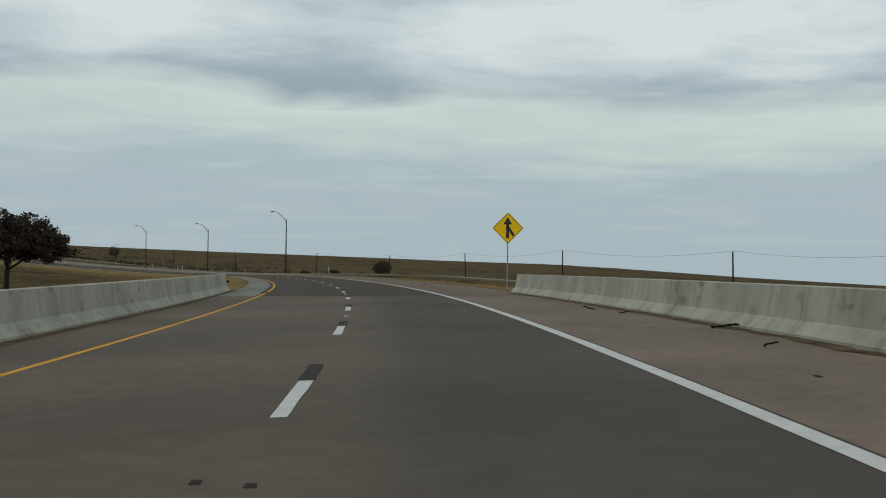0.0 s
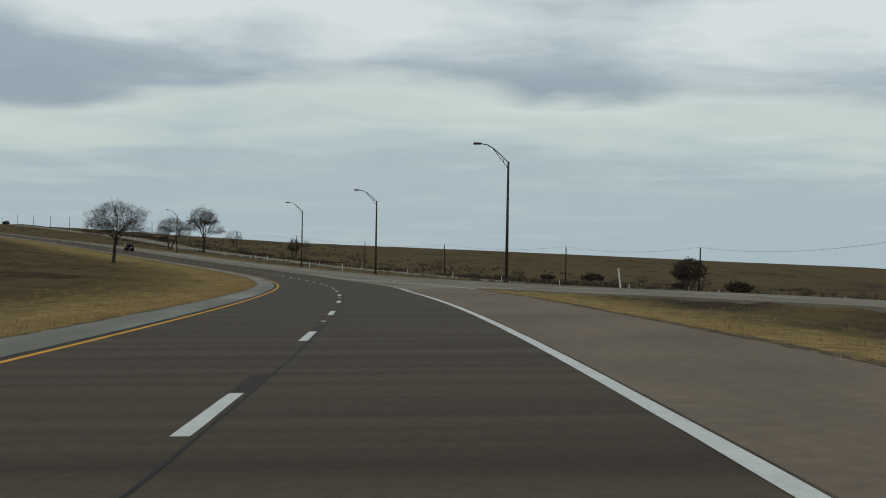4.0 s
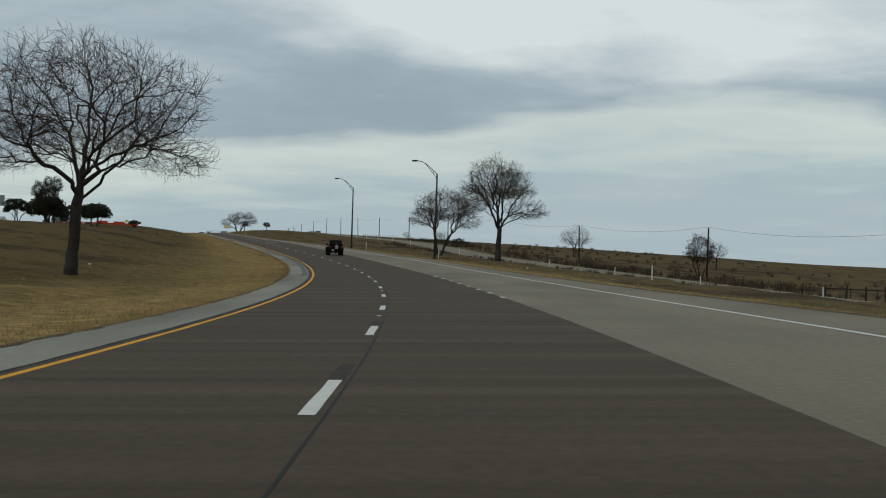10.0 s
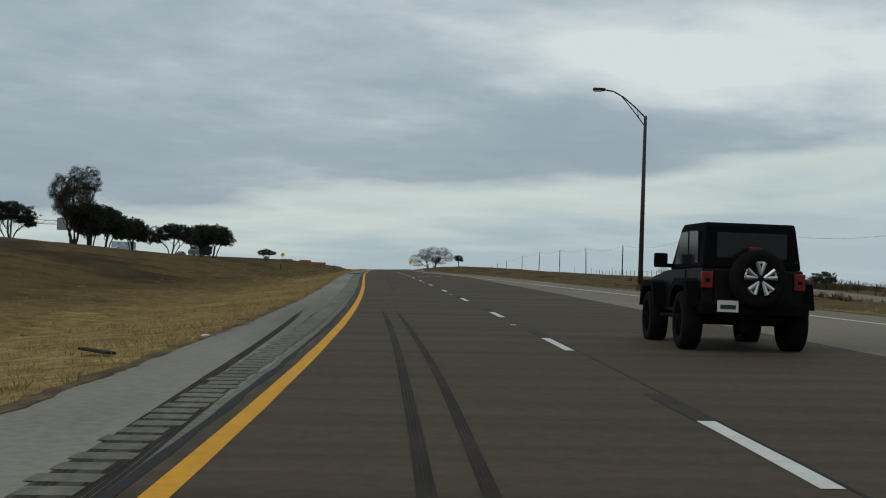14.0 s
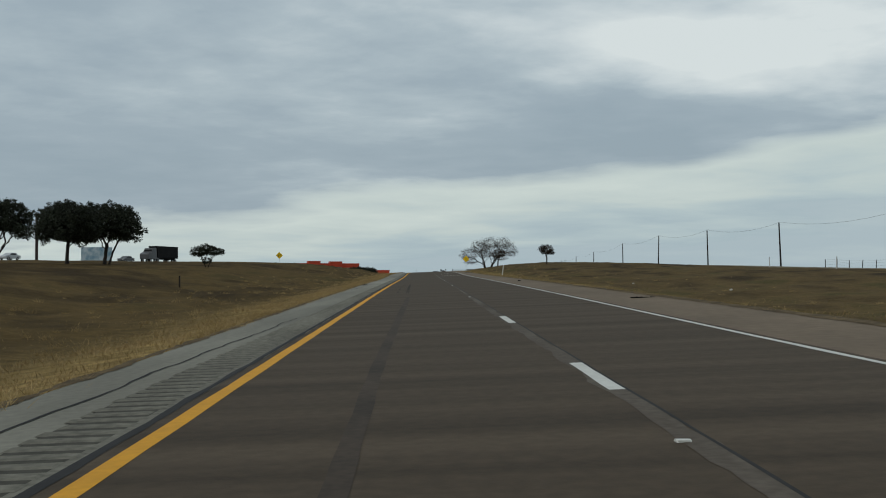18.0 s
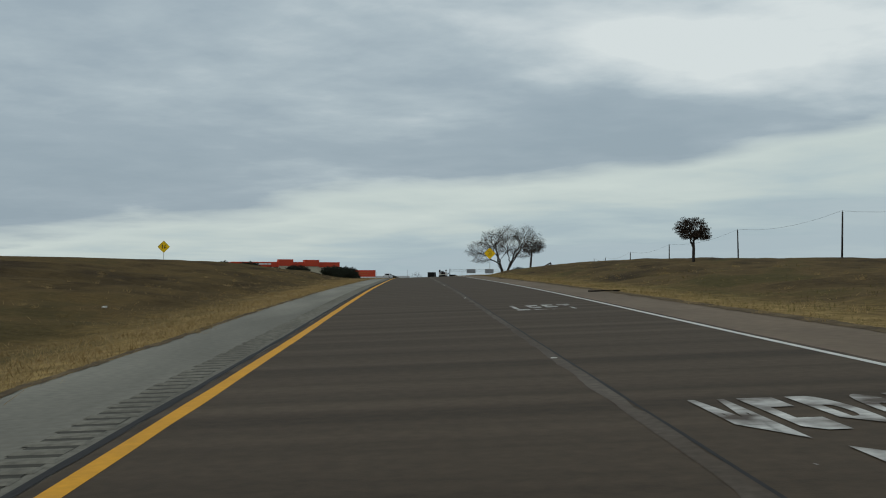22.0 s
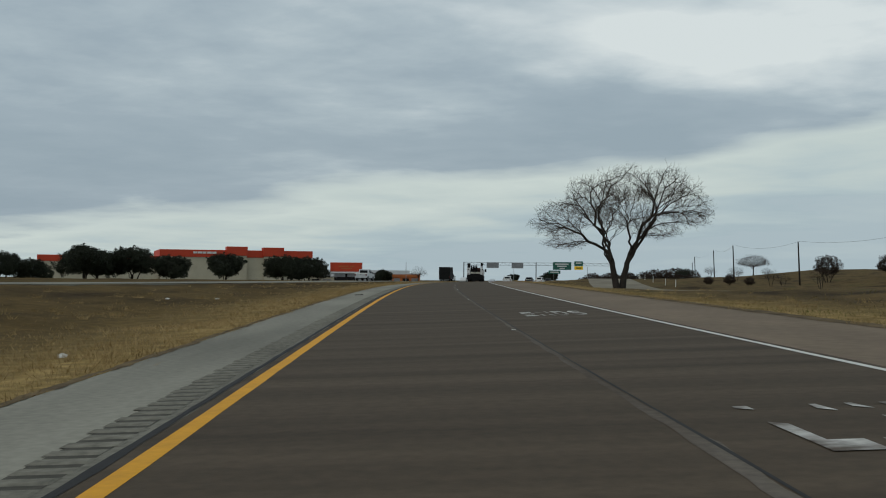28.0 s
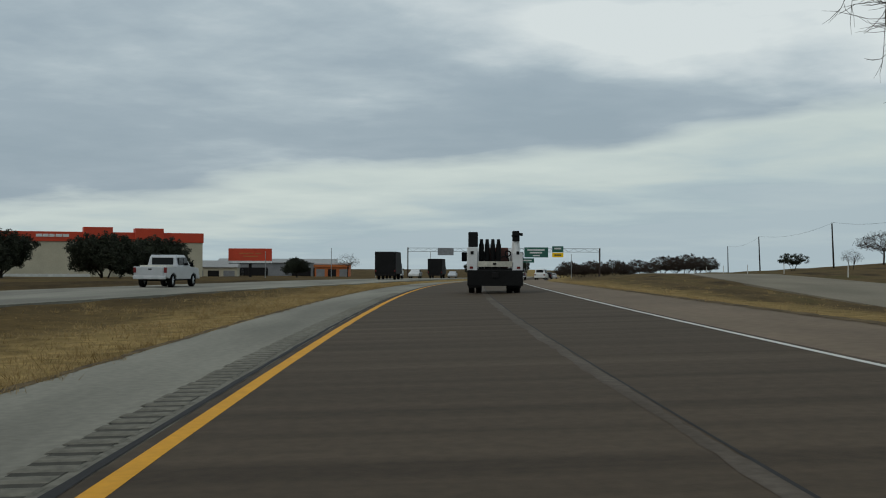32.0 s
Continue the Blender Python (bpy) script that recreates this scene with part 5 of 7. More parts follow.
bare_tree("leafless_bush", "small round leafless tree in the outer field", spot_at(540, 72), 97, 4.8, 4.4, (((0, 0), (0.02, 0), 0.8),), 5, 0.3, 1.0, twigs=7)
bare_tree("dark_bush", "tall dark dense bush beyond the frontage road", spot_at(299.5, 56.5), 91, 5.0, 5.2, thin, 6, 0.22, 1.1, 5, BROWN_LEAF, leaf=0.02, twigs=8)
for s, d, k in ((348, 63, 2.1), (362, 60, 1.6), (288, 58, 2.0), (318, 64, 1.4)):
    bare_tree("brown_bush", "low round dark brown bush in dry grass", spot_at(s, d), int(s), k, k * 2.1, thin, 4, 0.2, 0.8, 14, BROWN_LEAF, leaf=0.035)
bare_tree("leafless_tree", "small leafless tree in the field beyond the frontage road", spot_at(1262, 59.8), 88, 5.4, 9.4, (((0, 0), (0.03, 0), 0.8),), 6, 0.26, 1.0, 4, BROWN_LEAF, leaf=0.008)

OAK = ((0, 0, 0.60, 0.40, 0.42, 0.36), (-0.30, 0.05, 0.46, 0.24, 0.27, 0.26), (0.31, -0.05, 0.50, 0.23, 0.27, 0.27), (0.10, 0.18, 0.74, 0.26, 0.26, 0.25), (-0.16, -0.2, 0.70, 0.20, 0.22, 0.22))
live_oak = bare_tree("live_oak", "dark evergreen live oak on the grassy rise", spot_at(777, -41.2), 41, 8.2, 10.0, (((0, 0), (0.1, 0), 0.8), ((0.5, 0.2), (0.3, 0.1), 0.7)), 6, 0.20, 1.0, 30, LEAF, lobes=OAK, twigs=2, leaf=0.0135, group="live oaks on the rise")
FAN = ((-0.22, 0, 0.62, 0.26, 0.30, 0.27), (0.20, 0.05, 0.66, 0.28, 0.30, 0.31), (0.0, 0.0, 0.80, 0.22, 0.24, 0.19), (0.38, 0, 0.46, 0.13, 0.2, 0.14), (-0.36, 0, 0.44, 0.13, 0.2, 0.12))
fan_oak = bare_tree("live_oak", "dark live oak with fanned limbs and a ragged crown", spot_at(752, -46.8), 47, 7.2, 9.0, (((-0.3, 0), (-0.35, 0), 0.7), ((0.1, 0.1), (0.12, 0.1), 0.8), ((0.5, 0), (0.55, 0), 0.7)), 6, 0.18, 0.95, 20, LEAF, lobes=FAN, twigs=3, leaf=0.014, group="live oaks on the rise")
for s, d, k, turn, oak in ((765, -42.4, 0.92, 80, live_oak), (744, -53.5, 0.95, 220, live_oak), (711, -51.8, 1.0, 20, live_oak), (690, -49.5, 0.95, 300, live_oak), (674, -46.0, 0.95, 100, fan_oak), (658, -53.0, 0.80, 190, fan_oak)):
    copy_thing(oak, spot_at(s, d, k, turn))
bare_tree("half_bare_tree", "tall half-bare tree rising over the live oaks", spot_at(671, -47.6), 52, 12.0, 8.6, (((-0.2, 0), (-0.20, 0), 0.8), ((0.3, 0), (0.22, 0), 0.8), ((0, 0.2), (0, 0.1), 0.7)), 7, 0.14, 0.9, 5, LEAF, twigs=3, leaf=0.010, lobes=((0.0, 0, 0.50, 0.36, 0.4, 0.34), (0.24, 0, 0.78, 0.20, 0.2, 0.22), (-0.26, 0, 0.66, 0.22, 0.2, 0.24), (0.0, 0, 0.86, 0.14, 0.2, 0.14)))
bare_tree("broad_shrub", "broad ragged evergreen shrub on the grassy rise", spot_at(780, -29.0), 61, 3.1, 4.6, (((-0.1, 0), (-0.45, 0), 0.6), ((0.1, 0), (0.45, 0), 0.6)), 6, 0.20, 1.0, 7, LEAF, lobes=((-0.20, 0, 0.62, 0.30, 0.34, 0.26), (0.22, 0, 0.64, 0.28, 0.32, 0.24), (0, 0, 0.78, 0.28, 0.3, 0.20), (0, 0, 0.28, 0.14, 0.2, 0.20)), twigs=3, leaf=0.016)
bare_tree("dark_oak", "dark bushy tree in the dry field beside the barrier", spot_at(104, -25.0), 63, 6.3, 10.0, (((0, 0), (0.05, 0), 0.8),), 5, 0.24, 1.2, 34, BROWN_LEAF, lobes=OAK, leaf=0.016)
bush = bare_tree("evergreen_bush", "rounded dark evergreen bush", spot_at(1238, 41.0), 64, 2.4, 4.4, (((-0.2, 0), (-0.4, 0), 0.5), ((0.2, 0), (0.4, 0), 0.5), ((0, 0), (0, 0.2), 0.5)), 4, 0.18, 0.9, 26, LEAF, leaf=0.02)
for s, d, k in ((975, 17.5, 0.5), (1008, 32, 0.7), (1030, 38, 0.8), (620, 47, 0.8)):
    copy_thing(bush, spot_at(s, d, k, turn=s * 3.0))

# dark leafless brush: in the hollow, the hedge on the far rise and the woods behind the sign bridge
brake = bare_tree("leafless_bush", "dense dark brown leafless bush in the grassy hollow", spot_at(1141, 56.5), 131, 4.6, 4.6, thin, 6, 0.14, 0.9, 12, BROWN_LEAF, twigs=3, leaf=0.014, group="dark bushes in the hollow")
for s, d, k, turn in ((1128, 66, 0.9, 40), (1136, 68, 1.0, 130), (1143, 66.5, 0.85, 250), (1112, 33.5, 0.34, 10), (1100, 34.5, 0.40, 80), (1094, 36, 0.32, 200)):
    copy_thing(brake, spot_at(s, d, k, turn, 0.3))
hedge = bare_tree("hedge_bush", "dark brown leafless hedge bush on the far rise", spot_at(1424, 37), 132, 6.0, 7.6, thin, 5, 0.10, 0.8, 26, BROWN_LEAF, twigs=3, leaf=0.012, group="hedge on the far rise")
for s, d, k in ((1430, 41, 1.0), (1436, 45, 1.1), (1443, 49, 1.0), (1450, 53, 0.95), (1420, 33, 0.75)):
    copy_thing(hedge, spot_at(s, d, k, turn=s * 5.0, sink=0.3))
for k in range(14):
    copy_thing(hedge, spot_at(1490 + 9 * ((k * 5) % 7), 7 + 2.1 * k, 0.75 + 0.12 * ((k * 3) % 4), turn=k * 67, sink=0.5))


def storm_limb(m):
    """A broken branch that lies propped on the bank."""
    t = thing("fallen_branch", "dead broken branch propped up on the grassy bank", "branch", m)
    rng = np.random.default_rng(9)
    seg = [((-2.2, 0, 0.2), (0, 0.1, 1.1), 0.09, 0.12), ((0, 0.1, 1.1), (1.5, 0.2, 1.9), 0.12, 0.14), ((1.5, 0.2, 1.9), (1.7, 0.2, -0.1), 0.13, 0.16), ((-0.6, 0, 0.8), (-1.3, 0.3, -0.1), 0.07, 0.05), ((0.4, 0.1, 1.3), (0.5, -0.3, -0.1), 0.05, 0.05)]
    for _ in range(40):
        p = np.array([rng.uniform(-2.4, 0.4), rng.uniform(-0.4, 0.4), rng.uniform(0, 0.7)])
        seg.append((p, p + rng.normal(0, 0.45, 3) * (1.4, 1, 0.7), 0.025, 0.012))
    v, f = tubes([(np.array(a, float), np.array(b, float), c, d) for a, b, c, d in seg], 5)
    part("dead_wood", mesh_of("dead_wood", v, f, BARK), parent=t)


storm_limb(spot_at(980, 22.5, turn=10))


# ---- blades of grass along the paving ----
def grass(name, label, seed, n, s_lo, s_hi, side, reach, mat, tall):
    rng = np.random.default_rng(seed)
    s = rng.uniform(s_lo, s_hi, n)
    u = np.minimum(rng.exponential(reach * 0.36, n), reach * 2.5)
    clump = np.sin(s * 1.9) + np.sin(s * 0.63 + 1.3) + np.sin(s * 4.1 + u)
    if side < 0:
        d = EDGE_L(s) - 0.02 - u + 0.10 * clump * (u < 0.6)
    else:
        d = EDGE_R(s) + 0.02 + u - 0.10 * clump * (u < 0.6)
    ok = np.ones(n, bool)
    if side > 0:
        ok = ~((s > 60) & (s < 214) & (d > RAMP_L(s) - 0.2) & (d < RAMP_R(s) + 0.2)) & ~((d > FRONT_MID(s) - 3.6) & (d < FRONT_MID(s) + 3.6))
    else:
        ok = ~((d > MAIN_MID(s) - 5.8) & (d < MAIN_MID(s) + 5.8) & (s > 600))
    s, d, clump, u = s[ok], d[ok], clump[ok], u[ok]
    x, y = plan(s, d)
    foot = np.stack([x, y, land_z(s, d) - 0.02], -1)
    h = tall * rng.uniform(0.45, 1.25, len(s)) * (1 + 0.22 * clump) * np.where(u < 0.25, 0.75, 1.0)
    w = rng.uniform(0.004, 0.008, len(s)) * (1 + u * 0.12)
    a = rng.uniform(0, 2 * np.pi, len(s))
    lean = rng.normal(0, 0.75, (len(s), 2)) * h[:, None]
    across = np.stack([np.cos(a) * w, np.sin(a) * w, 0 * w], -1)
    tip = foot + np.stack([lean[:, 0], lean[:, 1], h], -1)
    verts = np.stack([foot - across, foot + across, tip], 1).reshape(-1, 3)
    me = mesh_of(name, verts.tolist(), np.arange(len(verts)).reshape(-1, 3).tolist(), mat)
    tagged(part(name, me), label, "grass", kind="stuff")


grass("verge_grass", "dry yellow grass along the inner shoulder", 1, 420000, -10, 1180, -1, 4.5, BLADE, 0.10)
grass("verge_grass", "short dry grass along the outer shoulder", 2, 80000, 50, 1180, 1, 6, BLADE, 0.09)
grass("bank_grass", "short greenish grass on the outer bank", 3, 60000, 600, 1000, 1, 10, GREEN_BLADE, 0.09)
TUSSOCK = material("straw_tussock", (0.385, 0.275, 0.125), 0.9, other=(0.280, 0.195, 0.085), scale=0.10, amount=1.0, grain=0.8, grain_amount=0.2, island=0.15, shine=0.1)


def tussocks(label, seed, n, s_lo, s_hi, side, reach, tall):
    """Uneven clumps of longer grass, thickest beside the paving."""
    rng = np.random.default_rng(seed)
    s = rng.uniform(s_lo, s_hi, n)
    u = rng.random(n) ** 4.0 * reach
    grown = np.sin(s * 0.31) + np.sin(s * 0.083 + 2) + rng.normal(0, 0.8, n) > -0.4
    s, u = s[grown], u[grown]
    d = EDGE_L(s) + 0.05 - u if side < 0 else EDGE_R(s) - 0.05 + u
    far = (d > MAIN_MID(s) + 5.5) | (s < 600) if side < 0 else (d < FRONT_MID(s) - 4) & ((s > 214) | (d < RAMP_L(s) - 0.5))
    s, d, u = s[far], d[far], u[far]
    x, y = plan(s, d)
    each = 34
    size = rng.uniform(0.5, 1.3, len(s))
    foot = np.repeat(np.stack([x, y, land_z(s, d) - 0.01], -1), each, 0)
    k = np.repeat(size, each)
    foot[:, :2] += rng.normal(0, 0.10, (len(foot), 2)) * k[:, None]
    h = tall * k * rng.uniform(0.5, 1.2, len(foot))
    tip = foot + np.stack([rng.normal(0, 0.75, len(foot)) * h, rng.normal(0, 0.75, len(foot)) * h, h], -1)
    a = rng.uniform(0, np.pi, len(foot))
    across = np.stack([np.cos(a), np.sin(a), 0 * a], -1) * 0.005
    verts = np.stack([foot - across, foot + across, tip], 1).reshape(-1, 3)
    me = mesh_of("tussocks", verts.tolist(), np.arange(len(verts)).reshape(-1, 3).tolist(), TUSSOCK)
    tagged(part("tussocks", me), label, "grass", kind="stuff")


tussocks("uneven tussocks of dry grass beside the inner shoulder", 21, 6500, 66, 1170, -1, 16, 0.20)
tussocks("uneven tussocks of dry grass beside the outer shoulder", 22, 3500, 52, 1170, 1, 12, 0.16)
SCRUB = material("brown_winter_scrub", (0.080, 0.058, 0.040), 0.95, other=(0.050, 0.037, 0.027), scale=0.2, amount=0.9, grain=2, grain_amount=0.3, island=0.35, shine=0.1)


def scrub(label, seed, clumps, s_lo, s_hi, off_lo, off_hi, tall):
    """Low leafless brush: clumps of thin crossing stems."""
    rng = np.random.default_rng(seed)
    s = rng.uniform(s_lo, s_hi, clumps)
    thick = np.sin(s * 0.045 + seed) + np.sin(s * 0.13 + 2) + 0.6 * np.sin(s * 0.37)
    keep = thick > rng.normal(-0.3, 0.7, clumps)
    s = s[keep]
    d = FRONT_MID(s) + rng.uniform(off_lo, off_hi, len(s))
    n = 22
    x, y = plan(s, d)
    foot = np.repeat(np.stack([x, y, land_z(s, d)], -1), n, 0)
    h = np.repeat(tall * rng.uniform(0.4, 1.3, len(s)), n) * rng.uniform(0.5, 1.1, len(foot))
    foot[:, :2] += rng.normal(0, 0.45, (len(foot), 2)) * (h / 1.0)[:, None]
    tip = foot + np.stack([rng.normal(0, 0.45, len(foot)) * h, rng.normal(0, 0.45, len(foot)) * h, h], -1)
    a = rng.uniform(0, np.pi, len(foot))
    w = 0.035
    across = np.stack([np.cos(a) * w, np.sin(a) * w, 0 * a], -1)
    verts = np.stack([foot - across, foot + across, tip + across * 0.5, tip - across * 0.5], 1).reshape(-1, 3)
    me = mesh_of("scrub", verts.tolist(), np.arange(len(verts)).reshape(-1, 4).tolist(), SCRUB)
    tagged(part("scrub", me), label, "brush", kind="stuff")


scrub("low brown brush beyond the frontage road", 4, 1700, 60, 680, 5.5, 13, 0.8)
scrub("thin brown brush before the frontage road", 5, 500, 230, 640, -11, -6, 0.45)
scrub("scattered weeds in the outer field", 6, 900, 60, 700, 14, 60, 0.55)

# a wire fence with wooden posts along the frontage road
field_fence = thing("field_fence", "sagging wire fence with dark wooden posts beyond the frontage road", "fence", kind="structure")
post_mesh = None
for k in range(150):
    s = 96 + 4.6 * k
    ob = part("fence_post", post_mesh or a_rod((0, 0, -0.3), (0, 0, 1.15), 0.055, 0.045, 6), WOOD_POLE, field_fence)
    post_mesh = ob.data
    ob.matrix_world = spot(s, float(FRONT_MID(s)) + 6.2) @ pose(0, 0, 0, (k * 31) % 9 - 4, (k * 17) % 9 - 4, 0)
for z in (0.45, 0.8, 1.08):
    pts = [spot(96 + 4.6 * k, float(FRONT_MID(96 + 4.6 * k)) + 6.2).translation + Vector((0, 0, z)) for k in range(150)]
    v, f = tubes([(np.array(a), np.array(b), 0.006, 0.006) for a, b in zip(pts[:-1], pts[1:])], 3)
    part("fence_wire", mesh_of("fence_wire", v, f, WOOD_POLE), parent=field_fence)
gate = thing("field_gate", "low dark rail gate in the field fence", "gate", spot(452, float(FRONT_MID(452)) + 4.9, 40))
for y in (-3.0, -1.2, 0.6, 2.6):
    part("gate_post", a_rod((0, y, -0.2), (0, y, 1.25), 0.10, 0.09, 8), WOOD_POLE, gate)
part("rail", a_rod((0, -3.0, 0.95), (0, 2.6, 0.95), 0.06, 0.06, 6), WOOD_POLE, gate)

# soil and dead grass on the paving's edges; the dark strip paints overhanging grass's shade
for name, s0, s1, a, b in (("left", 66, 1180, -0.14, 0.02), ("right", 51, 212, -0.03, 0.24)):
    edge = EDGE_L if name == "left" else EDGE_R
    tagged(strip("soil_fringe", s0, s1, lambda s: edge(s) + a, lambda s: edge(s) + b, SOIL_AND_SHADE, 0.003, ds=0.2, wobble=0.11), "ragged fringe of soil and dead grass with painted grass shade at the shoulder edge", "soil", kind="structure")
tagged(strip("soil_fringe", 214, 1180, lambda s: EDGE_R(s) - 0.12, lambda s: EDGE_R(s) + 0.28, SOIL_AND_SHADE, 0.003, ds=0.2, wobble=0.11), "ragged fringe of soil and dead grass with painted grass shade at the shoulder edge", "soil", kind="structure")
tagged(strip("dirt_drift", -20, 50, 6.58, 6.87, SOIL_AND_SHADE, 0.004, ds=0.25, wobble=0.20), "dark grit drifted against the foot of the barrier", "soil", kind="structure")
tagged(strip("dirt_drift", -20, 66, -5.78, -5.5, SOIL_AND_SHADE, 0.004, ds=0.25, wobble=0.14), "dark grit drifted against the foot of the barrier", "soil", kind="structure")

PAPER = material("dirty_white_paper", (0.60, 0.59, 0.55), 0.8, other=(0.40, 0.38, 0.33), scale=4, amount=0.6, grain=20)


def litter(s, d, size, seed, on_road=False):
    rng = random.Random(seed)
    bm = bmesh.new()
    bmesh.ops.create_icosphere(bm, subdivisions=1, radius=size)
    for v in bm.verts:
        v.co *= rng.uniform(0.55, 1.25)
        v.co.z = max(v.co.z * 0.6 + size * 0.3, 0.0)
    t = thing("paper_litter", "crumpled white litter in the dry grass", "litter", spot(s, d, seed * 50, 0.0, on_road))
    part("paper", bm, PAPER, t)


for k, (s, d, size) in enumerate(((842, -8.2, 0.09), (868, -15.5, 0.13), (1000, -12.5, 0.14), (996, -14.2, 0.12), (444, -20.5, 0.16), (800, -14.0, 0.12), (957, -7.6, 0.09), (706, -7.0, 0.08), (508, -5.65, 0.09), (1045, -10.0, 0.11), (1060, -9.0, 0.09), (712, 13.5, 0.13), (690, 15.0, 0.12), (600, 22, 0.15), (470, 19, 0.12), (352, 16.2, 0.1))):
    litter(s, d, size, k)
plank = thing("broken_board", "weathered broken board in the dry grass", "litter", spot(505, -6.7, 35, 0.05))
part("board", a_box(-0.07, 0.07, -0.55, 0.55, 0.0, 0.04, 0.008), WOOD_POLE, plank)

# ---- lettering ----


def letters(text, size=1.0, thick=0.0, bold=0.0):
    """A flat mesh of a word in the built-in font, its base line from the origin along x."""
    cu = bpy.data.curves.new("word", "FONT")
    cu.body, cu.size, cu.extrude, cu.offset, cu.align_x, cu.align_y = text, size, thick, bold, "CENTER", "CENTER"
    ob = bpy.data.objects.new("word", cu)
    scene.collection.objects.link(ob)
    me = bpy.data.meshes.new_from_object(ob.evaluated_get(bpy.context.evaluated_depsgraph_get()))
    bpy.data.objects.remove(ob)
    me.name = "lettering"
    return me


def road_word(text, s0, s1, d0, d1, gone=()):
    """A long painted word on the lane, made of single letters; gone: letter, and the stretch of its height that traffic has worn away."""
    word = thing("lane_word", "worn white painted word on the lane", "road marking", kind="structure")
    each = (d1 - d0) / len(text)
    for k, letter in enumerate(text):
        me = letters(letter, bold=0.028)
        low, high = min(v.co.y for v in me.vertices), max(v.co.y for v in me.vertices)
        for at, a, b in gone:
            if at == k:
                bm = bmesh.new()
                bm.from_mesh(me)
                for cut in (low + (high - low) * a, low + (high - low) * b):
                    bmesh.ops.bisect_plane(bm, geom=bm.verts[:] + bm.edges[:] + bm.faces[:], plane_co=(0, cut, 0), plane_no=(0.25, 1, 0))
                worn = [f for f in bm.faces if a < (f.calc_center_median().y + 0.25 * f.calc_center_median().x - low) / (high - low) < b]
                bmesh.ops.delete(bm, geom=worn, context="FACES")
                bm.to_mesh(me)
                bm.free()
        co = np.array([v.co[:] for v in me.vertices])
        lo, hi = np.array([co[:, 0].min(), low, 0.0]), np.array([co[:, 0].max(), high, 0.0])
        f = (co - lo) / np.maximum(hi - lo, 1e-6)
        d = d0 + each * k + 0.06 + f[:, 0] * (each - 0.10)
        s = s0 + f[:, 1] * (s1 - s0)
        x, y = plan(s, d)
        z = road_z(s, d) + 0.008
        me.vertices.foreach_set("co", np.stack([x, y, z], -1).astype(np.float32).ravel())
        layer = me.uv_layers.new(name="UVMap") if not me.uv_layers else me.uv_layers[0]
        loops = np.array([l.vertex_index for l in me.loops])
        layer.data.foreach_set("uv", np.stack([s, d], 1)[loops].astype(np.float32).ravel())
        me.materials.clear()
        me.materials.append(WORD_PAINT)
        me.update()
        part("letter", me, None, word)


road_word("LANE", 586.4, 588.9, 0.72, 2.75, ((0, 0.55, 0.75), (2, 0.35, 0.6), (3, 0.2, 0.4)))
road_word("ENDS", 607.7, 610.0, 0.80, 2.72, ((1, 0.2, 0.5), (2, 0.05, 0.3), (3, 0.5, 0.65)))
road_word("MERGE", 757.6, 760.8, 0.50, 2.50, ((0, -0.1, 0.42), (1, 0.12, 0.40), (2, -0.1, 0.50), (3, 0.2, 0.5), (4, 0.4, 0.7)))
road_word("LEFT", 779.2, 782.0, 0.72, 2.32, ((1, 0.15, 0.4), (2, 0.0, 0.35), (3, 0.4, 0.6)))
road_word("LANE", 944.7, 947.2, 0.72, 2.60, ((0, 0.52, 0.88), (1, 0.1, 0.85), (2, 0.55, 0.8)))
road_word("ENDS", 967.0, 969.8, 0.76, 2.42, ((0, 0.2, 0.45), (1, 0.3, 0.7), (2, 0.1, 0.3)))

# ---- barriers on the bridge ----


def barrier(name, label, s0, s1, foot, facing, tall):
    """A concrete safety barrier in cast lengths, its sloped face towards the lanes."""
    t = thing(name, label, "barrier", kind="structure")
    prof = [(0.0, 0.0), (0.0, 0.08), (0.19, 0.33), (0.26, 0.98), (0.29, 1.0), (0.43, 1.0), (0.46, 0.97), (0.50, 0.0)]
    cuts = np.arange(s0, s1, 7.6)
    cuts = np.append(cuts[s1 - cuts > 2.0], s1)
    for a, b in zip(cuts[:-1], cuts[1:]):
        ss = np.linspace(a + 0.012, b - 0.012, 6)
        verts = []
        for s in ss:
            j = 0.010 * noise.noise((s * 0.5, facing * 3.0, 0))
            for u, z in prof:
                d = foot + facing * (u + j)
                x, y = plan(s, d)
                verts.append((float(x), float(y), float(road_z(s, foot)) + z * tall - 0.02))
        n = len(prof)
        faces = [(i * n + k, i * n + (k + 1) % n, (i + 1) * n + (k + 1) % n, (i + 1) * n + k) for i in range(5) for k in range(n)]
        faces += [tuple(range(n))[::-1], tuple(range(5 * n, 6 * n))]
        bm = bmesh.new()
        bm.from_mesh(mesh_of("panel", verts, faces))
        part("panel", bm, CONCRETE, t)
    return t


barrier("barrier_right", "stained pale concrete safety barrier at the outer shoulder", -20, 50.5, 6.85, 1, 0.78)
barrier("barrier_left", "stained pale concrete safety barrier at the inner shoulder", -20, 65.0, -5.75, -1, 0.9)
for s, wide in ((23.5, 0.02), (48.0, 0.06)):
    tagged(strip("bridge_joint", s - wide, s + wide, -5.6, 6.7, SEAM, 0.005, ds=0.12, across=14, skew=-0.66, skew_at=s), "dark expansion joint across the bridge deck", "joint", kind="structure")

# ---- street lamps ----


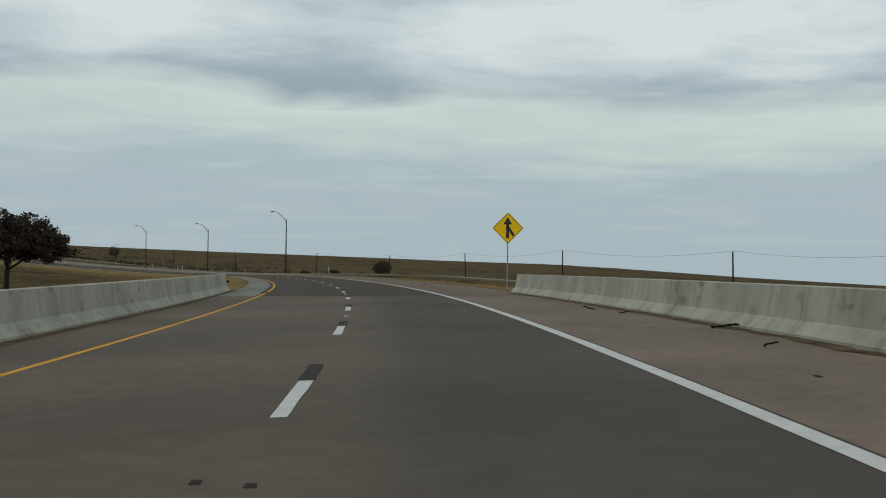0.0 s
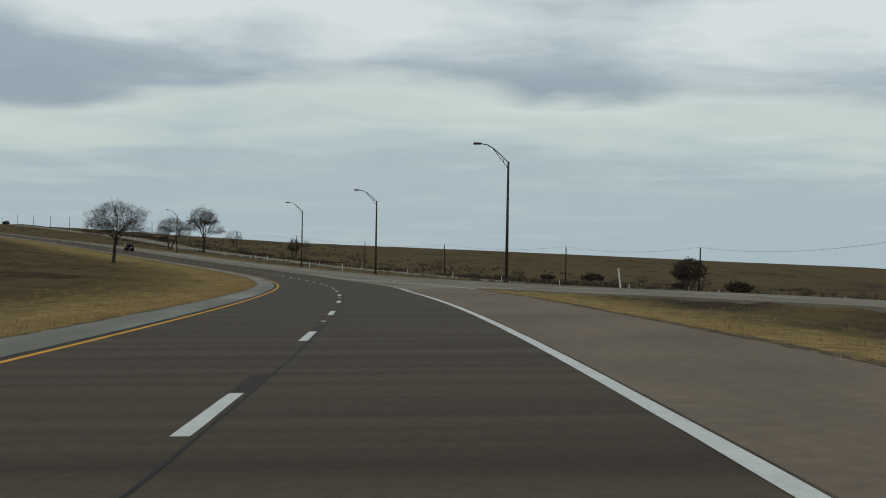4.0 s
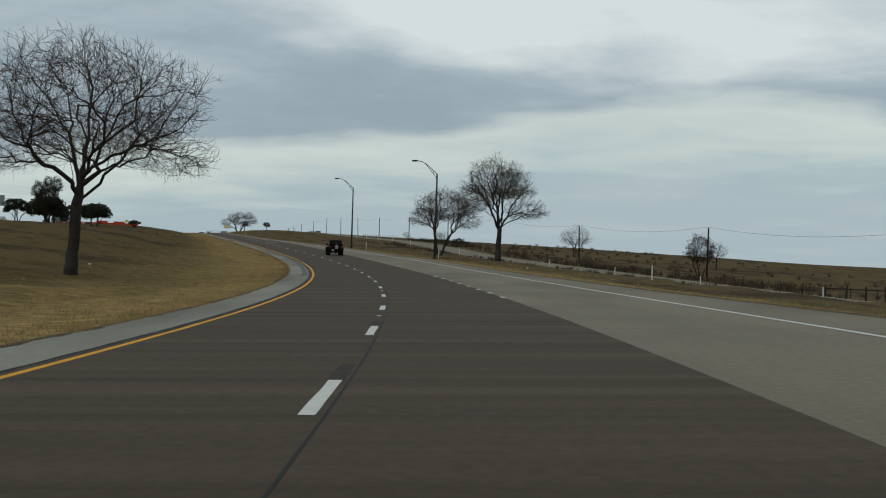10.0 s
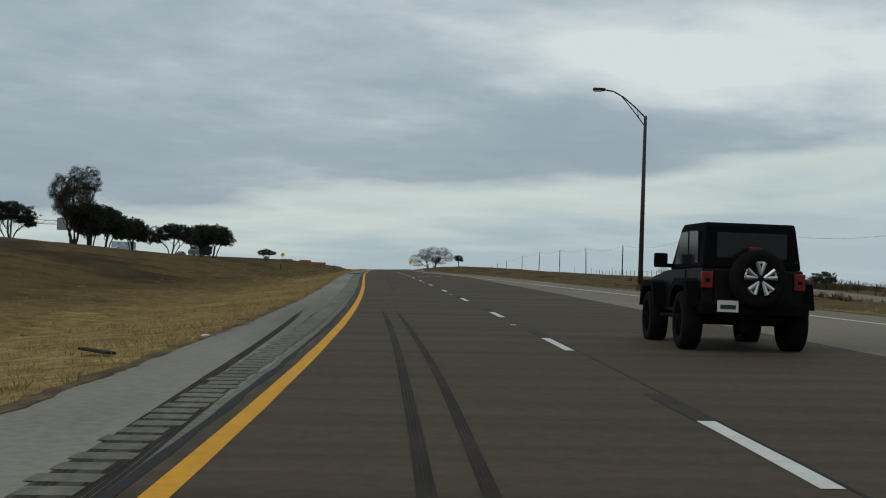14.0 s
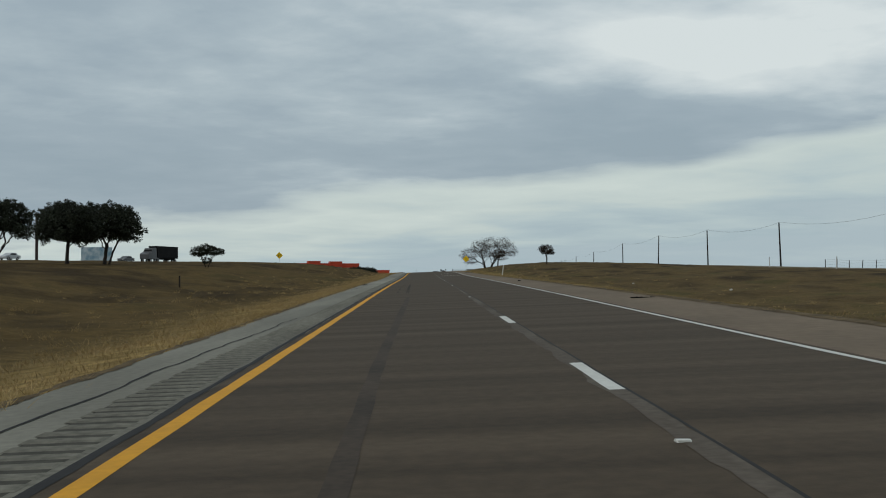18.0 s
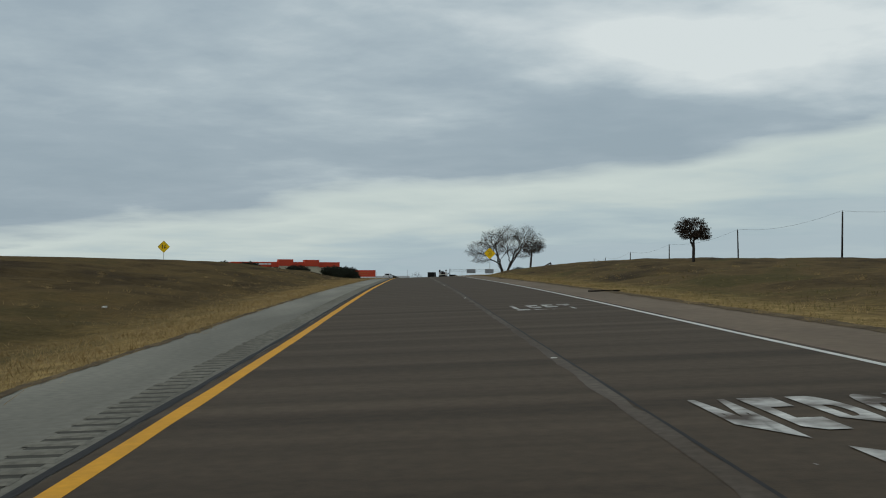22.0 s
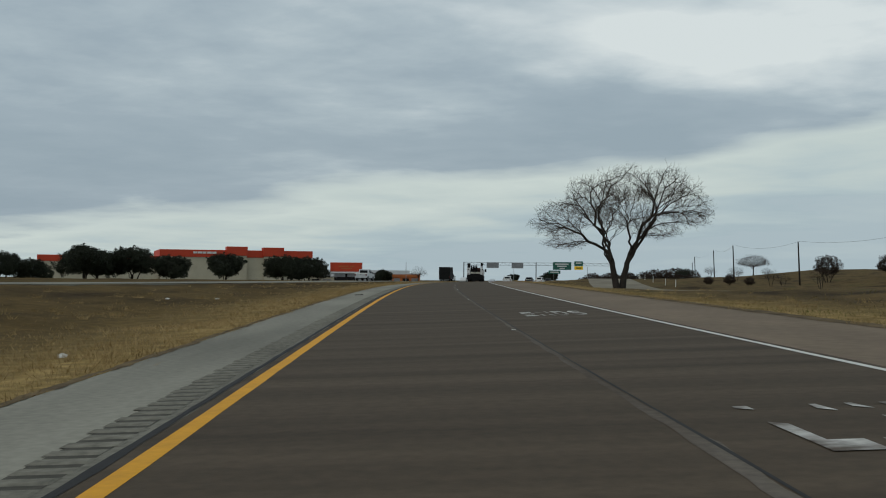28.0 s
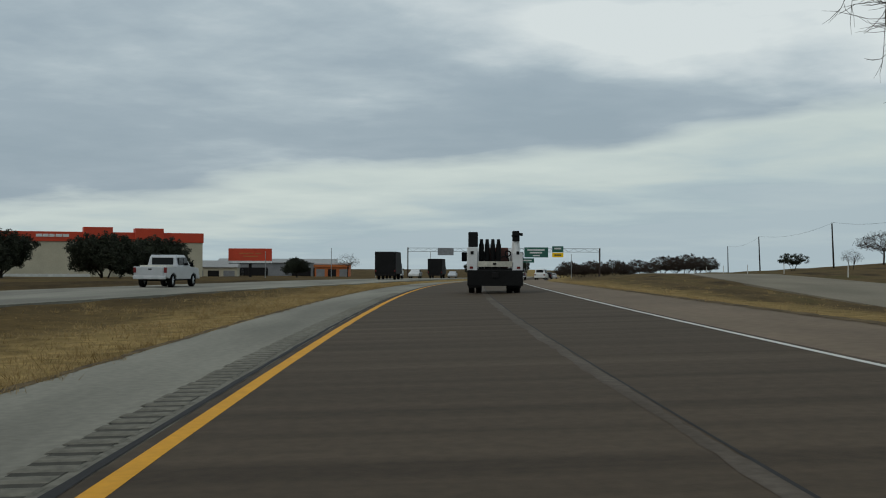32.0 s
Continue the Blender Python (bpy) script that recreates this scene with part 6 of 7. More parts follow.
def street_lamp():
    t = thing("street_lamp", "tall brown steel street lamp with a curved double arm", "street lamp", group="street lamps along the entry lane")
    part("base", a_rod((0, 0, -0.1), (0, 0, 0.45), 0.27, 0.22, 10), RUSTY, t)
    part("pole", a_rod((0, 0, 0.4), (0, 0, 10.6), 0.155, 0.095, 12), RUSTY, t, smooth=True)
    arm = bmesh.new()
    top = [(0, 0, 10.5), (-0.7, 0, 11.15), (-1.4, 0, 11.7), (-2.0, 0, 12.0), (-2.6, 0, 12.08)]
    for a, b in zip(top[:-1], top[1:]):
        rod(arm, a, b, 0.045, 0.042, 8)
    part("upper_arm", arm, RUSTY, t)
    low = bmesh.new()
    pts = [(0, 0, 9.95), (-0.55, 0, 10.65), (-1.15, 0, 11.35), (-1.5, 0, 11.75)]
    for a, b in zip(pts[:-1], pts[1:]):
        rod(low, a, b, 0.032, 0.032, 8)
    rod(low, (-0.42, 0, 10.5), (-0.5, 0, 10.95), 0.02)
    part("lower_arm", low, RUSTY, t)
    head = bmesh.new()
    box(head, -3.25, -2.5, -0.16, 0.16, 12.0, 12.17, 0.06)
    lamp = part("lamp_head", head, RUSTY, t)
    part("lens", a_box(-3.18, -2.72, -0.12, 0.12, 11.955, 12.01, 0.02), WHITE_POST, lamp, "flat glass lens")
    return t


lamp = street_lamp()
lamp.matrix_world = spot(560, 12.9)
for s, d, tall in ((248, 17.0, 1.045), (310, 13.9, 0.985), (375, 14.3, 1.03), (500, 14.65, 1.02)):
    copy_thing(lamp, spot(s, d) @ Matrix.Diagonal((1, 1, tall, 1)))

# ---- utility poles and their wires ----
POLES = [(60, 64), (106, 63), (152, 61.4), (198, 55.3), (252, 58), (305, 60.8), (358, 62), (408, 56.2), (455, 54), (505, 53.5), (555, 53), (605, 52.6), (655, 52.5), (706, 52.3), (758, 52.2), (808, 52.8), (855, 52.8), (905, 53), (955, 53), (1010, 52), (1065, 51), (1128, 49.5), (1188, 47.5), (1248, 48.9), (1308, 47.6), (1375, 49.8)]
upole = thing("utility_pole", "weathered dark wooden utility pole in dry grass", "utility pole", spot(*POLES[0]), "utility poles along the frontage road")
part("shaft", a_rod((0, 0, -0.3), (0, 0, 6.7), 0.14, 0.10, 9), WOOD_POLE, upole, smooth=True)
part("insulator", a_rod((0, 0, 6.7), (0, 0, 6.88), 0.05, 0.035, 8), SIGN_BACK, upole, "small grey insulator on top")
for s, d in POLES[1:]:
    copy_thing(upole, spot(s, d) @ pose(0, 0, 0, (s * 7) % 3 - 1.5, (s * 11) % 4 - 2))
WIRE = material("dark_power_line", (0.03, 0.03, 0.032), 0.6, grain=5)
for a, b in zip(POLES[:-1], POLES[1:]):
    pa, pb = spot(*a).translation + Vector((0, 0, 6.85)), spot(*b).translation + Vector((0, 0, 6.85))
    bm = bmesh.new()
    pts = [pa.lerp(pb, k / 8) - Vector((0, 0, 0.9 * 4 * (k / 8) * (1 - k / 8))) for k in range(9)]
    for p, q in zip(pts[:-1], pts[1:]):
        rod(bm, p, q, 0.014, 0.014, 4)
    tagged(part("power_line", bm, WIRE), "thin dark overhead wire between two poles", "wire", "wires of the pole line")

# ---- white delineator posts ----
post = thing("delineator_post", "thin white plastic delineator post in the verge", "delineator post", spot(331.7, 12.9), "delineator posts")
part("blade", a_box(-0.05, 0.05, -0.012, 0.012, -0.1, 1.25, 0.008), WHITE_POST, post)
part("reflector", a_box(-0.038, 0.038, -0.018, -0.011, 1.02, 1.18), SIGN_WHITE, post, "white reflector strip")
for s, d, lean in ((213.3, 17.6, -8), (369, 14.6, 0), (447, 24.5, 0), (511, 17.4, 2), (770, 7.9, 8), (560, 15.5, 0)):
    copy_thing(post, spot(s, d) @ pose(0, 0, 0, 0, lean, 0))
for k in range(22):
    s = 236 + 25.4 * k
    copy_thing(post, spot(s, float(FRONT_MID(s)) - 4.3) @ pose(0, 0, 0, 0, (k * 37) % 7 - 3, 0))
for k in range(9):
    s = 1085 + 24 * k
    copy_thing(post, spot(s, float(FRONT_MID(s)) + 6.6) @ Matrix.Scale(0.8, 4))


# ---- warning signs ----
def diamond(name, label, m, side, foot, post_mat, marks):
    """A square warning sign on its corner; foot: height of its lower corner."""
    t = thing(name, label, "traffic sign", m)
    half = side / math.sqrt(2)
    mid = foot + half
    part("post", a_box(-0.03, 0.03, 0.012, 0.055, -0.3, mid + half * 0.7, 0.006), post_mat, t)
    bm = bmesh.new()
    box(bm, -side / 2, side / 2, -0.006, 0.004, -side / 2, side / 2, 0.0)
    bmesh.ops.bevel(bm, geom=[e for e in bm.edges if abs(e.verts[0].co.y - e.verts[1].co.y) > 0.005], offset=0.06, segments=4, affect="EDGES")
    bmesh.ops.rotate(bm, verts=bm.verts, cent=(0, 0, 0), matrix=Matrix.Rotation(radians(45), 3, "Y"))
    bmesh.ops.translate(bm, verts=bm.verts, vec=(0, 0, mid))
    plate = part("plate", bm, SIGN_YELLOW, t)
    rim = bmesh.new()
    q = half * 0.945
    ring = [(0, -q), (q, 0), (0, q), (-q, 0)]
    for (a, b), (c, d) in zip(ring, ring[1:] + ring[:1]):
        rod(rim, (a, -0.009, mid + b), (c, -0.009, mid + d), 0.011, 0.011, 4)
    part("border", rim, SIGN_BLACK, plate, "thin black border")
    for mk in marks:
        me = mk(mid)
        me.materials.clear()
        me.materials.append(SIGN_BLACK)
        part("symbol" if len(marks) == 1 else "lettering", me, None, plate)
    return t


def flat_shape(polys, mid, k):
    verts, faces = [], []
    for p in polys:
        faces.append(tuple(range(len(verts), len(verts) + len(p))))
        verts += [(x * k, -0.011, mid + z * k) for x, z in p]
    return mesh_of("symbol", verts, faces)


def sign_word(text, dz, size, squeeze):
    def make(mid):
        me = letters(text, size)
        for v in me.vertices:
            v.co = Vector((v.co.x * squeeze, -0.011, mid + dz + v.co.y))
        return me
    return make


MERGE = [[(-0.10, -0.55), (0.06, -0.55), (0.06, 0.22), (-0.10, 0.22)], [(-0.26, 0.20), (0.22, 0.20), (-0.02, 0.58)], [(0.06, -0.14), (0.26, -0.46), (0.36, -0.36), (0.06, 0.10)]]
diamond("merge_sign", "yellow diamond merge sign with a black arrow on a steel post", spot(64.5, 8.92, -2), 1.20, 2.42, GALV, [lambda mid: flat_shape(MERGE, mid, 1.0)])
diamond("lane_ends_sign", "yellow diamond sign with three lines of black words", spot(926, 9.3), 1.22, 2.2, GALV, [sign_word("RIGHT", 0.27, 0.27, 0.9), sign_word("LANE", 0.0, 0.27, 0.9), sign_word("ENDS", -0.27, 0.27, 0.9)])
TWO_WAY = [[(-0.24, -0.3), (-0.12, -0.3), (-0.12, 0.1), (-0.24, 0.1)], [(-0.34, 0.08), (-0.02, 0.08), (-0.18, 0.36)], [(0.12, -0.08), (0.24, -0.08), (0.24, 0.3), (0.12, 0.3)], [(0.02, -0.06), (0.18, -0.36), (0.34, -0.06)]]
diamond("traffic_sign", "yellow diamond sign with two black arrows on the rise", spot(919, -36.0, 4), 1.2, 1.3, GALV, [lambda mid: flat_shape(TWO_WAY, mid, 0.9)])
t = thing("marker_stake", "short dark wooden stake in dry grass", "stake", spot(722, -21.0))
part("stake", a_box(-0.06, 0.06, -0.06, 0.06, -0.1, 0.9, 0.01), WOOD_POLE, t)

# ---- overhead sign bridges ----


def truss(bm, x0, x1, z0, z1, y0, y1, bays, r=0.06):
    for y in (y0, y1):
        for z in (z0, z1):
            rod(bm, (x0, y, z), (x1, y, z), r, r, 6)
        for k in range(bays):
            a, b = x0 + (x1 - x0) * k / bays, x0 + (x1 - x0) * (k + 1) / bays
            za, zb = (z0, z1) if k % 2 else (z1, z0)
            rod(bm, (a, y, za), (b, y, zb), r * 0.6, r * 0.6, 5)
    for k in range(bays + 1):
        a = x0 + (x1 - x0) * k / bays
        for z in (z0, z1):
            rod(bm, (a, y0, z), (a, y1, z), r * 0.5, r * 0.5, 4)


def gantry(m, width, height, label, panels, legs):
    t = thing("sign_gantry", label, "sign gantry", m)
    for x in legs:
        for y in (-0.6, 0.6):
            part("post", a_rod((x, y, -1.2), (x, y, height + 0.1), 0.2, 0.17, 10), RUSTY, t)
    bm = bmesh.new()
    truss(bm, legs[0], legs[-1], height - 1.2, height - 0.05, -0.6, 0.6, int(width / 1.7))
    part("truss", bm, SIGN_BACK, t)
    for x0, x1, z0, z1, mat, bars in panels:
        p = part("sign_panel", a_box(x0, x1, -0.85, -0.72, z0, z1, 0.03), mat, t)
        for bx0, bx1, bz0, bz1, bmat in bars:
            part("plain_bar", a_box(bx0, bx1, -0.868, -0.848, bz0, bz1), bmat, p)
    return t


bar = lambda x0, x1, z0, z1: (x0, x1, z0, z1, SIGN_WHITE)
gantry(pose(-753.0, 1220.5, -0.3, 0, 0, 35), 63, 9.9, "brown steel sign bridge with green guide signs over the highway", [
    (38.2, 46.0, 6.9, 10.2, SIGN_GREEN, [bar(39.2, 44.8, 9.1, 9.6), bar(40.0, 44.0, 8.2, 8.7), bar(41.0, 43.2, 7.3, 7.7)]),
    (47.3, 51.0, 8.6, 10.6, SIGN_GREEN, [bar(48.0, 50.3, 9.6, 10.1)]), (47.3, 51.0, 7.0, 8.5, SIGN_YELLOW, [(48.0, 50.3, 7.5, 7.9, SIGN_BLACK)]),
    (36.3, 41.4, 5.2, 6.6, SIGN_GREEN, [bar(37.0, 40.6, 5.7, 6.1)]), (9.8, 15.0, 7.5, 9.8, SIGN_BACK, []), (20.5, 25.5, 7.4, 9.8, SIGN_BACK, [])], (0.0, 31.0, 63.0))
gantry(spot(862, -113.5, 8, 0.2), 36, 8.8, "distant steel sign bridge with grey sign backs behind the rise", [(13.4, 18.9, 5.9, 9.6, SIGN_BACK, []), (27.5, 31.8, 5.7, 10.0, SIGN_BACK, [])], (0.0, 36.0))


# ---- vehicles ----


def paint(name, colour, rough=0.4, metal=0.0, coat=0.25):
    return material(name, colour, rough, metal, other=tuple(0.8 * c + 0.01 for c in colour), scale=1.5, amount=0.5, grain=25, grain_amount=0.06, coat=coat)


BLACK_PAINT = material("black_car_paint", (0.004, 0.004, 0.005), 0.45, other=(0.008, 0.008, 0.008), scale=1.5, amount=0.5, grain=25, grain_amount=0.1, shine=0.10)
BLACK_PLASTIC = material("black_trim_plastic", (0.004, 0.004, 0.0045), 0.85, grain=30, shine=0.06)
TYRE = material("tyre_rubber", (0.006, 0.006, 0.006), 0.95, other=(0.011, 0.010, 0.009), scale=3, amount=0.6, grain=30, bump=0.4, bump_scale=40, shine=0.08)
ALLOY = material("light_alloy", (0.55, 0.56, 0.57), 0.35, 0.8, grain=20, grain_amount=0.06)
DARK_METAL = material("dark_chassis_metal", (0.012, 0.011, 0.011), 0.8, 0.1, grain=20, shine=0.2)
TAIL_RED = material("red_tail_lens", (0.15, 0.006, 0.006), 0.35, grain=20, grain_amount=0.05, shine=0.3)
WHITE_PAINT = paint("white_truck_paint", (0.62, 0.63, 0.62), 0.45)
SILVER_PAINT = paint("silver_car_paint", (0.46, 0.47, 0.48), 0.35, 0.4)
GREY_PAINT = paint("dark_grey_paint", (0.045, 0.046, 0.05), 0.4)
DULL_BLACK = material("dull_black_box", (0.006, 0.006, 0.006), 0.75, other=(0.013, 0.013, 0.013), scale=0.8, amount=0.6, grain=8, shine=0.15)
RUST_RED = material("rusty_red_equipment", (0.11, 0.032, 0.022), 0.7, other=(0.05, 0.02, 0.016), scale=2, amount=0.8, grain=15)
PLATE = material("white_plate", (0.6, 0.6, 0.58), 0.5, grain=20, grain_amount=0.05)
CREAM = material("cream_panel", (0.50, 0.48, 0.40), 0.6, grain=10)


def glass(name, tint):
    m = bpy.data.materials.new(name)
    m.use_nodes = True
    p = m.node_tree.nodes["Principled BSDF"]
    p.inputs["Base Color"].default_value = (*tint, 1)
    p.inputs["Roughness"].default_value = 0.12
    p.inputs["Specular IOR Level"].default_value = 0.2
    return m


DARK_GLASS = glass("dark_tinted_glass", (0.010, 0.011, 0.012))
LIT_LENS = material("pale_headlamp_lens", (0.7, 0.7, 0.66), 0.15, grain=10, grain_amount=0.03, coat=0.5)


def wheel(parent, x, y, r, w, rim_mat, spokes=5):
    """A wheel across x: tyre with a rounded shoulder, rim and spokes."""
    bm = bmesh.new()
    n = 28
    prof = [(-w / 2, r * 0.62), (-w / 2, r * 0.90), (-w * 0.40, r * 0.985), (-w * 0.15, r), (w * 0.15, r), (w * 0.40, r * 0.985), (w / 2, r * 0.90), (w / 2, r * 0.62)]
    rings = [[bm.verts.new((x + px, y + pr * math.cos(2 * math.pi * k / n), r + pr * math.sin(2 * math.pi * k / n))) for k in range(n)] for px, pr in prof]
    for a, b in zip(rings, rings[1:] + rings[:1]):
        for k in range(n):
            bm.faces.new((a[k], a[(k + 1) % n], b[(k + 1) % n], b[k]))
    wh = part("wheel", bm, TYRE, parent, smooth=True)
    rim = bmesh.new()
    out = math.copysign(1, x) if x else -1
    face = x + out * w * 0.36
    rod(rim, (x - out * w * 0.3, y, r), (x + out * w * 0.05, y, r), r * 0.61, r * 0.61, 20)
    rod(rim, (x, y, r), (face + out * 0.02, y, r), r * 0.13, r * 0.11, 12)
    for k in range(spokes):
        a = 2 * math.pi * k / spokes + 0.3
        rod(rim, (face - out * 0.01, y + 0.08 * r * math.cos(a), r + 0.08 * r * math.sin(a)), (face, y + 0.58 * r * math.cos(a), r + 0.58 * r * math.sin(a)), r * 0.10, r * 0.075, 6)
    part("rim", rim, rim_mat, wh)
    return wh


def panel(parent, name, x0, x1, y0, y1, z0, z1, mat, bevel=0.01, label=""):
    return part(name, a_box(x0, x1, y0, y1, z0, z1, bevel), mat, parent, label)


def jeep(m):
    """A boxy two-door off-road car with a spare wheel; it drives towards +y, and its tail is at y = 0."""
    t = thing("off_road_car", "black two-door off-road car with a spare wheel on its tailgate", "car", m)
    for x in (-0.80, 0.80):
        for y in (0.72, 3.18):
            wheel(t, x, y, 0.42, 0.30, BLACK_PLASTIC, 5)
    body = part("body", a_prism([(0.05, 0.55), (0.05, 1.13), (0.10, 1.17), (2.35, 1.17), (2.50, 1.16), (3.72, 1.08), (3.80, 1.0), (3.80, 0.62), (3.6, 0.55), (1.3, 0.52), (1.1, 0.75), (0.4, 0.75), (0.3, 0.55)], -0.76, 0.76, bevel=0.025), BLACK_PAINT, t)
    part("hard_top", a_prism([(0.10, 1.17), (0.20, 1.78), (0.26, 1.82), (1.70, 1.85), (1.86, 1.80), (2.34, 1.17)], -0.74, 0.74, 0.07, 1.4, 0.03), BLACK_PLASTIC, t, "matt black hard top")
    panel(t, "rear_window", -0.53, 0.53, 0.125, 0.17, 1.24, 1.68, DARK_GLASS, 0.02)
    for x in (-1, 1):
        part("side_window", a_prism([(0.42, 1.24), (0.46, 1.70), (1.02, 1.72), (1.02, 1.24)], min(x * 0.675, x * 0.735), max(x * 0.675, x * 0.735)), DARK_GLASS, t)
        part("door_window", a_prism([(1.12, 1.24), (1.12, 1.72), (1.62, 1.72), (2.05, 1.24)], min(x * 0.675, x * 0.735), max(x * 0.675, x * 0.735)), DARK_GLASS, t)
        part("door", a_prism([(1.08, 0.62), (1.08, 1.15), (2.12, 1.15), (2.12, 0.62)], min(x * 0.752, x * 0.775), max(x * 0.752, x * 0.775), bevel=0.006), BLACK_PAINT, t)
        for name, yc in (("rear_fender", 0.72), ("front_fender", 3.18)):
            arch = [(yc - 0.62, 0.62), (yc - 0.50, 0.98), (yc - 0.30, 1.02), (yc + 0.32, 1.02), (yc + 0.54, 0.92), (yc + 0.66, 0.60), (yc + 0.58, 0.60), (yc + 0.46, 0.84), (yc + 0.26, 0.93), (yc - 0.26, 0.93), (yc - 0.42, 0.88), (yc - 0.54, 0.62)]
            part(name, a_prism(arch, min(x * 0.74, x * 0.96), max(x * 0.74, x * 0.96), bevel=0.012), BLACK_PLASTIC, t)
        lamp = panel(t, "tail_lamp", min(x * 0.60, x * 0.77), max(x * 0.60, x * 0.77), -0.03, 0.08, 0.88, 1.12, TAIL_RED, 0.02)
        panel(lamp, "reversing_lens", min(x * 0.65, x * 0.72), max(x * 0.65, x * 0.72), -0.036, -0.02, 0.97, 1.02, BLACK_PLASTIC, 0.004)
        mir = panel(t, "door_mirror", min(x * 0.85, x * 1.06), max(x * 0.85, x * 1.06), 2.02, 2.16, 1.20, 1.42, BLACK_PLASTIC, 0.03)
        panel(mir, "mirror_arm", min(x * 0.74, x * 0.87), max(x * 0.74, x * 0.87), 2.06, 2.12, 1.20, 1.26, BLACK_PLASTIC, 0.01)
        panel(t, "side_step", min(x * 0.70, x * 0.86), max(x * 0.70, x * 0.86), 1.38, 2.5, 0.44, 0.50, BLACK_PLASTIC, 0.02)
        part("front_lamp", a_rod((x * 0.48, 3.78, 0.9), (x * 0.48, 3.83, 0.9), 0.09, 0.09, 16), LIT_LENS, t)
    panel(t, "rear_bumper", -0.80, 0.80, -0.16, 0.14, 0.52, 0.70, BLACK_PLASTIC, 0.04)
    panel(t, "front_bumper", -0.82, 0.82, 3.78, 4.0, 0.50, 0.72, BLACK_PLASTIC, 0.04)
    panel(t, "tailgate", -0.58, 0.58, -0.01, 0.05, 0.68, 1.14, BLACK_PAINT, 0.015)
    panel(t, "high_brake_lamp", -0.10, 0.10, -0.10, -0.05, 1.42, 1.47, TAIL_RED, 0.01)
    pl = panel(t, "number_plate", -0.57, -0.26, -0.185, -0.165, 0.56, 0.72, PLATE, 0.004, "white plate with a plain dark bar")
    panel(pl, "plain_bar", -0.53, -0.30, -0.190, -0.184, 0.60, 0.66, SIGN_BLACK, 0)
    bm = bmesh.new()
    n, r = 28, 0.41
    prof = [(-0.30, r * 0.55), (-0.31, r * 0.86), (-0.27, r * 0.97), (-0.2, r), (-0.08, r), (-0.02, r * 0.9), (-0.02, r * 0.5)]
    rings = [[bm.verts.new((0.02 + pr * math.cos(2 * math.pi * k / n), py, 1.03 + pr * math.sin(2 * math.pi * k / n))) for k in range(n)] for py, pr in prof]
    for a, b in zip(rings, rings[1:] + rings[:1]):
        for k in range(n):
            bm.faces.new((a[k], a[(k + 1) % n], b[(k + 1) % n], b[k]))
    spare = part("spare_wheel", bm, TYRE, t, smooth=True)
    rim = bmesh.new()
    for k in range(5):
        a = 2 * math.pi * k / 5 + 0.32
        for da in (-0.24, 0.24):
            rod(rim, (0.02 + 0.05 * math.cos(a), -0.31, 1.03 + 0.05 * math.sin(a)), (0.02 + 0.235 * math.cos(a + da), -0.325, 1.03 + 0.235 * math.sin(a + da)), 0.020, 0.036, 6)
        rod(rim, (0.02 + 0.23 * math.cos(a - 0.24), -0.30, 1.03 + 0.23 * math.sin(a - 0.24)), (0.02 + 0.23 * math.cos(a + 0.24), -0.30, 1.03 + 0.23 * math.sin(a + 0.24)), 0.018, 0.018, 6)
    part("spare_rim", rim, ALLOY, spare, "bare alloy spokes")
    part("hub_plate", a_rod((0.02, -0.05, 1.03), (0.02, -0.22, 1.03), 0.24, 0.24, 20), DARK_METAL, spare)
    axle = bmesh.new()
    rod(axle, (-0.7, 0.72, 0.42), (0.7, 0.72, 0.42), 0.05)
    rod(axle, (0.05, 0.62, 0.40), (0.05, 0.84, 0.40), 0.13)
    part("rear_axle", axle, DARK_METAL, t)
    panel(t, "chassis", -0.5, 0.5, 0.1, 3.7, 0.46, 0.60, DARK_METAL, 0.02)
    return t


jeep(spot(506, 2.89, on_road=True) @ Matrix.Diagonal((1.03, 1.0, 1.09, 1.0)))


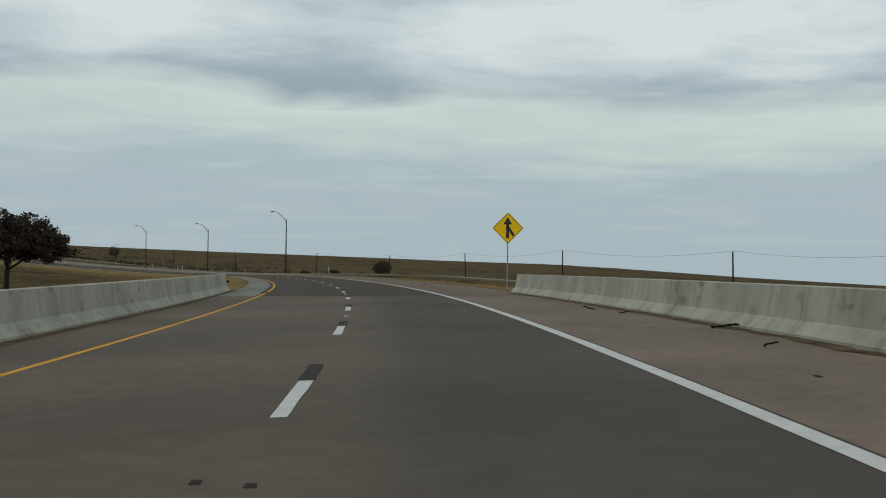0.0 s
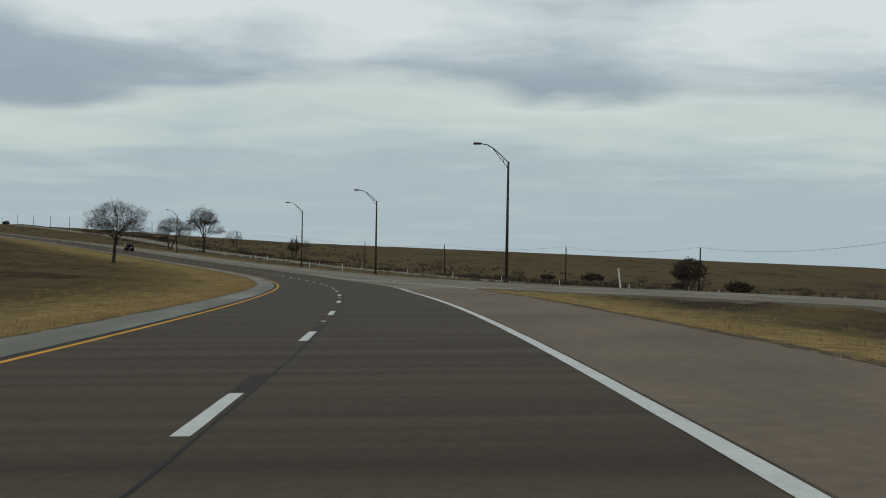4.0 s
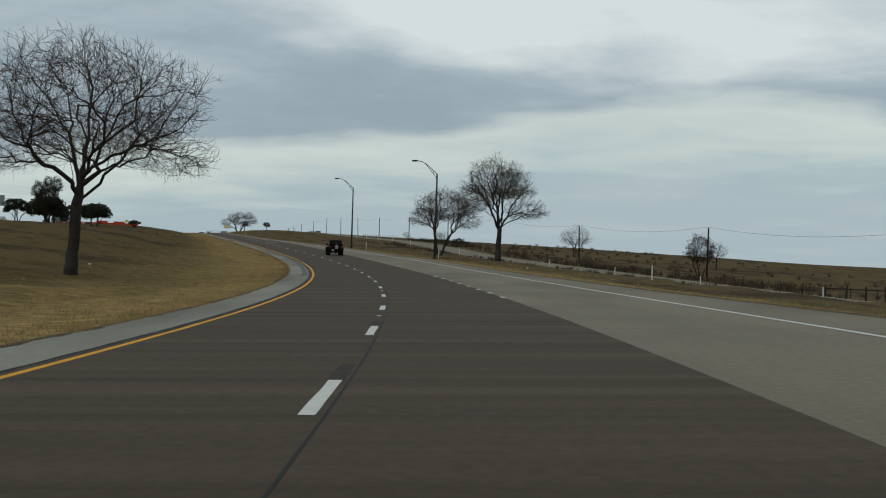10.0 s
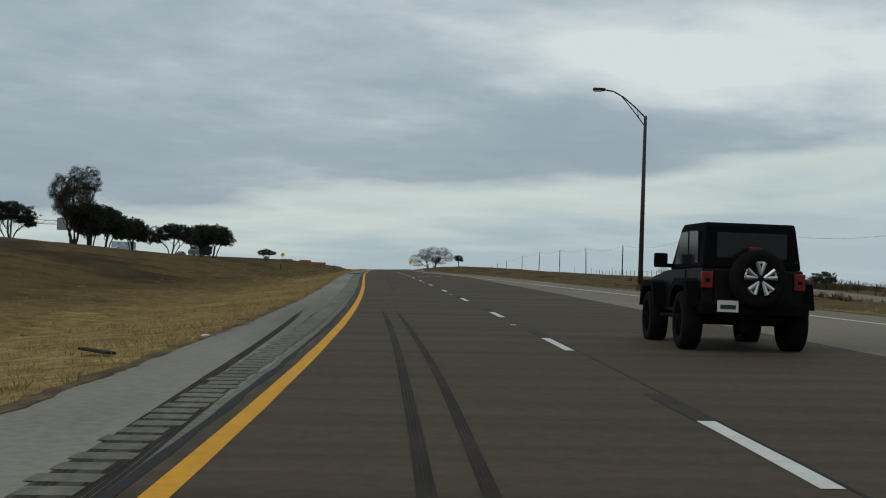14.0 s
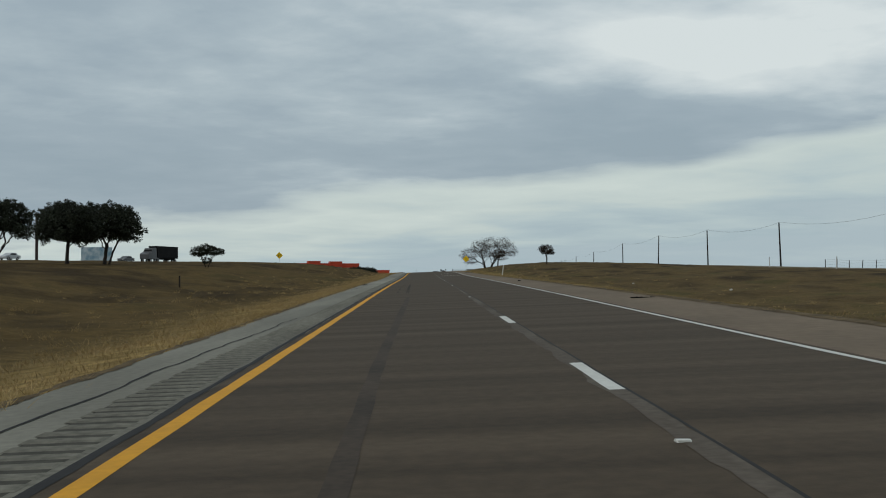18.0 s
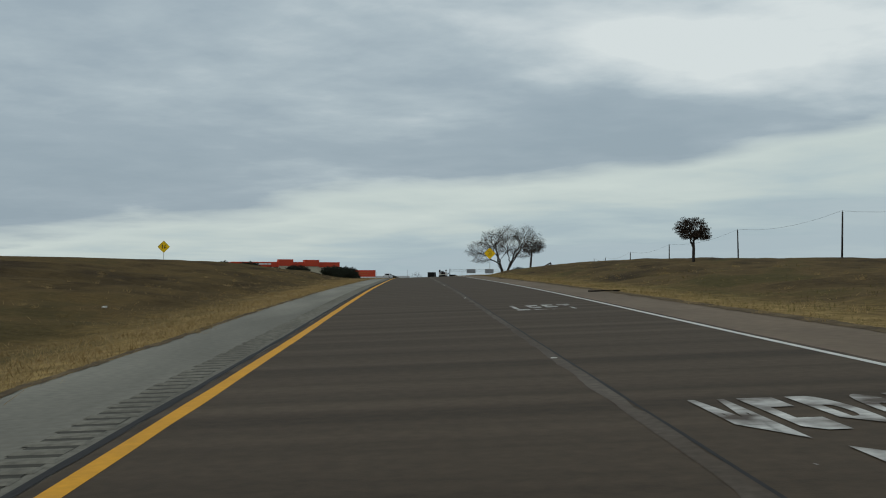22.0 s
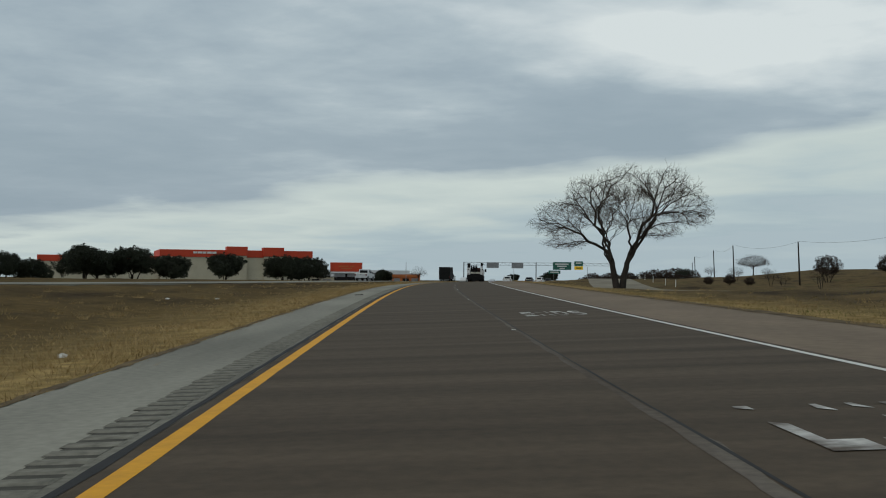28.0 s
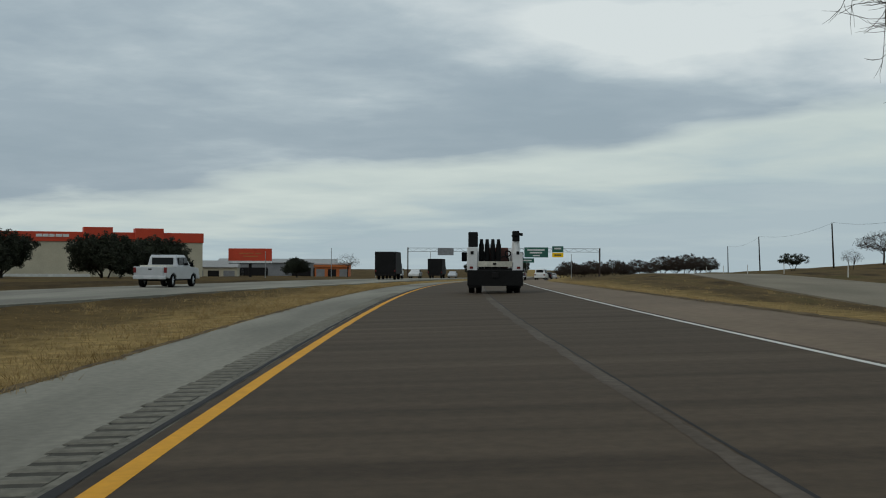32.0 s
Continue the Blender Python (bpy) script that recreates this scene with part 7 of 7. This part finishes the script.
def service_truck(m):
    """A white utility body truck with cylinders and gear on its bed; its tail is at y = 0."""
    t = thing("service_truck", "white utility truck loaded with welding gear and cylinders", "truck", m)
    for x in (-1.0, -0.68, 0.68, 1.0):
        wheel(t, x, 1.35, 0.43, 0.26, DARK_METAL, 5)
    for x in (-0.98, 0.98):
        wheel(t, x, 5.4, 0.43, 0.27, ALLOY, 6)
    panel(t, "chassis", -0.45, 0.45, 0.2, 6.6, 0.62, 0.84, DARK_METAL, 0.02)
    panel(t, "rear_bumper", -1.20, 1.20, -0.35, 0.12, 0.34, 1.02, DULL_BLACK, 0.04, "deep black work bumper")
    panel(t, "vice_plate", -0.14, 0.14, -0.42, -0.34, 0.70, 0.92, DARK_METAL, 0.02)
    panel(t, "mud_flap", -1.16, -0.60, 0.62, 0.65, 0.24, 0.80, DULL_BLACK, 0)
    panel(t, "mud_flap", 0.60, 1.16, 0.62, 0.65, 0.24, 0.80, DULL_BLACK, 0)
    for x in (-1, 1):
        lo, hi = min(x * 0.76, x * 1.20), max(x * 0.76, x * 1.20)
        side = panel(t, "side_locker", lo, hi, 0.10, 3.35, 0.98, 2.02 if x < 0 else 1.78, WHITE_PAINT, 0.03)
        for k, (ya, yb) in enumerate(((0.16, 0.9), (0.95, 2.2), (2.25, 3.3))):
            panel(side, "locker_door", min(x * 1.195, x * 1.215), max(x * 1.195, x * 1.215), ya, yb, 1.06 if k != 1 else 1.35, 1.72, WHITE_PAINT, 0.01)
        panel(side, "tail_lamp", min(x * 0.95, x * 1.10), max(x * 0.95, x * 1.10), 0.075, 0.105, 1.08, 1.18, TAIL_RED, 0.01)
        panel(side, "dark_badge", min(x * 0.93, x * 1.06), max(x * 0.93, x * 1.06), 0.085, 0.102, 1.70, 1.84, DULL_BLACK, 0.02)
    panel(t, "bed_floor", -0.78, 0.78, 0.15, 3.35, 1.0, 1.10, DARK_METAL, 0.01)
    gate = panel(t, "tailgate", -0.75, 0.75, 0.06, 0.14, 1.16, 1.40, CREAM, 0.015, "cream tailgate with a dark latch")
    panel(gate, "latch", -0.09, 0.06, 0.03, 0.065, 1.25, 1.34, DULL_BLACK, 0.01)
    panel(t, "black_cabinet", -1.16, -0.74, 0.25, 1.0, 2.02, 2.68, DULL_BLACK, 0.05)
    for x in (-0.58, -0.33, -0.08, 0.17):
        c = part("gas_cylinder", a_rod((x, 0.75, 1.1), (x, 0.75, 2.16), 0.11, 0.11, 14), DULL_BLACK, t, smooth=False)
        part("valve_cap", a_rod((x, 0.75, 2.16), (x, 0.75, 2.38), 0.085, 0.07, 12), DULL_BLACK, c)
    weld = panel(t, "welding_machine", -0.25, 0.62, 1.2, 2.6, 1.1, 2.02, RUST_RED, 0.05, "rusty red welding machine")
    panel(weld, "control_panel", -0.15, 0.25, 1.17, 1.21, 1.5, 1.85, DULL_BLACK, 0.01)
    for k, (x, y, z, r) in enumerate(((-0.52, 0.5, 1.38, 0.16), (0.42, 0.5, 1.42, 0.20), (0.08, 0.42, 1.3, 0.12), (0.58, 0.8, 1.75, 0.12))):
        bm = bmesh.new()
        for j in range(14):
            a, b = 2 * math.pi * j / 14, 2 * math.pi * (j + 1) / 14
            rod(bm, (x + r * math.cos(a), y, z + r * math.sin(a)), (x + r * math.cos(b), y, z + r * math.sin(b)), 0.035, 0.035, 6)
        part("hose_coil", bm, DULL_BLACK, t, "coiled black hose")
    crane = part("crane_post", a_rod((0.92, 0.6, 1.78), (0.92, 0.6, 2.30), 0.20, 0.16, 12), WHITE_PAINT, t)
    panel(crane, "crane_head", 0.78, 1.08, 0.35, 0.95, 2.28, 2.52, DULL_BLACK, 0.04)
    boom = bmesh.new()
    rod(boom, (0.9, 0.4, 2.52), (0.9, 3.2, 2.60), 0.09, 0.07, 8)
    rod(boom, (0.8, 0.5, 2.62), (1.22, 0.45, 2.58), 0.08, 0.06, 8)
    box(boom, 0.76, 1.06, 0.3, 0.7, 2.50, 2.74, 0.05)
    part("crane_boom", boom, DULL_BLACK, crane, "dark crane boom and winch")
    part("cab", a_prism([(3.5, 0.62), (3.5, 1.9), (3.58, 2.02), (4.75, 2.02), (4.9, 1.95), (5.25, 1.45), (6.5, 1.30), (6.62, 1.2), (6.62, 0.62)], -0.98, 0.98, 0.10, 1.5, 0.04), WHITE_PAINT, t)
    panel(t, "cab_rear_window", -0.6, 0.6, 3.47, 3.52, 1.45, 1.88, DARK_GLASS, 0.02)
    panel(t, "windscreen", -0.78, 0.78, 4.98, 5.10, 1.45, 1.85, DARK_GLASS, 0.02)
    for x in (-1, 1):
        panel(t, "door_window", min(x * 0.93, x * 0.99), max(x * 0.93, x * 0.99), 3.75, 4.75, 1.45, 1.85, DARK_GLASS, 0.02)
        panel(t, "tow_mirror", min(x * 1.20, x * 1.46), max(x * 1.20, x * 1.46), 4.7, 4.82, 1.42, 1.86, BLACK_PLASTIC, 0.04)
    return t


service_truck(spot(1114, 0.35, on_road=True))


def pickup(m, colour, label, name="pickup_truck"):
    """A crew-cab pickup; its tail is at y = 0."""
    t = thing(name, label, "pickup truck", m)
    for x in (-0.82, 0.82):
        for y in (1.15, 4.75):
            wheel(t, x, y, 0.39, 0.27, ALLOY, 6)
    part("lower_body", a_prism([(0.05, 0.55), (0.02, 1.12), (0.06, 1.16), (4.3, 1.16), (5.6, 1.10), (5.76, 0.98), (5.76, 0.55), (5.3, 0.45), (5.18, 0.72), (4.75, 0.86), (4.32, 0.72), (4.2, 0.45), (1.7, 0.45), (1.58, 0.72), (1.15, 0.86), (0.72, 0.72), (0.6, 0.5)], -0.95, 0.95, bevel=0.03), colour, t)
    part("cab", a_prism([(2.02, 1.14), (2.10, 1.72), (2.25, 1.84), (3.55, 1.84), (3.75, 1.78), (4.42, 1.14)], -0.90, 0.90, 0.14, 1.4, 0.04), colour, t)
    panel(t, "rear_window", -0.62, 0.62, 2.02, 2.09, 1.28, 1.68, DARK_GLASS, 0.02)
    part("windscreen", a_prism([(4.28, 1.22), (3.82, 1.70), (3.86, 1.74), (4.34, 1.24)], -0.70, 0.70), DARK_GLASS, t)
    for x in (-1, 1):
        lo, hi = min(x * 0.80, x * 0.895), max(x * 0.80, x * 0.895)
        part("rear_door_window", a_prism([(2.25, 1.24), (2.30, 1.68), (2.95, 1.70), (2.95, 1.24)], lo, hi), DARK_GLASS, t)
        part("front_door_window", a_prism([(3.05, 1.24), (3.05, 1.70), (3.58, 1.70), (4.05, 1.24)], lo, hi), DARK_GLASS, t)
        panel(t, "tail_lamp", min(x * 0.80, x * 0.955), max(x * 0.80, x * 0.955), 0.0, 0.10, 0.82, 1.12, TAIL_RED, 0.02)
        panel(t, "front_lamp", min(x * 0.62, x * 0.92), max(x * 0.62, x * 0.92), 5.70, 5.79, 0.82, 1.02, LIT_LENS, 0.02)
        panel(t, "door_mirror", min(x * 0.96, x * 1.16), max(x * 0.96, x * 1.16), 3.92, 4.02, 1.20, 1.38, BLACK_PLASTIC, 0.03)
    gate = panel(t, "tailgate", -0.76, 0.76, -0.01, 0.05, 0.66, 1.14, colour, 0.02)
    panel(gate, "gate_handle", -0.10, 0.10, -0.03, 0.0, 0.98, 1.05, BLACK_PLASTIC, 0.01)
    panel(t, "rear_bumper", -0.92, 0.92, -0.16, 0.06, 0.46, 0.66, ALLOY, 0.03)
    panel(t, "front_bumper", -0.94, 0.94, 5.70, 5.90, 0.46, 0.68, ALLOY, 0.03)
    panel(t, "grille", -0.60, 0.60, 5.74, 5.80, 0.72, 1.04, DARK_METAL, 0.02)
    panel(t, "bed_load", -0.7, 0.7, 0.25, 1.9, 1.0, 1.24, CREAM, 0.08, "pale load in the bed")
    panel(t, "chassis", -0.6, 0.6, 0.2, 5.5, 0.36, 0.52, DARK_METAL, 0.02)
    return t


def main_spot(s, off=0.0, turn=0.0):
    """A place on the opposite carriageway."""
    a, b = float(MAIN_MID(s - 3)), float(MAIN_MID(s + 3))
    d = float(MAIN_MID(s)) + off
    x, y = plan(s, d)
    return pose(float(x), float(y), float(MAIN_BED[2][2](np.array(s), np.array(d))), 0, 0, math.degrees(float(heading(s))) - math.degrees(math.atan2(b - a, 6)) + turn)


silver = pickup(main_spot(1128, -1.6, 2), SILVER_PAINT, "silver crew-cab pickup with a pale load in its bed")
pickup(spot(1236, -1.9, on_road=True), WHITE_PAINT, "white pickup far ahead in the inner lane")
pickup(spot(1262, 1.6, on_road=True), GREY_PAINT, "dark grey pickup far ahead in the outer lane")
pickup(main_spot(1222, -1.6, 0), WHITE_PAINT, "white pickup behind the black box trucks")


def car(m, colour, label, suv=False):
    """A family car; its tail is at y = 0."""
    t = thing("car", label, "car", m)
    h = 1.72 if suv else 1.45
    for x in (-0.76, 0.76):
        for y in (0.9, 3.65):
            wheel(t, x, y, 0.34, 0.22, ALLOY, 6)
    part("lower_body", a_prism([(0.02, 0.45), (0.0, 0.95), (0.06, 1.0), (3.3, 0.98), (4.45, 0.84), (4.62, 0.7), (4.62, 0.40), (4.05, 0.32), (3.95, 0.60), (3.65, 0.73), (3.35, 0.60), (3.25, 0.32), (1.3, 0.32), (1.2, 0.60), (0.9, 0.73), (0.6, 0.60), (0.5, 0.36)], -0.88, 0.88, bevel=0.04), colour, t)
    back = 0.12 if suv else 0.75
    part("roof", a_prism([(back - 0.08, 0.98), (back + 0.2, h - 0.06), (back + 0.34, h), (2.55, h), (2.72, h - 0.04), (3.42, 0.96)], -0.82, 0.82, 0.16, 1.15, 0.04), colour, t)
    panel(t, "rear_window", -0.56, 0.56, back + 0.0, back + 0.10, 1.06, h - 0.14, DARK_GLASS, 0.02)
    for x in (-1, 1):
        part("side_window", a_prism([(back + 0.42, 1.04), (back + 0.52, h - 0.12), (2.5, h - 0.1), (3.08, 1.04)], min(x * 0.70, x * 0.80), max(x * 0.70, x * 0.80)), DARK_GLASS, t)
        panel(t, "tail_lamp", min(x * 0.60, x * 0.87), max(x * 0.60, x * 0.87), -0.02, 0.06, 0.72, 0.92, TAIL_RED, 0.02)
        panel(t, "front_lamp", min(x * 0.55, x * 0.84), max(x * 0.55, x * 0.84), 4.55, 4.63, 0.58, 0.72, LIT_LENS, 0.02)
    panel(t, "rear_bumper", -0.86, 0.86, -0.08, 0.08, 0.36, 0.62, colour, 0.04)
    return t


car(spot(1252, 5.0, on_road=True, turn=-6), WHITE_PAINT, "white sport utility car on the shoulder lane far ahead", True)
for s, d, colour, label, suv in ((1296, 4.6, GREY_PAINT, "dark grey car far ahead", True), (1330, 5.2, BLACK_PAINT, "black car far ahead", False), (1368, 4.8, GREY_PAINT, "dark grey car far ahead", True), (1402, 5.4, SILVER_PAINT, "silver car far ahead", False), (1430, 1.0, BLACK_PAINT, "black car far ahead", True), (1320, -1.9, SILVER_PAINT, "silver car far ahead in the inner lane", False)):
    car(spot(s, d, on_road=True), colour, label, suv)
for s, off, colour, label in ((1262, -2.6, WHITE_PAINT, "white car on the opposite carriageway"), (1330, -2.6, SILVER_PAINT, "silver car on the opposite carriageway"), (906, 1.5, GREY_PAINT, "dark car on the far carriageway behind the rise"), (868, 1.0, SILVER_PAINT, "silver car on the far carriageway behind the rise")):
    car(main_spot(s, off, 180), colour, label)


def box_truck(m, label):
    """A black step van; its tail is at y = 0."""
    t = thing("box_truck", label, "delivery truck", m)
    for x in (-0.9, 0.9):
        for y in (1.5, 5.6):
            wheel(t, x, y, 0.42, 0.28, DARK_METAL, 5)
    b = part("cargo_box", a_prism([(0, 0.62), (0, 3.05), (0.08, 3.15), (5.3, 3.15), (5.5, 3.0), (5.9, 2.0), (6.9, 1.6), (7.0, 1.5), (7.0, 0.62)], -1.18, 1.18, bevel=0.04), DULL_BLACK, t)
    panel(b, "rear_door", -0.95, 0.95, -0.02, 0.02, 0.85, 2.85, DULL_BLACK, 0.01)
    panel(t, "rear_bumper", -1.1, 1.1, -0.2, 0.05, 0.45, 0.62, DARK_METAL, 0.02)
    for x in (-1, 1):
        panel(t, "tail_lamp", min(x * 1.0, x * 1.14), max(x * 1.0, x * 1.14), -0.03, 0.02, 0.9, 1.1, TAIL_RED, 0.01)
    panel(t, "windscreen", -1.0, 1.0, 5.62, 5.75, 1.75, 2.7, DARK_GLASS, 0.02)
    panel(t, "chassis", -0.7, 0.7, 0.2, 6.8, 0.42, 0.64, DARK_METAL, 0.02)
    return t


box_truck(main_spot(1197, 0.6, 0), "black box truck on the opposite carriageway")
box_truck(main_spot(1256, 1.0, 0), "black box truck farther along the opposite carriageway")


def semi(m):
    """A tractor with a dark box trailer."""
    t = thing("lorry", "dark lorry with a long black box trailer", "lorry", m)
    tr = panel(t, "trailer", -1.25, 1.25, 0, 9.5, 1.15, 4.0, DULL_BLACK, 0.04)
    panel(tr, "rear_door", -1.15, 1.15, -0.03, 0.01, 1.25, 3.9, GREY_PAINT, 0.01)
    part("tractor", a_prism([(8.8, 0.8), (8.8, 1.2), (9.9, 1.2), (9.9, 3.3), (10.1, 3.5), (11.3, 3.4), (12.0, 2.5), (13.3, 2.1), (13.5, 1.9), (13.5, 0.8)], -1.2, 1.2, bevel=0.05), GREY_PAINT, t)
    panel(t, "windscreen", -1.0, 1.0, 11.75, 11.9, 2.45, 3.1, DARK_GLASS, 0.02)
    for x in (-1.05, 1.05):
        for y in (1.2, 2.4, 9.3, 10.5, 12.6):
            wheel(t, x, y, 0.5, 0.3, ALLOY, 6)
    panel(t, "frame", -0.5, 0.5, 0.3, 13.2, 0.8, 1.16, DARK_METAL, 0.02)
    return t


semi(main_spot(925, 1.0, 180))

# ---- buildings ----
STUCCO = material("cream_stucco", (0.46, 0.42, 0.31), 0.9, other=(0.38, 0.34, 0.25), scale=0.25, amount=0.7, grain=3, grain_amount=0.08, bump=0.2, bump_scale=10)
ORANGE = material("orange_red_metal_fascia", (0.50, 0.042, 0.007), 0.6, other=(0.42, 0.036, 0.008), scale=0.3, amount=0.6, grain=4, grain_amount=0.06)
GREY_WALL = material("grey_metal_wall", (0.20, 0.205, 0.21), 0.7, other=(0.14, 0.145, 0.15), scale=0.3, amount=0.7, grain=3)
SHOP_ORANGE = material("orange_shop_paint", (0.44, 0.12, 0.025), 0.7, other=(0.33, 0.09, 0.03), scale=0.3, amount=0.6, grain=3)
ROOF = material("grey_roof_sheet", (0.30, 0.30, 0.29), 0.7, grain=3)
WHITE_FENCE = material("white_painted_wood", (0.58, 0.58, 0.55), 0.7, other=(0.42, 0.42, 0.40), scale=0.6, amount=0.6, grain=6)


def storage_building():
    """A long storage hall; local x runs along its front, the front looks towards -y."""
    t = thing("storage_building", "long cream storage hall with a bright orange-red roof band", "building", pose(-812.0, 1104.5, -1.15, 0, 0, 54.5))
    part("wall", a_box(0, 59, 0, 40, -1.0, 12.6, 0.05), STUCCO, t)
    band = part("roof_band", a_box(-0.25, 59.25, -0.25, 40.2, 11.2, 14.0, 0.06), ORANGE, t, "orange-red metal roof band")
    for x0, x1, z in ((25.5, 33.0, 15.4), (39.8, 47.3, 15.2)):
        tw = part("tower", a_box(x0, x1, -1.2, 4.0, -1.0, z - 3.6, 0.05), STUCCO, t)
        part("tower_cap", a_box(x0 - 0.3, x1 + 0.3, -1.5, 4.3, z - 3.5, z, 0.08), ORANGE, tw, "orange-red tower cap")
    wing = part("wing", a_box(-45, -0.3, 3, 38, -1.0, 10.4, 0.05), STUCCO, t)
    part("wing_band", a_box(-45.2, -0.27, 2.75, 38.2, 9.0, 11.4, 0.06), ORANGE, wing, "orange-red metal roof band")
    for k in range(9):
        x = 2.2 + k * 2.5
        part("roller_door", a_box(x, x + 1.9, -0.06, 0.05, -0.6, 2.0, 0.02), GREY_WALL, t)
    for k, (x, w) in enumerate(((12.4, 1.6), (14.2, 1.6), (16.0, 1.4), (17.7, 1.8), (19.7, 1.6))):
        part("plain_bar", a_box(x, x + w, -0.36, -0.24, 12.5, 13.3), SIGN_WHITE, band)
    return t


storage_building()


def shed(name, label, m, w, depth, h, wall, roof, ridge=1.6, doors=3, fascia=None):
    t = thing(name, label, "building", m)
    part("wall", a_box(0, w, 0, depth, -1.5, h, 0.04), wall, t)
    bm = bmesh.new()
    prism(bm, [(-0.5, h - 0.05), (depth / 2, h + ridge), (depth + 0.5, h - 0.05), (depth + 0.5, h - 0.25), (-0.5, h - 0.25)], -0.4, w + 0.4)
    part("roof", bm, roof, t)
    for k in range(doors):
        x = w * (k + 0.5) / doors
        part("door", a_box(x - w * 0.12, x + w * 0.12, -0.06, 0.05, -0.8, h * 0.62, 0.02), DARK_METAL if k % 2 else GREY_WALL, t)
    if fascia:
        part("fascia", a_box(-0.3, w + 0.3, -0.45, -0.2, h - 1.1, h + 0.1, 0.03), fascia, t)
    return t


shed("workshop", "low beige workshop with a shallow pitched roof", pose(-826, 1193, -0.3, 0, 0, 40), 16, 12, 3.4, STUCCO, ROOF, 2.2)
shed("warehouse", "grey metal warehouse behind the billboard", pose(-842, 1222, -0.3, 0, 0, 40), 44, 20, 5.2, GREY_WALL, ROOF, 1.4, 5)
shed("orange_shop", "low orange shop with a flat canopy", pose(-792, 1219, -0.4, 0, 0, 36), 12, 10, 4.6, SHOP_ORANGE, ROOF, 0.5, 3, SHOP_ORANGE)


def billboard():
    t = thing("billboard", "red billboard on a single dark steel post", "billboard", pose(-771.0, 1165.5, -0.7, 0, 0, 34))
    part("post", a_rod((0, 0.2, -1), (0, 0.2, 5.0), 0.45, 0.45, 12), DARK_METAL, t)
    face = part("panel", a_box(-6.5, 6.5, -0.35, 0.2, 5.6, 9.3, 0.04), ORANGE, t)
    part("strip", a_box(-6.5, 6.5, -0.38, 0.2, 4.9, 5.55, 0.02), SIGN_WHITE, t, "white strip under the panel")
    for x0, x1, z in ((-3.2, 1.0, 7.6), (1.6, 3.4, 7.6), (-2.0, 2.4, 6.7)):
        part("plain_bar", a_box(x0, x1, -0.39, -0.34, z, z + 0.4), SHOP_ORANGE, face)
    part("walkway", a_box(-6.3, 6.3, -1.0, -0.4, 4.7, 4.85, 0.02), DARK_METAL, t)


billboard()
BLUE_PRINT = material("blue_and_white_print", (0.10, 0.22, 0.30), 0.6, other=(0.45, 0.52, 0.55), scale=0.35, amount=1.0, grain=3, grain_amount=0.1)
far_board = thing("billboard", "blue and white printed billboard on a steel post behind the rise", "billboard", spot(1103, -138.0, 6))
part("post", a_rod((0, 0.3, -2), (0, 0.3, 6.2), 0.4, 0.4, 12), DARK_METAL, far_board)
part("panel", a_box(-6.1, 6.1, -0.3, 0.2, 6.6, 11.8, 0.04), BLUE_PRINT, far_board)
part("strip", a_box(-6.1, 6.1, -0.33, 0.2, 6.1, 6.55, 0.02), GREY_WALL, far_board, "grey strip under the panel")
part("walkway", a_box(-6.0, 6.0, -1.0, -0.35, 5.9, 6.05, 0.02), DARK_METAL, far_board)

# the row of evergreen trees before the hall
for x, y, k, turn in ((-650.1, 1010.6, 0.95, 0), (-654, 1020.2, 0.78, 120), (-658.1, 1028.4, 0.95, 200), (-661.5, 1002.8, 1.0, 140), (-649.5, 934, 0.85, 20), (-648, 964, 1.05, 40), (-645, 950, 1.05, 100), (-650, 957, 0.95, 310), (-642, 970, 0.85, 170), (-646, 939, 0.7, 230), (-655, 928, 0.75, 300), (-719, 1128, 0.7, 95)):
    copy_thing(live_oak, pose(x, y, -0.6, 0, 0, turn) @ Matrix.Scale(k * 1.1, 4))
for x, y, k in ((-742, 1242, 0.9), (-731, 1255, 1.1), (-722, 1236, 0.8)):
    copy_thing(live_oak, pose(x, y, -0.2, 0, 0, x) @ Matrix.Scale(k * 0.7, 4))
bare_tree("leafless_tree", "grey leafless tree among the far shops", pose(-760, 1198, -0.5), 77, 8.5, 8.5, (((0, 0), (0, 0), 0.8),), 5, 0.28, 0.8)

# a white fence and thin poles in front of the hall
fence = thing("white_fence", "low white fence before the storage hall", "fence", pose(-762, 1058, -0.1, 0, 0, 55))
for k in range(21):
    part("post", a_box(k * 1.6 - 0.06, k * 1.6 + 0.06, -0.06, 0.06, -0.6, 1.5, 0.01), WHITE_FENCE, fence)
for k in range(20):
    part("board", a_box(k * 1.6 + 0.08, k * 1.6 + 1.52, -0.03, 0.03, 0.2, 1.3, 0.01), WHITE_FENCE, fence)
pole = thing("light_pole", "thin grey pole beside the far carriageway", "pole", pose(-752, 1066, -0.3), "thin poles by the shops")
part("shaft", a_rod((0, 0, -0.5), (0, 0, 7.2), 0.09, 0.07, 8), GALV, pole)
for x, y, k in ((-722, 1120, 1.0), (-760, 1190, 1.3), (-752, 1202, 1.0), (-740, 1215, 1.2), (-728, 1222, 1.0), (-700, 1235, 1.1), (-712, 1228, 0.9)):
    copy_thing(pole, pose(x, y, -0.3) @ Matrix.Scale(k, 4))
